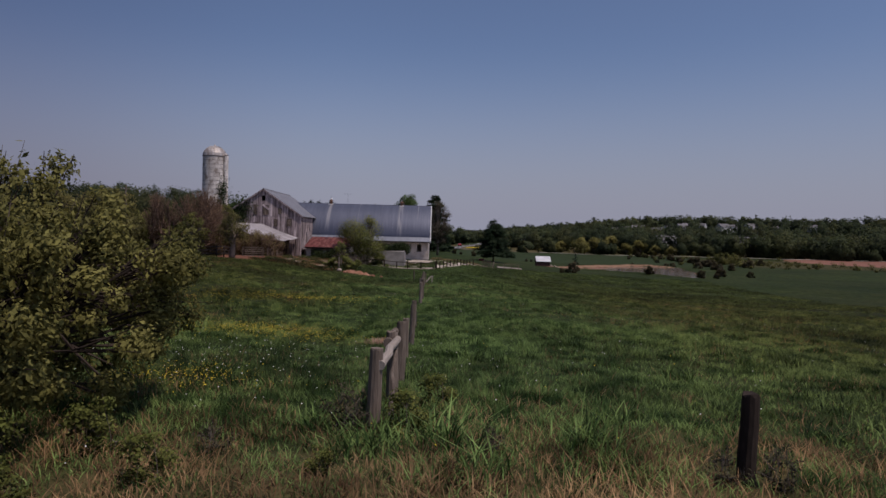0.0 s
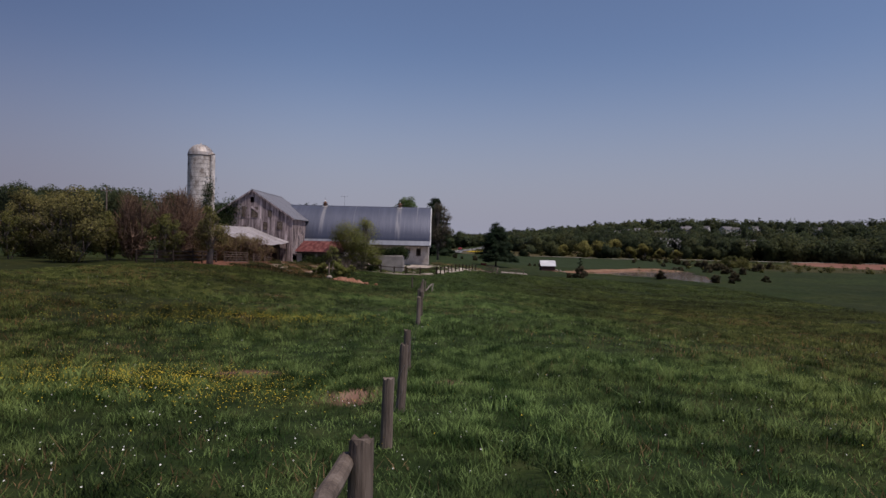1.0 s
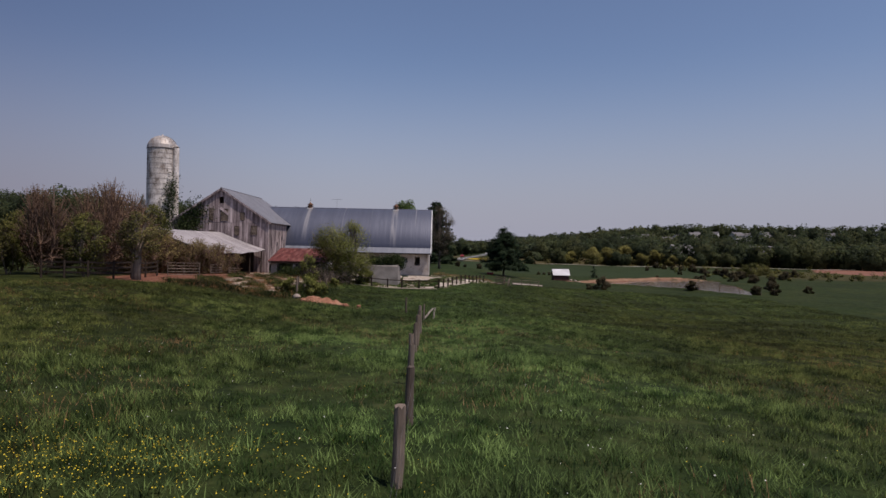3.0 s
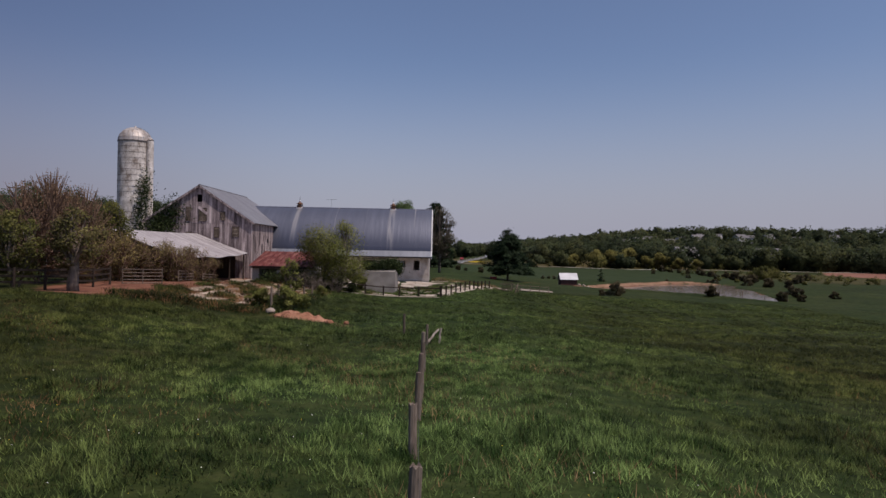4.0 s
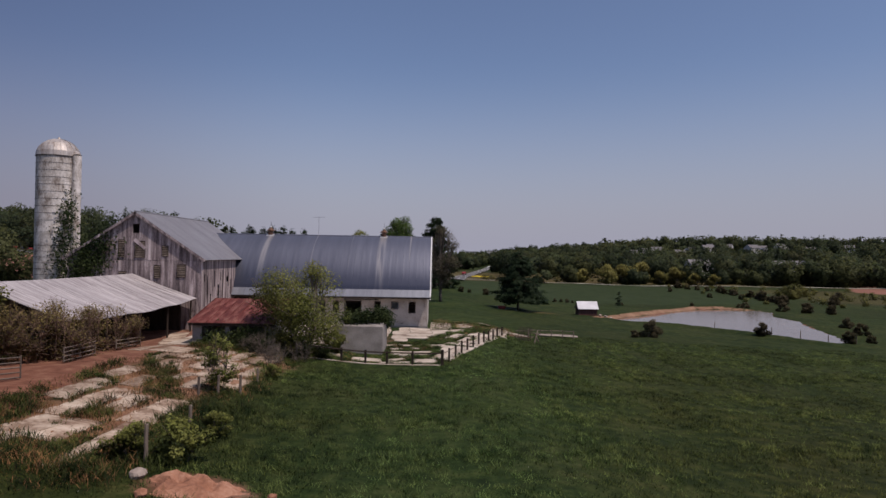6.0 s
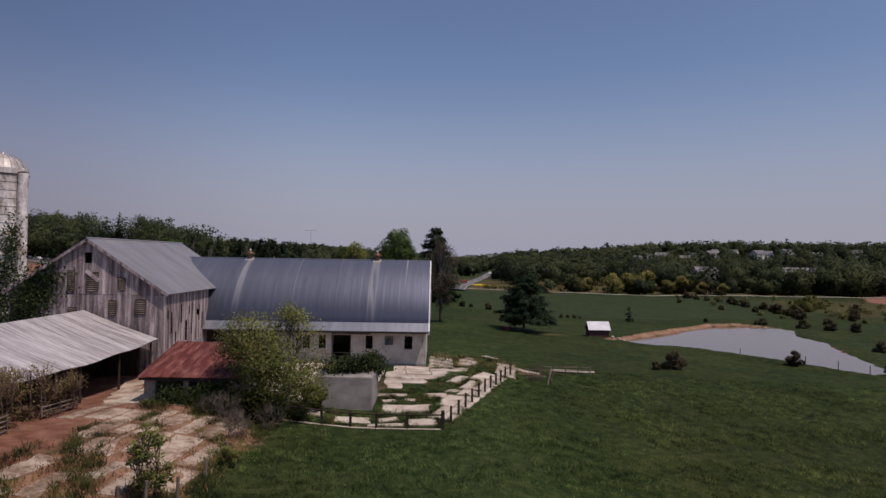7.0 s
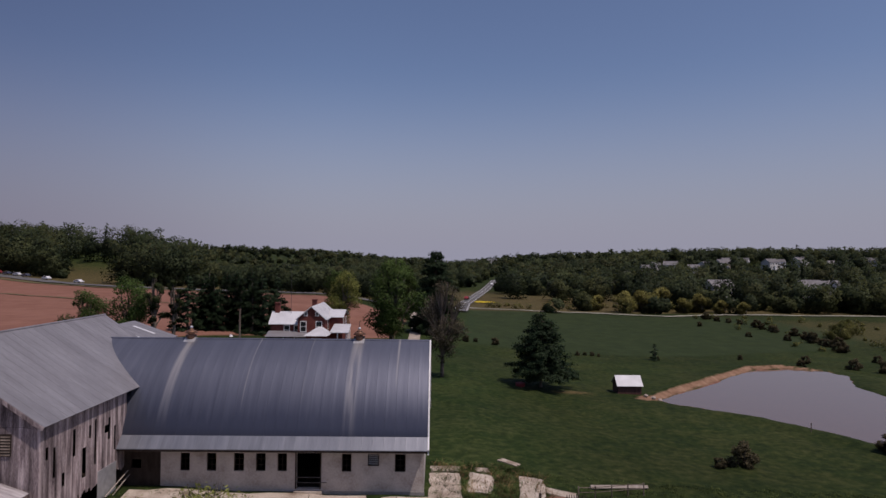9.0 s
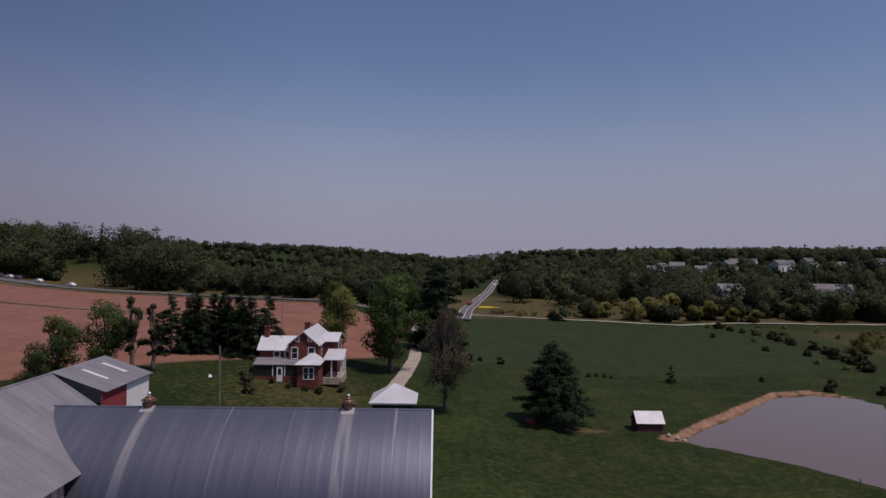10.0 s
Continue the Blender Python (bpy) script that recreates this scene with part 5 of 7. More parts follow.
def weed_line(x):
    """Where the whole floor ends towards the broken, overgrown part of the yard."""
    return float(np.interp(x, (-3.6, -1.3, -0.1, 1.9, 3.5), (104.2, 104.8, 106.8, 110.7, 113.1)))


def yard_keep(x, y):
    if x > -3.6:
        return y > weed_line(x) + 0.5
    return not (-8.6 < x < -2.6 and 98.2 < y < 104.2) and not (x > -12 and y < 98.5)


cracked(paving, -19.8, -3.9, 4, 95.8, 114.4, 5, yard_keep, rnd, 0.035, gone=0.0)
cracked(paving, -3.5, 3.9, 4, 103.8, 114.4, 6, yard_keep, rnd, 0.02, gone=0.0)
# broken slabs past the weeds: centre, half sizes, turn
YARD_SLABS = [(2.6, 109.0, 0.55, 1.35, -0.45), (5.0, 111.0, 0.85, 2.3, -0.36), (3.5, 107.1, 0.45, 1.5, -0.36), (0.85, 103.3, 0.85, 0.9, 0.1), (2.0, 105.0, 0.6, 0.5, 0.5),
              (1.55, 98.4, 0.95, 1.65, -0.315), (2.4, 101.6, 1.3, 1.75, -0.315), (3.75, 104.7, 1.05, 1.5, -0.315), (5.0, 107.7, 0.65, 1.75, -0.315), (6.1, 111.0, 0.6, 1.7, -0.315), (7.5, 116.6, 1.0, 3.9, -0.12),
              (1.25, 117.0, 1.2, 2.6, 0.0), (1.3, 120.6, 1.2, 0.7, 0.0), (3.85, 117.6, 0.95, 2.2, -0.1), (4.2, 120.6, 0.6, 0.5, 0.2), (6.6, 123.5, 0.9, 0.45, -0.6), (9.8, 117.9, 1.2, 0.6, -0.1),
              (-1.3, 99.5, 1.75, 1.15, 0.0), (-2.5, 103.3, 1.15, 0.35, 0.05), (-2.6, 101.7, 0.55, 0.4, 0.3), (-1.2, 102.0, 0.5, 0.3, -0.2), (-4.6, 96.3, 1.2, 0.7, 0.1), (-0.1, 96.0, 0.95, 0.7, 0.2),
              (-2.4, 95.3, 1.2, 0.3, 0.05), (-7.4, 97.1, 1.0, 0.6, -0.1), (-9.0, 96.2, 0.9, 0.5, 0.1), (-2.3, 96.6, 0.7, 0.5, 0.3)]
for cx, cy, rx, ry, tn in YARD_SLABS:
    slab_piece(paving, cx, cy, rx, ry, tn, rnd)


def on_slab(x, y):
    hit = np.zeros(x.shape, bool)
    for cx, cy, rx, ry, tn in YARD_SLABS:
        ux, uy = (x - cx) * math.cos(tn) + (y - cy) * math.sin(tn), -(x - cx) * math.sin(tn) + (y - cy) * math.cos(tn)
        hit |= (np.abs(ux) < rx - 0.05) & (np.abs(uy) < ry - 0.05)
    return hit


lane_pave = thing("barnyard_paving", (-14, 84, 0.3), "long worn concrete strips half buried in reddish earth", "paving", kind="structure")


def lane_keep(x, y):
    """Worn concrete beside the earth track, narrower towards its near end."""
    right = float(np.interp(y, (67, 70, 76, 82, 87, 91, 95), (-12.6, -11.2, -10.8, -10.0, -9.6, -10.4, -11.0)))
    left = float(np.interp(y, (67, 72, 80, 88, 95), (-14.6, -15.4, -16.4, -17.4, -20.4)))
    return left < x < right


laid = []
for attempt in range(900):
    if len(laid) == 46:
        break
    cx, cy = rnd.uniform(-20, -9.5), rnd.uniform(69.5, 95)
    rx, ry = rnd.uniform(0.35, 0.85), rnd.uniform(1.2, 3.4)
    if lane_keep(cx, cy) and all(abs(cx - p) > (rx + a) * 0.93 or abs(cy - q) > (ry + b) * 0.93 for p, q, a, b in laid):
        laid.append((cx, cy, rx, ry))
        slab_piece(lane_pave, cx, cy, rx, ry, rnd.uniform(-0.12, 0.06), rnd, 0.015, "worn_concrete")
for cx, cy, rx, ry, tn in ((-20.0, 97.6, 0.9, 2.4, 0.3), (-21.2, 101.6, 0.8, 2.0, 0.3)):
    slab_piece(lane_pave, cx, cy, rx, ry, tn, rnd, 0.03, "worn_concrete")



def fence_post(x, y, h, r, lean=(0, 0), group="fence posts", label="weathered round wooden fence post standing in grass", z=None, mat="post"):
    z = gz(x, y) if z is None else z
    bm = bmesh.new()
    stick(bm, (x, y, z - 0.35), (x + lean[0], y + lean[1], z + h), r * 1.06, r * 0.94, 12, 0.012, 4, int(x * 31 + y * 7))
    for v in bm.verts:
        if v.co.z > z + h - 0.05:
            v.co.z += 0.02 * math.sin(v.co.x * 90)
    return tagged(part("fence_post", bm, M[mat]), label, "fence post", group)


# place, height of the top and radius of each post
PASTURE_TOPS = [(0.52, 10.84, 2.84, 0.085), (0.68, 12.2, 2.85, 0.085), (0.67, 13.9, 2.75, 0.09), (0.57, 17.9, 2.28, 0.08), (0.63, 20.0, 2.38, 0.075), (0.60, 23.4, 2.12, 0.08), (0.56, 32.0, 2.05, 0.08), (0.58, 34.9, 1.99, 0.075),
                (0.42, 38.6, 1.80, 0.075), (0.32, 42.5, 1.50, 0.075), (0.30, 45.3, 1.47, 0.075), (0.31, 47.6, 1.48, 0.075), (0.28, 49.9, 1.42, 0.07), (0.30, 52.7, 1.35, 0.07), (0.30, 59.3, 0.80, 0.055), (-0.85, 62.6, 0.90, 0.06)]
PASTURE = [(x, y, top - gz(x, y), r) for x, y, top, r in PASTURE_TOPS]
for i, (x, y, h, r) in enumerate(PASTURE):
    fence_post(x, y, h, r, ((0.05, -0.02, 0.03, 0.02)[i % 4], 0.03), "posts of the pasture fence")
fence_post(4.22, 9.15, 0.84, 0.085, (0.02, 0.0), "posts of the pasture fence", "dark creosoted fence post standing alone in dry grass", mat="dark_wood")


def log_rail(a, b, r, label, mat="pale_wood"):
    bm = bmesh.new()
    stick(bm, a, b, r, r * 0.85, 10, 0.03, 5, 3)
    return tagged(part("fence_rail", bm, M[mat]), label, "fence rail", "rails of the pasture fence")


log_rail((0.62, 10.80, 2.66), (0.74, 12.2, 2.75), 0.06, "pale split rail nailed near the post tops")
log_rail((0.62, 12.0, 2.72), (0.60, 13.95, 2.60), 0.07, "grey weathered rail between two fence posts", "post")
log_rail((0.75, 10.9, gz(.55, 10.84) + 0.15), (0.72, 12.2, 2.60), 0.03, "thin brace leaning against the fence", "post")
log_rail((0.36, 59.5, 0.02), (0.82, 60.0, 0.52), 0.055, "broken pale rail end on the last post")
log_rail((0.84, 60.0, gz(.84, 60) - 0.1), (0.94, 60.1, 0.57), 0.05, "leaning grey brace at the fence end")
wires = thing("fence_wire", (0.5, 30, 1.5), "two rusty strands of wire along the pasture posts", "wire")
for hh in (0.45, 0.8):
    for a, b in zip(PASTURE[3:-1], PASTURE[4:-1]):
        part("strand", sticks(((a[0] + 0.08, a[1], gz(a[0], a[1]) + hh), (b[0] + 0.08, b[1], gz(b[0], b[1]) + hh), 0.002, 0.002, 4)), M["iron"], wires)

yard_fence = thing("yard_fence", (3, 100, -0.6), "dark board fence round the concrete yard", "fence")
YP = [(-9.6, 94.9), (-6.3, 94.75), (-4.5, 94.65), (-2.9, 94.6), (-1.0, 94.55), (1.2, 94.6), (1.75, 96.4), (2.3, 98.0), (2.85, 99.8), (3.4, 101.5), (4.0, 103.2), (4.6, 105.0), (5.2, 106.8), (5.8, 108.7), (6.4, 110.6), (7.0, 112.5), (7.7, 114.6)]
for i, (x, y) in enumerate(YP):
    z = gz(x, y)
    w = 0.11 if i == 5 else 0.075
    part("post", boxed(x - w, x + w, y - w, y + w, z - 0.4, z + (1.18 if i == 5 else 1.05)), M["dark_wood"], yard_fence)
for a, b in zip(YP[:], YP[1:]):
    for hh, th in (((0.88, 0.022), (0.45, 0.014)) if a[1] > 95 or a[0] > 1.1 else ((0.92, 0.05), (0.04, 0.05))):
        bm = bmesh.new()
        za, zb = gz(*a) + hh, gz(*b) + hh
        stick(bm, (a[0], a[1] - 0.06, za), (b[0], b[1] - 0.06, zb), th, th, 4)
        part("rail", bm, M["dark_wood"] if hh > 0.2 else M["concrete"], yard_fence)

beam = bmesh.new()
stick(beam, (12.4, 119.8, gz(12.4, 119.8) + 0.14), (17.1, 120.75, gz(17.1, 120.75) + 0.14), 0.19, 0.17, 4)
tagged(part("timber_beam", beam, M["pale_wood"]), "long pale squared timber lying in the grass", "beam")
rack = thing("hay_rack", (9.9, 113.4, gz(9.9, 113.4)), "collapsed grey wooden hay rack beside the fence", "rack")
g0 = gz(9.9, 113.4)
for k in range(9):
    x = 9.2 + k * 0.16
    part("slat", sticks(((x, 113.0, g0 - 0.1), (x + 0.25, 114.2, g0 + 1.35), 0.035, 0.03, 4)), M["dark_wood"], rack)
for hh in (0.35, 0.95):
    part("bar", sticks(((9.0, 113.2 + hh * 0.75, g0 + hh), (10.9, 113.3 + hh * 0.75, g0 + hh + 0.05), 0.045, 0.04, 6)), M["post"], rack)
part("leg", sticks(((10.8, 112.4, g0 - 0.2), (11.3, 113.4, g0 + 1.1), 0.07, 0.06, 6)), M["post"], rack)
part("leg", sticks(((11.4, 113.2, g0 - 0.2), (11.0, 113.0, g0 + 0.8), 0.07, 0.06, 6)), M["post"], rack)
rail_fence = thing("rail_fence", (13, 116, -1.2), "low grey rail fence running towards the pond", "fence")
for k in range(5):
    x, y = 10.9 + k * 1.35, 117.2 + k * 0.5
    part("post", sticks(((x, y, gz(x, y) - 0.3), (x, y, gz(x, y) + 0.95), 0.05, 0.045, 6)), M["post"], rail_fence)
    if k:
        for hh in (0.5, 0.85):
            part("rail", sticks(((x - 1.35, y - 0.5, gz(x - 1.35, y - 0.5) + hh), (x, y, gz(x, y) + hh), 0.03, 0.03, 5)), M["post"], rail_fence)

# gates and board fence at the barnyard's edge


def field_gate(a, b, h0, bars, mat, label):
    t = thing("field_gate", a, label, "gate", "gates of the barnyard")
    (ax, ay), (bx, by) = a[:2], b[:2]
    za, zb = gz(ax, ay), gz(bx, by)
    for k in range(bars):
        z = h0 + k * 0.24
        part("bar", sticks(((ax, ay, za + z), (bx, by, zb + z), 0.035, 0.035, 6)), mat, t)
    for f in (0, 0.5, 1):
        x, y = ax + (bx - ax) * f, ay + (by - ay) * f
        part("upright", sticks(((x, y, gz(x, y) + h0 - 0.05), (x, y, gz(x, y) + h0 + (bars - 1) * 0.24 + 0.08), 0.04, 0.04, 6)), mat, t)


field_gate((-21.0, 75.9, 1), (-19.3, 78.3, 1), 0.12, 5, M["post"], "dull grey farm gate before the cattle shed")
field_gate((-20.1, 83.2, 0.5), (-20.3, 86.8, 0.5), 0.15, 4, M["post"], "grey wooden gate along the cattle shed")
field_gate((-20.7, 90.2, 0.5), (-20.7, 93.6, 0.5), 0.2, 3, M["post"], "grey wooden gate along the cattle shed")
boards = thing("board_fence", (-22, 72, 1.2), "old grey board fence under the shrubs", "fence")
FENCE_LINE = [(-26.6, 68.4), (-24.7, 67.9), (-22.8, 67.4), (-20.9, 67.1), (-21.2, 70.2), (-21.6, 73.3), (-21.9, 76.0)]
for k in range(7):
    x, y = FENCE_LINE[k]
    part("post", sticks(((x, y, gz(x, y) - 0.3), (x, y, gz(x, y) + 1.25), 0.08, 0.075, 8)), M["dark_wood"], boards)
    if k:
        for hh in (0.35, 0.7, 1.05):
            xa, ya = FENCE_LINE[k - 1]
            bm = bmesh.new()
            slab_between(bm, (xa, ya, gz(xa, ya) + hh), (x, y, gz(x, y) + hh), (x, y, gz(x, y) + hh + 0.12), (xa, ya, gz(xa, ya) + hh + 0.12), 0.03)
            part("board", bm, M["dark_wood"], boards)

for x, y, h in ((-8.84, 68.6, 1.35), (-11.0, 79.0, 0.95), (-10.3, 79.8, 1.0), (-9.5, 80.8, 1.0), (-9.3, 86.0, 1.0), (-9.4, 73.8, 0.95), (-9.4, 83.6, 0.9)):
    fence_post(x, y, h, 0.07, (0.03, 0), "posts along the barnyard", "grey wooden post among weeds at the barnyard edge")
rnd = random.Random(3)
for i, (x, y, s) in enumerate(((-8.6, 67.6, 0.27), (-5.1, 66.5, 0.22), (-7.9, 66.3, 0.2), (-4.3, 67.3, 0.16), (30.3, 157.9, 0.4), (31.0, 157.2, 0.3), (30.0, 156.9, 0.26), (29.4, 158.2, 0.3))):
    bm = bmesh.new()
    bmesh.ops.create_icosphere(bm, subdivisions=2, radius=s)
    for v in bm.verts:
        v.co *= 1 + 0.25 * noise.noise(v.co * 2.2 / s + Vector((i * 7, 0, 0)))
        v.co.z *= 0.75
        v.co += Vector((x, y, gz(x, y) + s * 0.35))
    tagged(part("boulder", bm, M["clay"] if 0 < i < 4 else M["stone"]), "rough lump of reddish clay" if 0 < i < 4 else "pale field stone beside the old post" if not i else "rough boulder at the pond's edge", "boulder", "loose boulders")
bm = bmesh.new()
bmesh.ops.create_cone(bm, cap_ends=True, segments=20, radius1=0.62, radius2=0.72, depth=0.5, matrix=Matrix.Translation((12.4, 160.4, gz(12.4, 160.4) + 0.22)))
tagged(part("feed_tub", bm, M["red_paint"]), "red plastic feed tub in the tree's shade", "tub")

bm = bmesh.new()
rings, seg = 12, 44
grid = []
for i in range(rings + 1):
    f = i / rings
    row = []
    for k in range(seg):
        a = 2 * math.pi * k / seg
        rr = (1 - f) * (1 + 0.16 * math.sin(3 * a + 1) + 0.10 * math.sin(5 * a))
        x, y = -6.75 + 1.45 * rr * math.cos(a), 67.3 + 1.0 * rr * math.sin(a)
        hh = 0.40 * (1 - (1 - f) ** 1.7) * (0.75 + 0.9 * noise.noise(Vector((x * 1.6, y * 1.6, 2)))) + 0.16 * noise.noise(Vector((x * 3, y * 3, 0))) + 0.05 * noise.noise(Vector((x * 9, y * 9, 0)))
        row.append(bm.verts.new((x, y, gz(x, y) - 0.03 + hh)))
    grid.append(row)
for a, b in zip(grid, grid[1:]):
    for k in range(seg):
        bm.faces.new((a[k], a[(k + 1) % seg], b[(k + 1) % seg], b[k]))
tagged(part("clay_mound", bm, M["clay"]), "low heap of bare orange clay in the grass", "earth heap")

# poles


def utility_pole(x, y, h, label, arms=True):
    z = gz(x, y)
    t = thing("utility_pole", (x, y, z), label, "pole")
    part("shaft", sticks(((x, y, z - 0.5), (x, y, z + h), 0.15, 0.10, 10)), M["post"], t)
    if arms:
        part("crossarm", boxed(x - 0.9, x + 0.9, y - 0.06, y + 0.06, z + h - 0.7, z + h - 0.56), M["post"], t)
        for o in (-0.8, -0.3, 0.8):
            part("insulator", sticks(((x + o, y, z + h - 0.56), (x + o, y, z + h - 0.40), 0.045, 0.03, 8)), M["galv"], t)
    return t


utility_pole(-51.6, 111.0, 11.0, "tall brown utility pole with a crossarm")
utility_pole(-22.6, 146.0, 9.0, "thin brown pole with a yard light", False)
lampt = thing("yard_light", (-22.6, 146.0, 6.5), "small white yard light on an arm of the pole", "lamp")
part("arm", sticks(((-22.6, 146, 6.5), (-23.6, 146, 6.75), 0.03, 0.03, 6)), M["iron"], lampt)
part("shade", sticks(((-23.6, 146, 6.5), (-23.6, 146, 6.75), 0.22, 0.10, 12)), M["trim_white"], lampt)
ant = thing("tv_antenna", (-23.1, 174.5, 7.4), "tall thin television antenna on a mast", "antenna")
part("mast", sticks(((-23.1, 174.5, 6.5), (-23.1, 174.5, 14.8), 0.03, 0.02, 6)), M["iron"], ant)
part("boom", sticks(((-24.2, 174.5, 14.6), (-22.0, 174.5, 14.7), 0.02, 0.02, 5)), M["iron"], ant)
for k in range(6):
    part("element", sticks(((-24.1 + k * 0.4, 174.0 + k * 0.03, 14.62), (-24.1 + k * 0.4, 175.0 - k * 0.03, 14.62), 0.012, 0.012, 4)), M["iron"], ant)

# ---- trees and shrubs ----


def leaf_quads(rng, centers, normals, size, aspect=1.6):
    """One small leaf-shaped quad at each centre."""
    n = len(centers)
    up = rng.normal(size=(n, 3))
    a = np.cross(normals, up)
    a /= np.linalg.norm(a, axis=1, keepdims=True) + 1e-9
    b = np.cross(normals, a)
    b /= np.linalg.norm(b, axis=1, keepdims=True) + 1e-9
    s = size * rng.uniform(0.6, 1.35, size=(n, 1))
    v = np.stack([centers - a * s * aspect * 0.5, centers - b * s * 0.42 + a * s * 0.05, centers + a * s * aspect * 0.5, centers + b * s * 0.42 + a * s * 0.05], 1)
    return v.reshape(-1, 3)


def crown_points(rng, lobes, n, shell=0.5):
    lobes = np.array(lobes, float)
    w = lobes[:, 3] ** 2
    pick = rng.choice(len(lobes), size=n, p=w / w.sum())
    d = rng.normal(size=(n, 3))
    d /= np.linalg.norm(d, axis=1, keepdims=True)
    out = lobes[pick, :3] - lobes[:, :3].mean(0)
    out = out / (np.linalg.norm(out, axis=1, keepdims=True) + 1e-6)
    bulge = d * 0.6 + out * 0.5 + np.array([0, 0, 0.15])
    bulge /= np.linalg.norm(bulge, axis=1, keepdims=True)
    r = lobes[pick, 3] * (shell + (1 - shell) * rng.uniform(0, 1, n) ** 0.6) * rng.uniform(0.85, 1.18, n)
    c = lobes[pick, :3] + d * r[:, None] * np.array([1, 1, 0.82])
    nrm = d * 0.55 + np.array([0, 0, 0.55]) + rng.normal(size=(n, 3)) * 0.55
    nrm /= np.linalg.norm(nrm, axis=1, keepdims=True)
    return c, nrm, bulge


def make_lobes(rng, h, r, low=0.28, count=14, cone=0.0, size=1.0):
    """Clumps of a broad-leaved crown between low*h and h, widest at the middle."""
    out = []
    for k in range(count):
        f = low + (1 - low) * (k + 0.5) / count
        prof = math.sin(math.pi * min(1, max(0.06, (f - low * 0.65) / (1.04 - low * 0.65)))) ** 0.6
        prof = prof * (1 - cone) + cone * (1.06 - (f - low) / (1 - low)) ** 0.8
        a, d = rng.uniform(0, 2 * math.pi), r * prof * rng.uniform(0.25, 0.78)
        lr = r * size * rng.uniform(0.26, 0.46) * (0.55 + 0.45 * prof)
        out.append((d * math.cos(a), d * math.sin(a), h * f - lr * 0.3, lr))
    return out


def quads_for(n):
    return np.arange(n * 4).reshape(-1, 4)


def leaf_mesh(name, verts, bulge):
    me = arrays(verts, quads_for(len(verts) // 4), name)
    me.attributes.new("bulge", 'FLOAT_VECTOR', 'POINT').data.foreach_set("vector", np.repeat(bulge, 4, axis=0).astype(np.float32).ravel())
    return me


def broadleaf(name, h, r, leaves, size, mat, seed, label, category, low=0.28, lobes=14, stems=1, trunk=0.045, shell=0.5, limb_mat="bark", twigs=0, cone=0.0, lobe=1.0, clumps=None):
    """A tree or shrub at the origin: stems, limbs to every clump, a crown of single leaves."""
    rng = np.random.default_rng(seed)
    t = thing(name, (0, 0, 0), label, category)
    lb = clumps or make_lobes(rng, h, r, low, lobes, cone, lobe)
    bm = bmesh.new()
    starts = []
    for s in range(stems):
        a = 2 * math.pi * s / max(1, stems) + 0.4
        d0, d1 = (0.0, 0.0) if stems == 1 else (0.12, r * 0.35)
        p0, p1 = Vector((d0 * math.cos(a), d0 * math.sin(a), -0.3)), Vector((d1 * math.cos(a), d1 * math.sin(a), h * (low + 0.22)))
        stick(bm, p0, p1, h * trunk / max(1, stems) ** 0.5, h * trunk * 0.5 / max(1, stems) ** 0.5, 8, h * 0.012, 4, seed + s)
        starts.append((p0, p1))
    part("trunk", bm, M[limb_mat], t, smooth=True)
    bm = bmesh.new()
    for k, (x, y, z, lr) in enumerate(lb):
        p0, p1 = min(starts, key=lambda q: (q[1] - Vector((x, y, z))).length)
        st = p0.lerp(p1, 0.55 + 0.45 * (k % 3) / 2)
        c = Vector((x, y, z))
        stick(bm, st, c, h * trunk * 0.35, h * 0.006, 5, h * 0.02, 3, seed * 7 + k)
        for q in range(twigs):
            dv = Vector(rng.normal(size=3)).normalized()
            dv.z = abs(dv.z) * 0.8
            stick(bm, st.lerp(c, 0.6), c + dv * lr * 1.15, h * 0.006, h * 0.0015, 4)
    part("branchwork", bm, M[limb_mat], t)
    c, nrm, bulge = crown_points(rng, lb, leaves, shell)
    part_mesh("crown", leaf_mesh("crown", leaf_quads(rng, c, nrm, size), bulge), M[mat], t)
    return t


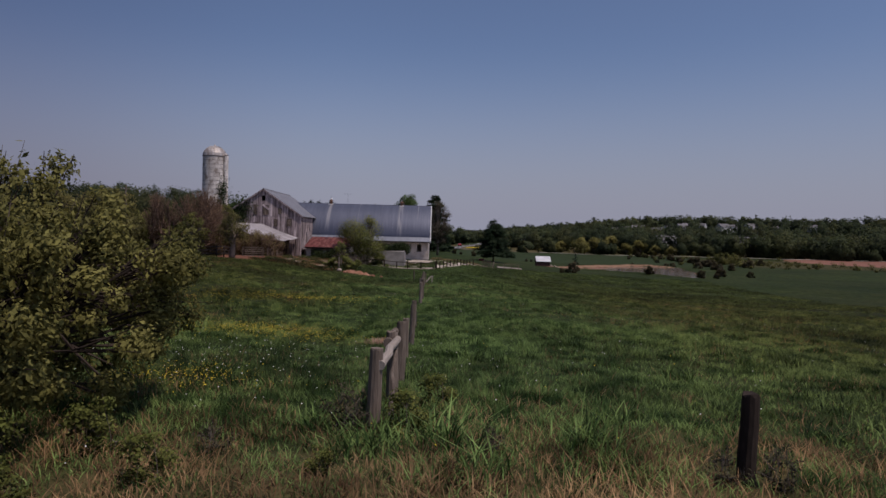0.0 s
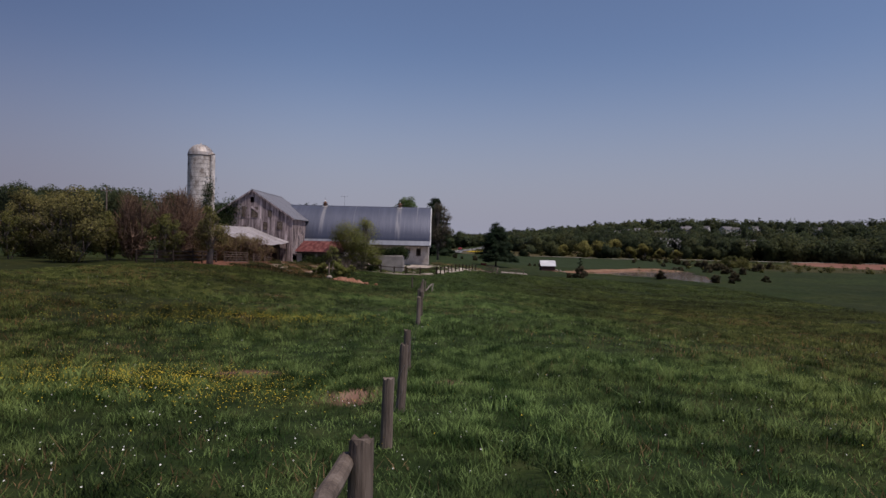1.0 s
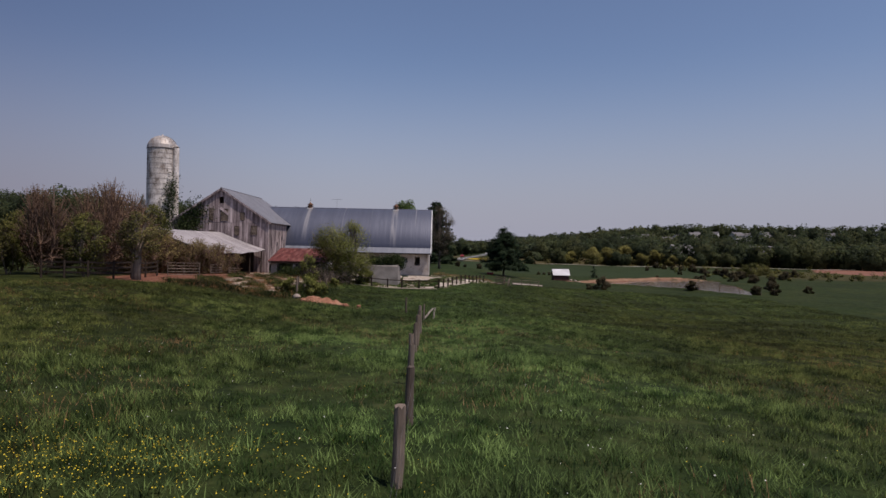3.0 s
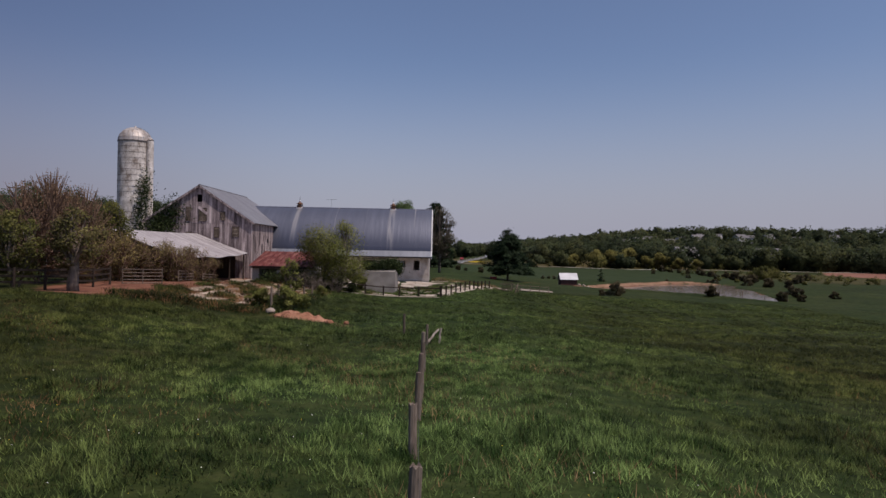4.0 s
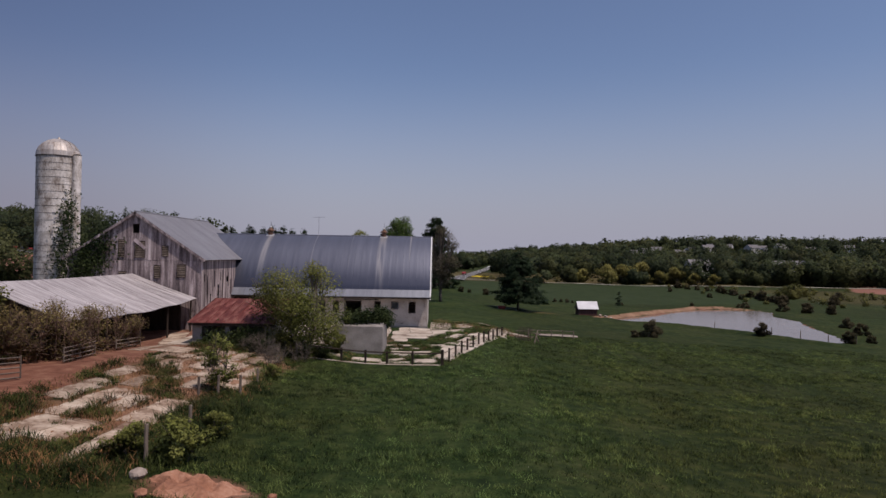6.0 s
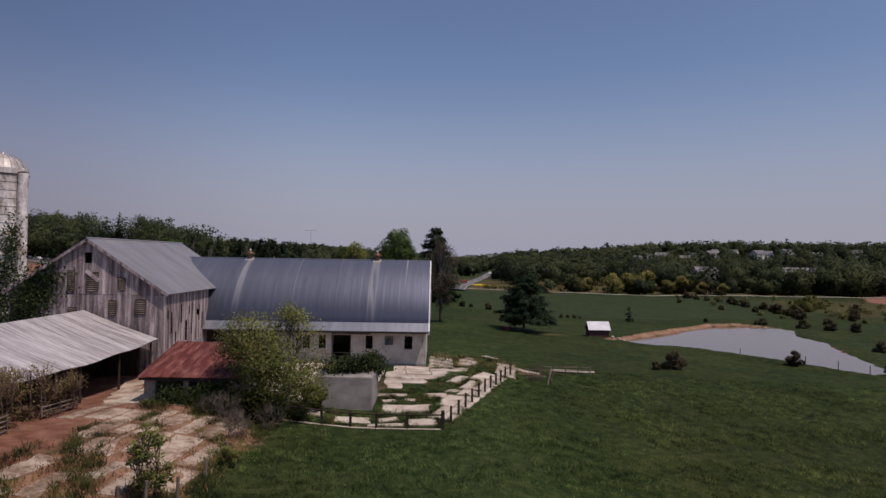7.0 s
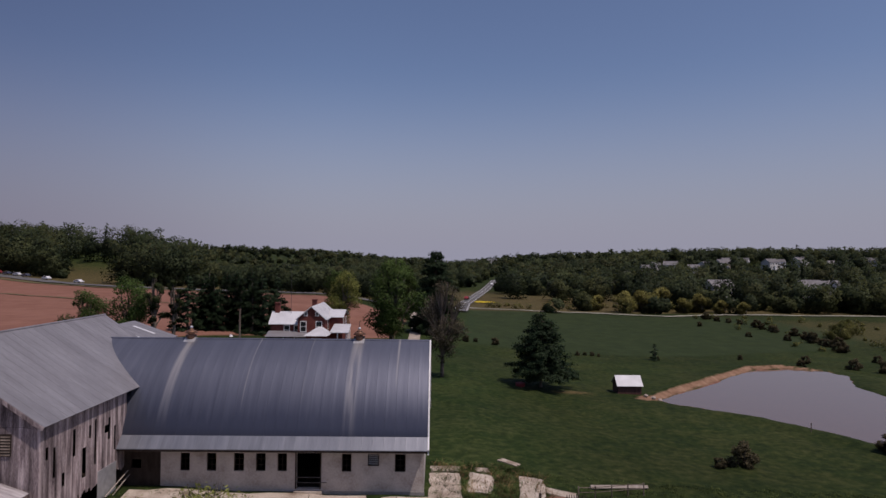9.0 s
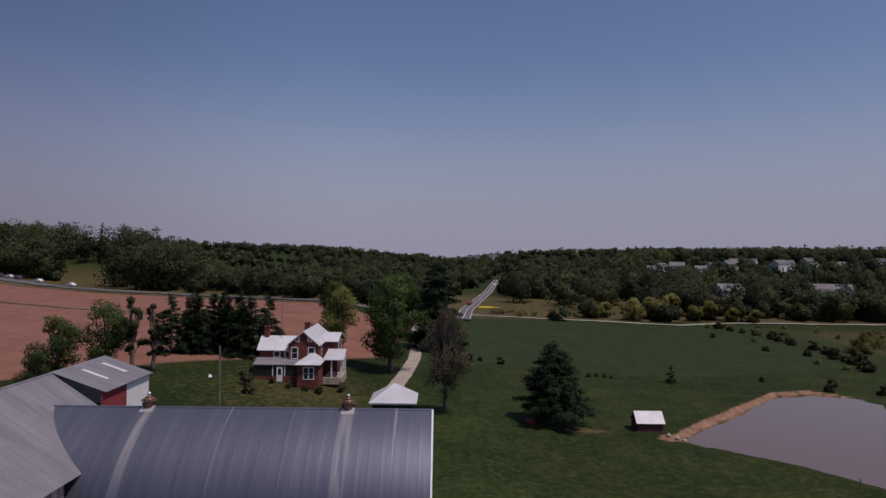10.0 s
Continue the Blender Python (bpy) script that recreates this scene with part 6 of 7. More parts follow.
def conifer(name, h, r, leaves, size, mat, seed, label, category, low=0.08, power=0.9, droop=0.22, boughs=9):
    """A needled tree at the origin: whorls of boughs that shorten towards the top."""
    rng = np.random.default_rng(seed)
    t = thing(name, (0, 0, 0), label, category)
    bm = bmesh.new()
    stick(bm, (0, 0, -0.3), (0, 0, h * 0.97), h * 0.024, h * 0.004, 8, h * 0.006, 5, seed)
    part("trunk", bm, M["bark"], t, smooth=True)
    nb = int(h * boughs)
    f = low + (1 - low) * rng.uniform(0, 1, nb) ** 1.15
    ang = rng.uniform(0, 2 * math.pi, nb)
    ln = r * (1 - (f - low) / (1 - low)) ** power * rng.uniform(0.5, 1.18, nb) + 0.12
    bm = bmesh.new()
    for k in range(nb):
        dr = Vector((math.cos(ang[k]), math.sin(ang[k]), 0))
        stick(bm, (0, 0, f[k] * h), dr * ln[k] + Vector((0, 0, f[k] * h - ln[k] * droop * (1 - f[k]))), 0.035, 0.008, 4)
    part("branchwork", bm, M["bark"], t)
    w = ln ** 1.4
    pick = rng.choice(nb, size=leaves, p=w / w.sum())
    s = rng.uniform(0.25, 1.05, leaves) ** 0.7
    d = np.stack([np.cos(ang[pick]), np.sin(ang[pick]), np.zeros(leaves)], 1)
    c = d * (ln[pick] * s)[:, None]
    c[:, 2] = f[pick] * h - ln[pick] * s * droop * (1 - f[pick])
    c += rng.normal(size=(leaves, 3)) * np.array([0.22, 0.22, 0.14]) * (0.4 + 0.16 * r)
    nrm = d * 0.35 + np.array([0, 0, 0.7]) + rng.normal(size=(leaves, 3)) * 0.5
    nrm /= np.linalg.norm(nrm, axis=1, keepdims=True)
    bulge = d * 0.75 + np.array([0, 0, 0.45])
    part_mesh("crown", leaf_mesh("crown", leaf_quads(rng, c, nrm, size, 2.4), bulge), M[mat], t)
    return t


def place(t, x, y, turn=0.0, s=1.0, z=None, sx=None):
    t.matrix_basis = Matrix.LocRotScale((x, y, gz(x, y) if z is None else z), Euler((0, 0, turn)), (sx or s, sx or s, s))
    return t


def again(t, x, y, turn=0.0, s=1.0, z=None, label=""):
    o = copy_thing(t, Matrix.Identity(4))
    o.matrix_basis = Matrix.LocRotScale((x, y, gz(x, y) if z is None else z), Euler((0, 0, turn)), (s, s, s))
    if label:
        o["label"] = label
    return o


# the big shrub beside the start, with upright shoots
def arching_clumps(seed, count, reach):
    """Clumps of a wild shrub: heaped in the middle, arching outwards over hollow flanks."""
    rng = np.random.default_rng(seed)
    out = []
    for k in range(count):
        f, a = rng.uniform(0.05, 1) ** 0.6, rng.uniform(0, 2 * math.pi)
        top = float(np.interp(f, (0, 0.45, 0.7, 1.0), (3.3, 3.1, 2.65, 2.0))) * rng.uniform(0.84, 1.08)
        bottom = float(np.interp(f, (0, 0.35, 0.7, 1.0), (0.15, 0.1, 0.1, 0.9)))
        z = top - (top - bottom) * rng.uniform(0, 1) ** 1.1
        out.append((f * reach * math.cos(a), f * reach * math.sin(a), z, rng.uniform(0.16, 0.34)))
    return out


shrub = broadleaf("wild_shrub", 2.85, 3.0, 95000, 0.046, "leaf_shrub", 21, "large wild shrub with olive green leaves and upright shoots", "shrub", low=0.34, stems=7, trunk=0.016, shell=0.15, twigs=2, limb_mat="dark_wood", clumps=arching_clumps(22, 340, 3.3))
place(shrub, -4.45, 10.7, 0.3, 0.98, None, 0.84)
shoots = bmesh.new()
rng = np.random.default_rng(8)
sc, sn = [], []
for k, (dx, dy, top) in enumerate(((-0.9, -0.3, 4.2), (0.35, -0.2, 3.1), (0.62, 0.1, 3.25), (0.95, -0.1, 3.3), (-1.5, 0.3, 3.5), (-0.5, 0.6, 3.2), (1.5, 0.5, 2.7), (-2.0, -0.4, 3.3), (-2.6, 0.0, 3.6))):
    stick(shoots, (dx * 0.6, dy, 1.4), (dx, dy, top), 0.012, 0.003, 5, 0.06, 4, k)
    for q in range(60):
        f = rng.uniform(0.35, 0.97 if k else 0.6)
        p = Vector((dx * 0.6, dy, 1.4)).lerp(Vector((dx, dy, top)), f)
        sc.append((p.x + rng.normal() * 0.05, p.y + rng.normal() * 0.05, p.z + rng.normal() * 0.03))
part("shoots", shoots, M["bark"], shrub)
sc = np.array(sc)
sn = rng.normal(size=sc.shape)
sn /= np.linalg.norm(sn, axis=1, keepdims=True)
part_mesh("shoot_leaves", arrays(leaf_quads(rng, sc, sn, 0.06), quads_for(len(sc)), "shoot_leaves"), M["leaf_shrub"], shrub)
for ob in shrub.children:
    ob.matrix_parent_inverse = Matrix.Identity(4)

# tree before the yard, shrubs along the barnyard
place(broadleaf("yard_tree", 6.9, 4.2, 22000, 0.10, "leaf_fresh", 31, "multi-stemmed tree with light olive green spring leaves", "tree", low=0.10, lobes=36, stems=4, trunk=0.03, shell=0.15, twigs=4), -9.5, 96.2, 0.5)
weed = broadleaf("weedy_bush", 1.5, 1.1, 2600, 0.085, "leaf_fresh", 33, "tangled green weeds round an old post", "bush", low=0.06, lobes=14, stems=4, trunk=0.02, shell=0.3, twigs=3)
place(weed, -8.0, 69.4)
again(weed, -9.6, 69.0, 3.0, 0.8)
again(weed, -8.1, 73.2, 1.3, 0.7)
again(weed, -7.3, 97.8, 4.6, 1.1, label="green bush beside the bunker wall")
again(weed, -9.0, 85.6, 0.6, 0.6, label="low green bush at the barnyard edge")
place(broadleaf("sapling", 3.0, 1.15, 1900, 0.085, "leaf_fresh", 34, "slender sapling with sparse yellowish green leaves", "sapling", low=0.22, lobes=18, stems=2, trunk=0.014, shell=0.1, twigs=4), -10.5, 80.4, 0.3)
dead = broadleaf("dead_brush", 1.5, 1.3, 260, 0.06, "leaf_brown", 39, "grey heap of dead brushwood at the yard's edge", "brushwood", low=0.05, lobes=22, stems=6, trunk=0.012, shell=0.2, twigs=8)
place(dead, -10.0, 90.2)
for x, y, tn, s in ((-11.6, 93.2, 1.0, 1.2), (-9.0, 92.8, 3.0, 1.1), (-13.0, 94.2, 4.0, 0.9)):
    again(dead, x, y, tn, s)
bramble = broadleaf("bramble", 1.3, 1.4, 2800, 0.075, "leaf_ivy", 58, "dark green bramble heap under the yard tree", "bush", low=0.05, lobes=20, stems=5, trunk=0.012, shell=0.2, twigs=4)
place(bramble, -11.8, 94.3)
for x, y, tn, s in ((-9.4, 94.2, 1.0, 1.0), (-7.8, 95.2, 2.0, 0.75), (-13.4, 95.1, 3.0, 0.8), (-10.6, 95.6, 4.0, 1.2)):
    again(bramble, x, y, tn, s)
again(dead, -10.9, 92.0, 2.0, 0.8)
red = broadleaf("budding_shrub", 7.2, 3.3, 5600, 0.085, "leaf_red", 35, "tall bare-twigged shrub with reddish brown buds", "shrub", low=0.10, lobes=34, stems=7, trunk=0.016, shell=0.1, twigs=12, limb_mat="twig")
place(red, -25.2, 73.6, 0.2)
again(red, -25.6, 78.6, 1.7, 0.95)
again(red, -28.4, 71.5, 2.9, 0.9)
olive = broadleaf("olive_bush", 3.3, 2.3, 3000, 0.09, "leaf_tangle", 36, "wide olive brown tangle of twigs behind the gate", "bush", low=0.10, lobes=26, stems=7, trunk=0.014, shell=0.1, twigs=11, limb_mat="twig")
place(olive, -23.4, 79.6, 0.0, 1.15)
again(olive, -23.9, 76.6, 1.0, 1.05)
again(olive, -23.4, 82.6, 2.6, 0.95)
again(olive, -22.2, 85.4, 4.0, 1.0, label="low twiggy olive bush along the cattle shed")
again(olive, -21.8, 88.2, 2.0, 0.9, label="low twiggy olive bush along the cattle shed")
bare = broadleaf("bare_bush", 2.5, 1.7, 1100, 0.08, "leaf_tangle", 40, "nearly bare twiggy bush along the cattle shed", "bush", low=0.08, lobes=26, stems=7, trunk=0.014, shell=0.1, twigs=10, limb_mat="twig")
place(bare, -21.3, 90.4, 0.0, 1.2)
again(bare, -21.0, 87.0, 1.0, 1.2)
again(bare, -20.9, 84.6, 5.0, 1.15)
again(bare, -21.1, 93.2, 2.0, 0.95)
again(bare, -22.4, 83.8, 3.0, 1.15)
green = broadleaf("hedge_tree", 6.6, 2.4, 6000, 0.13, "leaf_olive", 37, "narrow olive green tree in the hedge beside the cattle shed", "tree", low=0.12, lobes=24, stems=3, trunk=0.03, shell=0.3, twigs=3)
place(green, -24.2, 69.6, 0.0, 0.7)
again(green, -25.2, 83.2, 1.4, 0.95)
hedge = broadleaf("hedgerow_tree", 6.5, 3.8, 9000, 0.14, "leaf_hedge", 38, "spreading hedgerow tree with brownish green leaves", "tree", low=0.08, lobes=26, stems=4, trunk=0.03, shell=0.3, twigs=2)
place(hedge, -31.0, 66.0)
for x, y, tn, s in ((-37, 74, 1.0, 1.0), (-44, 80, 2.0, 1.1), (-35, 84, 3.0, 0.8), (-50, 90, 4.0, 1.15), (-42, 66, 5.0, 0.85), (-58, 84, 0.5, 1.2), (-66, 92, 2.5, 1.2)):
    again(hedge, x, y, tn, s)
for x, y, tn, s in ((-33, 76, 1.0, 0.75), (-30, 70, 2.0, 0.6), (-40, 71, 0.3, 0.7)):
    again(green, x, y, tn, s)

old = broadleaf("old_tree", 4.6, 1.7, 3000, 0.10, "leaf_hedge", 57, "stout pale trunk with a small brownish green crown", "tree", low=0.38, lobes=18, stems=1, trunk=0.075, shell=0.3, limb_mat="post", twigs=3)
place(old, -19.3, 67.0)


# rank weeds by the first posts
fw = broadleaf("field_weed", 0.55, 0.40, 1500, 0.028, "leaf_fresh", 55, "leafy green weed at the fence post's foot", "weed", low=0.04, lobes=12, stems=4, trunk=0.012, shell=0.2, twigs=2)
place(fw, 0.92, 10.5)
for x, y, tn, s in ((-1.15, 8.6, 1.0, 0.8), (-2.0, 9.4, 2.0, 1.0), (-1.9, 7.9, 3.0, 0.75), (0.25, 9.0, 4.0, 0.5), (-2.6, 8.6, 5.0, 1.1), (1.3, 11.8, 0.5, 0.9)):
    again(fw, x, y, tn, s, label="leafy green weed among dry grass")
db = broadleaf("dead_weed", 0.6, 0.4, 300, 0.035, "leaf_brown", 56, "dead brown weed stalks beside the fence post", "weed", low=0.04, lobes=14, stems=6, trunk=0.012, shell=0.1, twigs=6)
place(db, 0.25, 10.75)
for x, y, tn, s in ((1.8, 9.6, 1.0, 0.6), (-2.9, 8.3, 2.0, 1.1), (4.45, 8.95, 3.0, 0.7), (4.0, 9.0, 4.0, 0.6), (-0.9, 9.6, 5.0, 0.6)):
    again(db, x, y, tn, s, label="dead brown weed stalks in dry grass")

# conifers
place(conifer("pasture_pine", 10.4, 4.8, 30000, 0.17, "needle", 41, "broad dark evergreen standing alone in the pasture", "tree", low=0.15, power=0.6, droop=0.12, boughs=22), 15.4, 161.2)
spruce = conifer("spruce", 19.2, 5.9, 42000, 0.26, "needle", 42, "tall dark spruce behind the stable", "tree", low=0.05, power=0.5, boughs=15)
place(spruce, 0.3, 219.0)
dark = conifer("yard_spruce", 12.0, 3.7, 10000, 0.22, "needle", 43, "dense dark evergreen near the farmhouse", "tree", low=0.03, power=0.75)
place(dark, -30.6, 184.5, 0, 0.84)
for x, y, tn, s in ((-32.9, 186.0, 1, 0.88), (-35.2, 184.5, 2, 0.86), (-37.4, 186.0, 3, 0.82), (-39.8, 184.0, 4, 0.84), (-28.6, 187.5, 5, 0.88), (-42.6, 181.5, 6, 0.80), (-41.6, 186.5, 0.4, 0.74), (-38.6, 183.0, 1.4, 0.78), (-34.0, 183.4, 2.4, 0.80), (-31.8, 182.8, 3.4, 0.76)):
    again(dark, x, y, tn, s)
young = conifer("young_cedar", 3.2, 1.1, 2200, 0.10, "needle", 44, "small young cedar at the field edge", "tree", low=0.03, power=0.9)
place(young, 43.6, 196.0)
# house trees
maple = broadleaf("maple", 16.5, 6.0, 18000, 0.24, "leaf_maple", 45, "large leafy maple beside the driveway", "tree", low=0.24, lobes=34, trunk=0.03, shell=0.35, twigs=2)
place(maple, -7.7, 189.0)
place(broadleaf("lawn_tree", 12.5, 4.4, 9000, 0.21, "leaf_fresh", 46, "light green tree behind the farmhouse", "tree", low=0.2, lobes=26, trunk=0.025, shell=0.35), -18.6, 201)
place(broadleaf("bare_tree", 12.0, 3.3, 6500, 0.13, "leaf_brown", 47, "thin brownish tree just coming into leaf", "tree", low=0.22, lobes=30, trunk=0.022, shell=0.15, twigs=6), 1.4, 161.5, 0.0, 1.12)
again(maple, -8.5, 238, 2.0, 0.95, label="leafy tree behind the driveway")
again(maple, -24.5, 232, 1.0, 0.7, label="leafy tree behind the farmhouse")
rt = broadleaf("round_tree", 8.0, 3.9, 9000, 0.18, "leaf_maple", 48, "round dark green tree beside the tilled field", "tree", low=0.08, lobes=26, trunk=0.03, shell=0.4)
place(rt, -46.3, 168.5, 0, 1.15)
again(rt, -51.0, 165, 1.5, 0.95)
again(rt, -47.5, 155, 2.5, 0.6, label="low round bush behind the shed")
ivy_tree = broadleaf("ivy_tree", 10.5, 1.7, 4200, 0.16, "leaf_ivy", 49, "dead tree trunk wrapped in ivy", "tree", low=0.25, lobes=16, trunk=0.035, shell=0.2, twigs=3)
place(ivy_tree, -41.6, 166.5)
again(ivy_tree, -39.4, 168.0, 1.3, 0.9)
# house shrubs
hs = broadleaf("garden_shrub", 1.3, 1.0, 1200, 0.10, "leaf_brown", 50, "brownish garden shrub before the house", "shrub", low=0.05, lobes=10, stems=3, trunk=0.03, shell=0.3)
place(hs, -26.2, 166.0, 0, 1.5)
for x, y, s in ((-20.4, 167.6, 0.8), (-15.8, 166.6, 0.9), (-13.6, 169.5, 1.0), (-17.8, 166.8, 0.7), (-24.0, 161.5, 1.1), (-22.8, 168.6, 0.7)):
    again(hs, x, y, x, s)
# vines on the bunker, the silo and the barn


def vine(name, pts, normals, leaves, size, spread, seed, label):
    rng = np.random.default_rng(seed)
    t = thing(name, pts[0], label, "vine")
    bm = bmesh.new()
    for a, b in zip(pts, pts[1:]):
        stick(bm, a, b, 0.05, 0.03, 6, 0.04, 3, seed)
    part("stem", bm, M["bark"], t)
    p = np.array(pts)
    s = rng.uniform(0, len(pts) - 1.001, leaves)
    i = s.astype(int)
    c = p[i] + (p[i + 1] - p[i]) * (s - i)[:, None] + rng.normal(size=(leaves, 3)) * np.array(spread)
    nrm = np.array(normals) + rng.normal(size=(leaves, 3)) * 0.6
    nrm /= np.linalg.norm(nrm, axis=1, keepdims=True)
    part_mesh("leaves", arrays(leaf_quads(rng, c, nrm, size), quads_for(leaves), "leaves"), M["leaf_ivy"], t)


vine("bunker_vine", [(-7.0, 100.4, 1.9), (-5.2, 100.6, 2.15), (-4.0, 101.0, 2.3), (-3.8, 102.6, 2.1), (-3.7, 103.2, 1.3)], (0, -0.3, 1), 7500, 0.12, (0.34, 0.5, 0.30), 5, "dark green vines heaped on the feed bunker")
vine("silo_ivy", [(-34.4, 106.9, 0.5), (-34.4, 106.9, 6.0), (-34.2, 107.1, 9.0), (-33.9, 107.4, 12.0)], (0.5, -1, 0.2), 1500, 0.15, (0.5, 0.35, 0.8), 6, "ivy climbing the side of the silo")
vine("barn_ivy", [(-32.6, 105.3, 0.5), (-31.8, 105.4, 4.0), (-31.4, 105.4, 6.2), (-29.8, 105.5, 8.2)], (0, -1, 0.2), 3600, 0.16, (0.85, 0.12, 0.8), 7, "dark ivy covering the barn's corner")

vine("shed_creeper", [(-17.0, 95.8, 0.1), (-16.0, 95.75, 0.9), (-14.8, 95.75, 0.4), (-13.6, 95.8, 1.3), (-12.2, 95.8, 0.8)], (0, -1, 0.3), 3200, 0.11, (0.35, 0.18, 0.35), 9, "dark creeper over the front of the rusty shed")

# bushes by the pond and along the field edge
pb = broadleaf("pond_bush", 1.7, 1.3, 2600, 0.12, "leaf_scrub", 51, "round brownish scrub bush in the pasture", "bush", low=0.03, lobes=14, stems=4, trunk=0.025, shell=0.3, twigs=2)
place(pb, 28.3, 128.6, 0, 1.25)
rng = np.random.default_rng(77)
for x, y, s in ((26.0, 128.0, 0.55), (45.3, 133.6, 1.0), (54.0, 128.6, 0.9), (57.5, 129.6, 0.6), (6.9, 206.5, 0.8), (9.0, 207.5, 0.5), (13.0, 206.0, 0.9), (29.0, 199.0, 0.5), (30.6, 199.3, 0.4), (32.0, 199.1, 0.5), (33.2, 198.6, 0.35),
                (44.6, 196.9, 0.4), (62.0, 199.0, 0.6), (69.5, 190.5, 0.8), (73.0, 195.0, 0.9), (78.0, 188.0, 1.2), (81.0, 184.0, 1.3), (84.5, 181.0, 1.1), (88.0, 196.0, 0.9),
                (94.0, 228.0, 1.6), (98.0, 224.0, 1.2), (90.0, 232.0, 0.9), (84.0, 240.0, 0.8), (106.0, 214.0, 1.5), (101.0, 207.0, 1.0), (80.0, 262.0, 0.8), (121.0, 236.0, 1.4), (62.5, 139.0, 1.0), (67.5, 150.0, 1.0), (70.0, 141.0, 0.8)):
    again(pb, x, y, rng.uniform(0, 6), s, label="small scrubby bush along the field edge" if s < 0.7 else "")
yb = broadleaf("willow_bush", 4.2, 3.0, 4200, 0.2, "leaf_olive", 52, "large yellowish bush near the pond", "bush", low=0.03, lobes=20, stems=5, trunk=0.025, shell=0.35, twigs=2)
place(yb, 106.0, 236.0)
rng = np.random.default_rng(78)
for k in range(16):
    f = k / 15
    again(pb, 90.5 + 6 * math.sin(f * 3.1) + rng.uniform(-1.5, 1.5), 280 - 70 * f + rng.uniform(-2, 2), rng.uniform(0, 6), rng.uniform(0.7, 1.5), label="brownish scrub bush along the field's edge")
for x, y, s in ((112, 243, 1.0), (101, 231, 0.7), (118, 250, 0.9)):
    again(yb, x, y, x, s)
ybl = broadleaf("flowering_tree", 7.5, 4.8, 3800, 0.42, "leaf_yellow", 53, "bushy tree with pale yellow blossom", "tree", low=0.04, lobes=26, stems=3, trunk=0.025, shell=0.45)
place(ybl, 69.0, 302.0)
for x, y, s in ((77, 306, 1.0), (61, 309, 0.75), (86, 312, 1.15), (97, 303, 0.9), (104, 300, 0.65), (110, 296, 0.6), (90, 300, 0.7)):
    again(ybl, x, y, x, s)
for x, y in ((42.0, 141.0), (46.5, 133.5), (49.0, 131.0), (51.4, 128.9), (54.6, 128.2), (57.6, 129.8)):
    fence_post(x, y, 1.0, 0.05, (0, 0), "posts along the pond", "thin grey fence post beside the pond")

# ---- woods and the far hill ----


def wood(name, spots, leaves, size, mat, seed, label):
    """Many far trees in one mesh: each a cluster of leafy clumps over a short trunk."""
    rng = np.random.default_rng(seed)
    vs, bs, tones = [], [], []
    for x, y, h, r, tall in spots:
        lb = [(rng.normal() * r * 0.42, rng.normal() * r * 0.42, h * f, r * rng.uniform(0.42, 0.62) * (1.15 - 0.55 * f)) for f in np.linspace(0.12, 0.84, 9)]
        if tall:
            lb = [(0.0 + rng.normal() * r * 0.1, rng.normal() * r * 0.1, h * (0.1 + 0.85 * k / 11), r * (1.05 - 0.85 * k / 11) * 0.6) for k in range(11)]
        c, nrm, bulge = crown_points(rng, lb, leaves, 0.5)
        crown = (c - np.array([0, 0, h * 0.42])) / np.array([r, r, h * 0.5])
        bulge = 0.4 * bulge + 0.9 * crown / (np.linalg.norm(crown, axis=1, keepdims=True) + 1e-6)
        bs.append(bulge)
        tones.append(np.full(leaves * 3, rng.uniform(0, 1) ** 1.3 if not tall else 0.1))
        z = gz(x, y)
        vs.append(leaf_quads(rng, c, nrm, size * (0.9 + 0.07 * r), 1.5) + np.array([x, y, z]))
    v = np.concatenate(vs).reshape(-1, 4, 3)[:, (1, 2, 3)].reshape(-1, 3)
    me = arrays(v, np.arange(len(v)).reshape(-1, 3), name)
    me.attributes.new("bulge", 'FLOAT_VECTOR', 'POINT').data.foreach_set("vector", np.repeat(np.concatenate(bs), 3, axis=0).astype(np.float32).ravel())
    me.attributes.new("tone", 'FLOAT', 'POINT').data.foreach_set("value", np.concatenate(tones).astype(np.float32))
    return tagged(part_mesh(name, me, M[mat]), label, "woods", kind="stuff")


def scatter(rng, n, x0, x1, y0, y1, h0, h1, keep=lambda x, y: True, r=0.34, pines=0.0):
    out = []
    while len(out) < n:
        x, y = rng.uniform(x0, x1), rng.uniform(y0, y1)
        if keep(x, y):
            h = rng.uniform(h0, h1)
            p = rng.uniform() < pines
            out.append((x, y, h * (1.12 if p else 1), h * r * rng.uniform(0.8, 1.2) * (0.55 if p else 1), p))
    return out


def road_x(y):
    return float(np.interp(y, (285, 322, 440, 580, 850), (8.5, 11.5, 29, 51, 88)))


rng = np.random.default_rng(61)
HILL = [(122, 470, 5), (149, 500, 20), (167, 480, -10), (198, 500, 0), (217, 480, 12), (178, 492, 30), (207, 497, -20), (188, 484, 8), (229, 492, -5), (238, 480, 15), (158, 496, -12), (262, 486, 4), (280, 495, 20), (140, 488, 0), (300, 505, -15), (250, 505, 10)]
CLEAR = [(x, y, 30, 3.5) for x, y, tn in HILL] + [(134, 370, 56, 6.0), (184, 374, 52, 6.0)]


def clear(x, y):
    """No trees stand on a house or in the gap before it."""
    for hx, hy, depth, half in CLEAR:
        if hy - depth < y < hy + 7 and abs(x - hx - (y - hy) * (hx - 1) / (hy - 60)) < half:
            return False
    return True


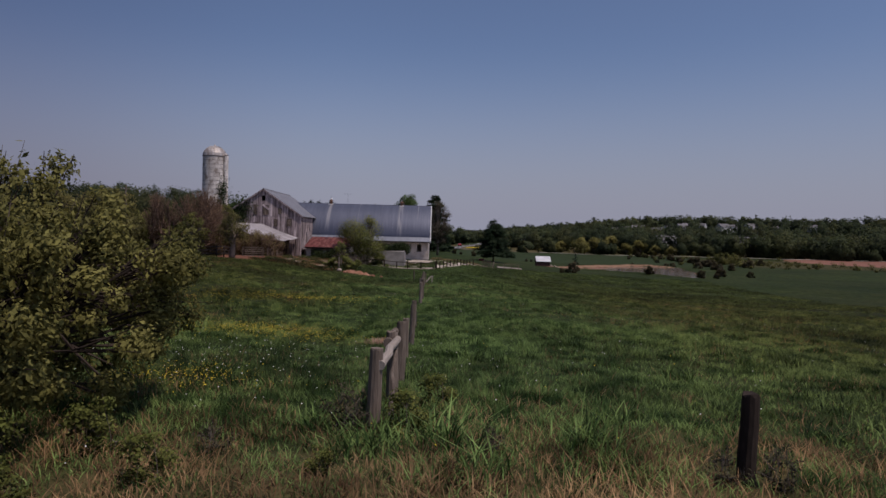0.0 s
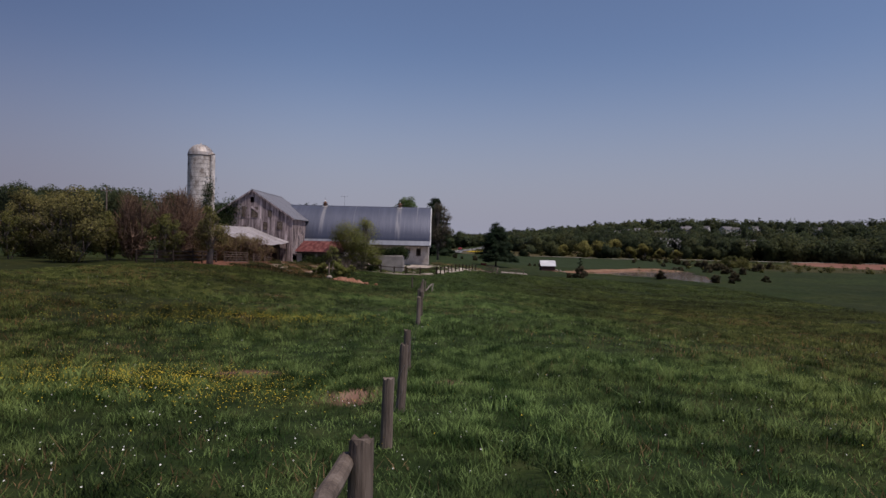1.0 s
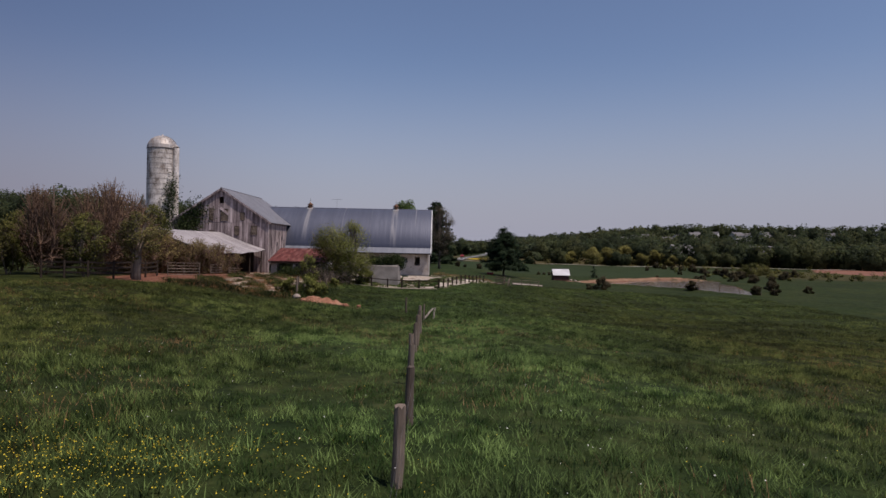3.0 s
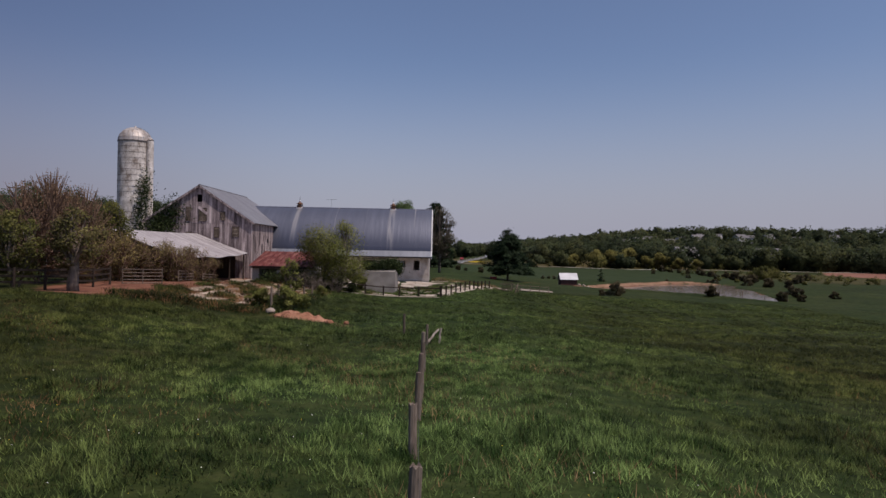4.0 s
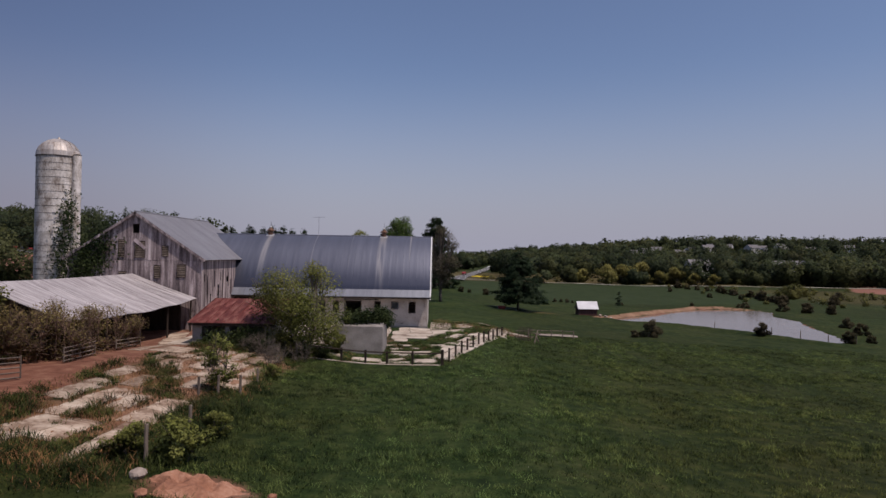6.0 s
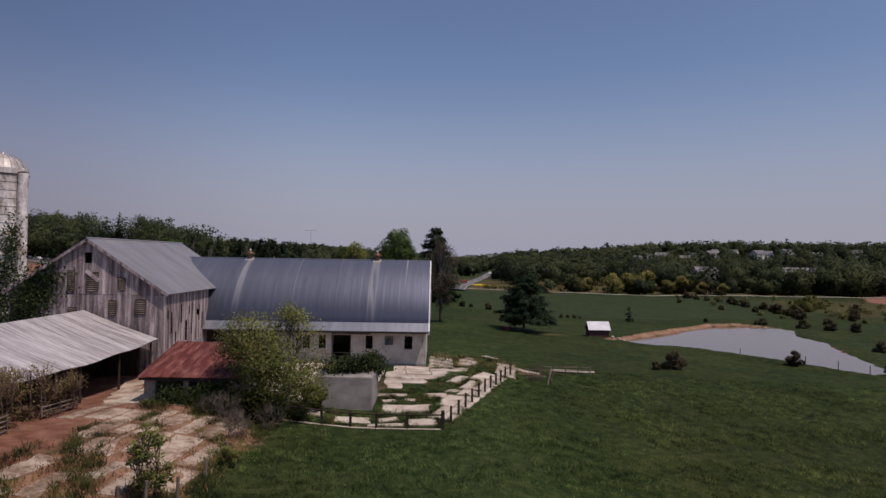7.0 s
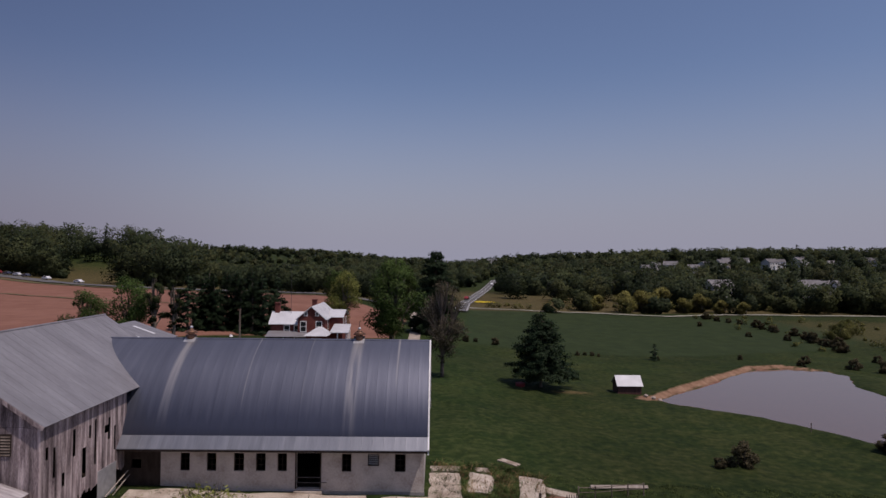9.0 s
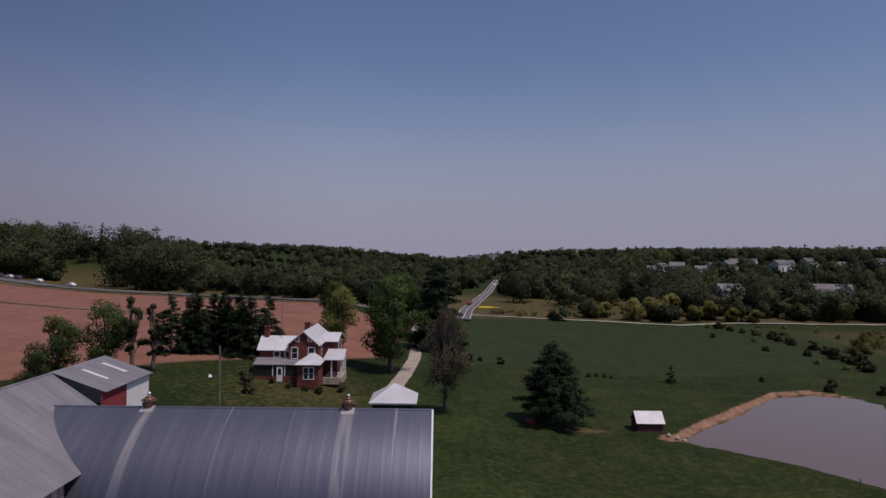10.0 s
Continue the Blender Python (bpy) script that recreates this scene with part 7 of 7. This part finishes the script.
wood("woods", [(-49, 120, 10.5, 4.4, False), (-54, 126, 11.5, 4.8, False), (-60, 122, 12.0, 5.0, False), (-66, 130, 12.5, 5.0, False), (-73, 126, 12, 5, False), (-57, 134, 12, 4.6, False), (-80, 134, 13, 5, False)], 3600, 0.34, "leaf_wood", 60, "dense hedgerow trees beyond the silo")
west_edge = lambda x: float(np.interp(x, (-420, -205, -127, -75, -30, 0), (486, 388, 341, 318, 304, 300)))
high_wood = lambda x, y: x < -0.385 * (y - 79)
glade = lambda x, y: y < 436 and -0.582 * (y - 79) < x < -0.505 * (y - 79)
spots = scatter(rng, 215, -470, -110, 330, 600, 15, 22, lambda x, y: west_edge(x) + 6 < y < west_edge(x) + 110 and high_wood(x, y) and not glade(x, y), 0.5, 0.05)
spots += scatter(rng, 70, -470, -110, 330, 500, 3, 7, lambda x, y: west_edge(x) + 5 < y < west_edge(x) + 14 and not glade(x, y), 0.55)
spots += scatter(rng, 170, -170, -4, 300, 560, 5.5, 10.5, lambda x, y: west_edge(x) + 6 < y < west_edge(x) + 90 and not high_wood(x, y), 0.55, 0.05)
wood("woods", spots, 900, 0.82, "leaf_wood", 62, "dense green woods along the road beyond the tilled field")
spots = scatter(rng, 190, -60, 150, 300, 600, 6, 14, lambda x, y: abs(x - road_x(y)) > 13 and (x < road_x(y) or y > 318 + max(0, 60 - x) * 0.4), 0.5, 0.06)
wood("woods", spots, 900, 0.80, "leaf_wood", 63, "mixed trees on both sides of the highway")
spots = scatter(rng, 150, 95, 330, 302, 420, 6, 16, clear, 0.56, 0.05)
spots += scatter(rng, 34, 130, 330, 297, 314, 9, 14, clear, 0.62)
spots += scatter(rng, 40, 40, 330, 297, 318, 3, 7, clear, 0.6)
wood("woods", spots, 1100, 0.80, "leaf_wood", 64, "dark belt of trees behind the lane")
spots = scatter(rng, 720, 70, 640, 400, 720, 8, 13, lambda x, y: x > 0.22 * (y - 300) and clear(x, y), 0.52, 0.02)
wood("woods", spots, 380, 1.15, "leaf_wood", 65, "leafy trees over the settled hillside")
spots = scatter(rng, 650, -700, 1000, 560, 1500, 9, 14, lambda x, y: abs(x - road_x(y) - 0.1 * max(0, y - 850)) > 20 or y > 640, 0.5, 0.02)
spots += scatter(rng, 330, -480, 20, 380, 700, 4.5, 7.5, lambda x, y: y > west_edge(x) + 80 and abs(x - road_x(y)) > 13, 0.55)
spots += scatter(rng, 150, 20, 150, 430, 900, 7, 12, lambda x, y: 9 < abs(x - road_x(y)) < 55, 0.5, 0.1)
spots += scatter(rng, 130, 20, 200, 400, 640, 7, 11, lambda x, y: abs(x - road_x(y)) > 14 and clear(x, y), 0.55)
spots += scatter(rng, 550, -500, 1100, 1000, 1900, 9, 15, lambda x, y: True, 0.6)
wood("woods", spots, 150, 2.2, "leaf_wood", 66, "far line of trees on the horizon")
spots = scatter(rng, 60, 12, 140, 304, 330, 1.2, 3.0, lambda x, y: abs(x - road_x(y)) > 9, 0.6)
spots += scatter(rng, 70, 84, 150, 196, 285, 0.8, 2.4, lambda x, y: True, 0.7)
wood("scrub", spots, 130, 0.4, "leaf_olive", 67, "low olive scrub along the lane and the rough field")

# far houses among the trees
far = thing("far_house", (0, 0, 0), "pale suburban house with a grey gable roof among trees", "house", "houses on the far hill")


def far_house(t, w, d, h):
    gable_block(t, -w / 2, w / 2, -d / 2, d / 2, -1.5, h, h + d * 0.36, 'x', M["siding"], M["shingle"], 0.3)
    for k in range(4):
        for zf in (0.9, 3.6):
            if zf + 1.4 < h:
                window_in(t, -w / 2 + w * (k + 0.5) / 4, -d / 2, zf, zf + 1.4, 0.9)
    part("porch", boxed(-1.2, 1.2, -d / 2 - 1.2, -d / 2 - 0.01, -1.0, 2.6), M["trim_white"], t, "white porch")


far_house(far, 12, 8.5, 5.6)
far.matrix_basis = pose(134, 370, gz(134, 370) + 0.8, 0, 0, 15)
wing = thing("far_house", (0, 0, 0), "long pale house with cross gables among dark trees", "house", "houses on the far hill")
far_house(wing, 17, 9, 5.2)
gable_block(wing, 2.5, 8.0, -6.5, 2.0, -1.5, 5.0, 8.6, 'y', M["siding"], M["shingle"], 0.3)
wing.matrix_basis = Matrix.LocRotScale((184, 374, gz(184, 374) + 0.4), Euler((0, 0, radians(-20))), (1.0, 1.0, 1.0))
for k, (x, y, tn) in enumerate(HILL):
    o = copy_thing(wing if k % 6 == 5 else far, Matrix.Identity(4))
    sc1 = (0.66, 0.78, 0.6)[k % 3]
    o.matrix_basis = Matrix.LocRotScale((x, y, gz(x, y) + 0.9), Euler((0, 0, radians(tn * 2))), (sc1, sc1, sc1))
town = thing("distant_building", (0, 0, 0), "pale distant town building on the horizon", "building", "buildings of the far town")
part("walls", boxed(-14, 14, -8, 8, -10, 14), M["siding"], town)
part("roof", boxed(-14.3, 14.3, -8.3, 8.3, 14.01, 15), M["shingle"], town)
for k in range(7):
    for fl in range(4):
        w = part("window", boxed(-12.6 + k * 4, -11 + k * 4, -8.1, -8.003, 1.5 + fl * 3.2, 3.2 + fl * 3.2), M["glass"], town)
town.matrix_basis = Matrix.Diagonal((1, 1, 1, 1)) @ pose(76, 1420, gz(76, 1420))
for x, y, s in ((98, 1440, 0.6), (118, 1430, 0.8), (134, 1450, 0.5), (60, 1460, 0.5)):
    again(town, x, y, 0.1, s, gz(x, y))

# parked cars on the road past the field


def car(mat, label):
    t = thing("car", (0, 0, 0), label, "car", "cars parked along the field road")
    bm = bmesh.new()
    prof = [(-2.2, 0.35), (2.2, 0.35), (2.25, 0.75), (1.3, 0.95), (0.7, 1.42), (-1.1, 1.45), (-1.9, 1.0), (-2.25, 0.9)]
    a = [bm.verts.new((x, -0.85, z)) for x, z in prof]
    b = [bm.verts.new((x, 0.85, z)) for x, z in prof]
    bm.faces.new(a)
    bm.faces.new(b[::-1])
    for k in range(8):
        bm.faces.new((a[k], b[k], b[(k + 1) % 8], a[(k + 1) % 8]))
    bmesh.ops.recalc_face_normals(bm, faces=bm.faces)
    bmesh.ops.bevel(bm, geom=bm.edges[:], offset=0.06, segments=1, affect='EDGES')
    part("body", bm, mat, t)
    bm = bmesh.new()
    hexa(bm, ((-1.55, -0.862, 1.02), (1.05, -0.862, 1.0), (1.05, 0.862, 1.0), (-1.55, 0.862, 1.02), (-1.05, -0.862, 1.36), (0.62, -0.862, 1.34), (0.62, 0.862, 1.34), (-1.05, 0.862, 1.36)))
    part("side_glass", bm, M["glass"], t)
    for x in (-1.35, 1.35):
        for y in (-0.8, 0.8):
            w = part("wheel", sticks(((x, y - 0.1, 0.33), (x, y + 0.1, 0.33), 0.33, 0.33, 14)), M["tyre"], t)
            part("rim", sticks(((x, y - 0.104, 0.33), (x, y + 0.104, 0.33), 0.18, 0.18, 10)), M["galv"], w)
    return t


cars = [car(M["car_white"], "white parked car beside the tilled field"), car(M["car_dark"], "dark parked car beside the tilled field"), car(M["car_red"], "red parked car beside the tilled field")]


def farm_y(x):
    return float(np.interp(x, (-420, -205, -127, -75, -30, 5), (480, 381, 333, 311, 296, 290)))


first = [True] * 3
for x, c in ((-183, 0), (-160, 0), (-206, 0), (-213, 1), (-219, 2), (-225, 1), (-231, 2), (-238, 0), (-244, 0), (-199, 1), (-251, 2), (-257, 1)):
    y = farm_y(x) + 3.5
    m = Matrix.LocRotScale((x, y, gz(x, y) + 0.4), Euler((0, 0, radians(-26))), (1.1, 1.1, 1.1))
    if first[c]:
        cars[c].matrix_basis, first[c] = m, False
    else:
        copy_thing(cars[c], Matrix.Identity(4)).matrix_basis = m
o = copy_thing(cars[2], Matrix.Identity(4))
o.matrix_basis = pose(13.6, 345, gz(13.6, 345) + 0.6, 0, 0, 80)
o["label"] = "red car on the highway"
o = copy_thing(cars[0], Matrix.Identity(4))
o.matrix_basis = pose(38, 500, gz(38, 500) + 0.6, 0, 0, 80)
o["label"] = "white car on the highway"

# ---- grass and flowers ----


def zones(x, y):
    """Where no grass grows: bare earth, yards, water."""
    bare = poly_distance(x, y, YARD) > -0.3
    bare |= poly_distance(x, y, POND) > -0.8
    for b in ((-6.7, 67.4, 1.7, 0.9), (-0.3, 21.3, 0.35, 0.5), (1.4, 22.4, 0.4, 0.22), (-2.75, 23.0, 0.8, 0.45)):
        bare |= np.hypot((x - b[0]) / b[2], (y - b[1]) / b[3]) < 1
    bare |= (x < np.interp(y, (66, 70, 76, 82, 87, 91, 96), (-13, -11.0, -10.6, -9.8, -9.4, -10.2, -11.0))) & (x > -18) & (y > 70) & (y < 96)
    bare |= (x < fence_x(y)) & (x > -12) & (y > 95) & (y < 115)
    bare |= (x < 0.2) & (x > -40) & (y > 114) & (y < 133)
    return bare


def tufts(name, n, x0, x1, y0, y1, blades, height, width, mat, seed, label, keep=None, clump=0.09, bias=1.0, free=False, simple=False, thin=False):
    """Grass as single bent blades in tufts, one mesh."""
    rng = np.random.default_rng(seed)
    x, y = rng.uniform(x0, x1, n), y0 + (y1 - y0) * rng.uniform(0, 1, n) ** bias
    ok = ~zones(x, y) if not free else np.ones(len(x), bool)
    if keep is not None:
        ok &= keep(x, y, rng)
    x, y = x[ok], y[ok]
    wave = np.random.default_rng(7)
    patch = np.zeros(len(x))
    for k in range(18):
        ang, freq = wave.uniform(0, 2 * math.pi), 0.5 * 1.17 ** k
        patch += np.sin((x * math.cos(ang) + y * math.sin(ang)) * freq + wave.uniform(0, 6.3)) * (0.5 if k < 6 else 0.36)
    patch = np.clip(0.5 + 0.36 * patch, 0, 1.3)
    if thin:
        # the sward opens between its clumps
        dense = rng.uniform(size=len(x)) < 0.3 + 0.9 * patch
        x, y, patch = x[dense], y[dense], patch[dense]
    x, y, patch = (np.repeat(v, blades) for v in (x, y, patch))
    m = len(x)
    x = x + rng.normal(size=m) * clump
    y = y + rng.normal(size=m) * clump
    z = ground_height(x, y) - 0.01
    h = height * (0.55 + 0.7 * patch) * rng.uniform(0.55, 1.3, m)
    a = rng.uniform(0, 2 * math.pi, m)
    lean = h * rng.uniform(0.3, 1.5, m)
    dx, dy = np.cos(a), np.sin(a)
    wx, wy = -dy * width * 0.5, dx * width * 0.5
    base = np.stack([x, y, z], 1)
    w = np.stack([wx, wy, np.zeros(m)], 1)
    tip = base + np.stack([dx * lean, dy * lean, h], 1)
    if simple:
        v = np.stack([base - w, base + w, tip], 1).reshape(-1, 3)
        tri = np.arange(m * 3).reshape(-1, 3)
    else:
        midp = base + np.stack([dx * lean * 0.35, dy * lean * 0.35, h * 0.6], 1)
        v = np.stack([base, midp + w, tip, midp - w], 1).reshape(-1, 3)
        tri = np.arange(m * 4).reshape(-1, 4)
    return tagged(part_mesh(name, arrays(v, tri, name), M[mat]), label, "grass", kind="stuff")


tufts("grass", 32000, -11, 15, 4.5, 27, 16, 0.13, 0.011, "grass_blade", 71, "long green pasture grass", lambda x, y, r: r.uniform(size=len(x)) < 0.14 + 0.86 * smooth(7, 13, y), bias=1.15, clump=0.12, thin=True)
tufts("grass", 48000, -26, 32, 20, 64, 17, 0.14, 0.017, "grass_blade", 72, "green pasture grass in uneven tufts", clump=0.13, simple=True, thin=True)
tufts("grass", 34000, -22, 50, 58, 122, 9, 0.16, 0.042, "grass_mid", 73, "green pasture grass in uneven tufts", clump=0.2, simple=True, thin=True)
tufts("tussocks", 1700, -22, 30, 12, 80, 34, 0.23, 0.022, "grass_dark", 91, "dark rank tussocks in the pasture", clump=0.24, simple=True)
tufts("tussocks", 6500, -22, 46, 8, 120, 32, 0.20, 0.018, "grass_blade", 94, "lighter tufts of longer pasture grass", clump=0.16, simple=True)
tufts("tussocks", 60, -7, 9, 4.6, 22, 110, 0.34, 0.018, "grass_blade", 79, "thick dark tussocks of longer grass", clump=0.2)
tufts("dry_grass", 17000, -9, 11, 4.2, 16, 12, 0.16, 0.010, "dry_blade", 74, "dry tan grass at the field's edge", lambda x, y, r: r.uniform(size=len(x)) < np.clip(1.3 - (y - 4) / 6.5, 0.04, 1) * (0.35 + 0.65 * (np.sin(x * 1.3 + 2 * np.sin(y * 0.9)) * np.sin(y * 1.1 + x * 0.4) > -0.25)), clump=0.14)
tufts("dry_grass", 9000, -24, 28, 10, 60, 7, 0.20, 0.014, "dry_blade", 75, "scattered dry stems in the pasture", lambda x, y, r: np.sin(x * 0.5 + 2 * np.sin(y * 0.23)) * np.sin(y * 0.35 + x * 0.2) > 0.1, clump=0.2, simple=True)
def off_lane(x, y):
    free = np.ones(x.shape, bool)
    for p, q, a, b in laid:
        free &= (np.abs(x - p) > a - 0.1) | (np.abs(y - q) > b - 0.1)
    return free


def broken_yard(x, y, r):
    line = np.interp(x, (-3.6, -1.3, -0.1, 1.9, 3.5, 6.0), (104.2, 104.8, 106.8, 110.7, 113.1, 114.5))
    inside = (x < fence_x(y) + 0.2) & (y < line + 0.1) & (x > -3.5) & (y > 94.8)
    front = (x > -9.5) & (x < 1.2) & (y > 94.8) & (y < 98.0)
    corner = (x > 0.2) & (x < 8.5) & (y > 113.5) & (y < 122)
    return (inside | front | corner) & ~on_slab(x, y) & (np.sin(x * 1.9 + 2 * np.sin(y * 1.3)) > -0.75)


tufts("yard_weeds", 17000, -9.5, 9, 94.8, 122, 8, 0.24, 0.03, "grass_mid", 76, "rank grass in the cracks of the yard", broken_yard, clump=0.13, free=True)
tufts("dry_grass", 2600, -9.5, 9, 94.8, 122, 7, 0.22, 0.03, "dry_blade", 96, "tan dead grass among the yard weeds", broken_yard, clump=0.15, free=True)
tufts("yard_weeds", 2600, -19, -7, 63, 92, 14, 0.36, 0.03, "grass_dark", 77, "rank weeds along the barnyard edge", lambda x, y, r: (np.hypot((x + 9.2) / 1.5, (y - 76) / 9) < 1) | (np.hypot((x + 13.5) / 5, (y - 68) / 2.6) < 1), clump=0.25)
tufts("dry_grass", 200, -19, -8, 63, 72, 14, 0.32, 0.02, "dry_blade", 95, "dead brown stalks before the barnyard", lambda x, y, r: np.hypot((x + 13.5) / 5, (y - 67.5) / 3) < 1, clump=0.25)
tufts("yard_weeds", 5200, -17.6, -8.8, 67, 96, 10, 0.26, 0.03, "grass_mid", 92, "grass growing between the concrete slabs", lambda x, y, r: off_lane(x, y) & (np.sin(y * 0.9 + x * 2) > -0.5 + 0.5 * smooth(74, 90, y)), clump=0.16, free=True)
tufts("dry_grass", 1500, -17.6, -9, 67, 96, 10, 0.22, 0.03, "dry_blade", 93, "tan dead grass between the concrete slabs", lambda x, y, r: off_lane(x, y), clump=0.2, free=True)
tufts("weeds", 120, 0.5, 9.5, 114.5, 121, 9, 0.38, 0.03, "dry_blade", 78, "dry weeds at the stable's corner", clump=0.3)


def blossoms(name, n, blobs, size, hz, mat, seed, label):
    rng = np.random.default_rng(seed)
    c = []
    for cx, cy, rx, ry, share in blobs:
        k = int(n * share)
        x, y = cx + rng.normal(size=k) * rx, cy + rng.normal(size=k) * ry
        c.append(np.stack([x, y, ground_height(x, y) + hz * rng.uniform(0.6, 1.2, k)], 1))
    c = np.concatenate(c)
    nrm = np.array([0, -0.3, 1.0]) + rng.normal(size=c.shape) * 0.35
    nrm /= np.linalg.norm(nrm, axis=1, keepdims=True)
    v = leaf_quads(rng, c, nrm, size, 1.0)
    return tagged(part_mesh(name, arrays(v, quads_for(len(c)), name), M[mat]), label, "flowers", kind="stuff")


blossoms("buttercups", 8000, ((-4.4, 21.4, 1.5, 0.8, 0.32), (-2.2, 20.7, 0.9, 0.6, 0.06), (-4.6, 32.2, 2.0, 0.9, 0.26), (-7.5, 29.5, 1.6, 1.2, 0.08), (-10, 33, 4, 5, 0.14), (-3.2, 13.5, 0.8, 0.6, 0.1), (3, 26, 6, 8, 0.04)), 0.019, 0.20, "petal_yellow", 81, "small yellow buttercups among the grass")
blossoms("yellow_flowers", 500, ((20.2, 337.1, 1.8, 0.9, 1.0),), 0.5, 0.5, "petal_yellow", 83, "patch of bright yellow flowers beside the lane")
blossoms("clover_heads", 1500, ((-3, 16, 3, 3, 0.3), (-14, 40, 8, 8, 0.3), (6, 26, 7, 8, 0.25), (10, 50, 12, 12, 0.15)), 0.022, 0.24, "petal_white", 82, "pale seed heads scattered in the grass")
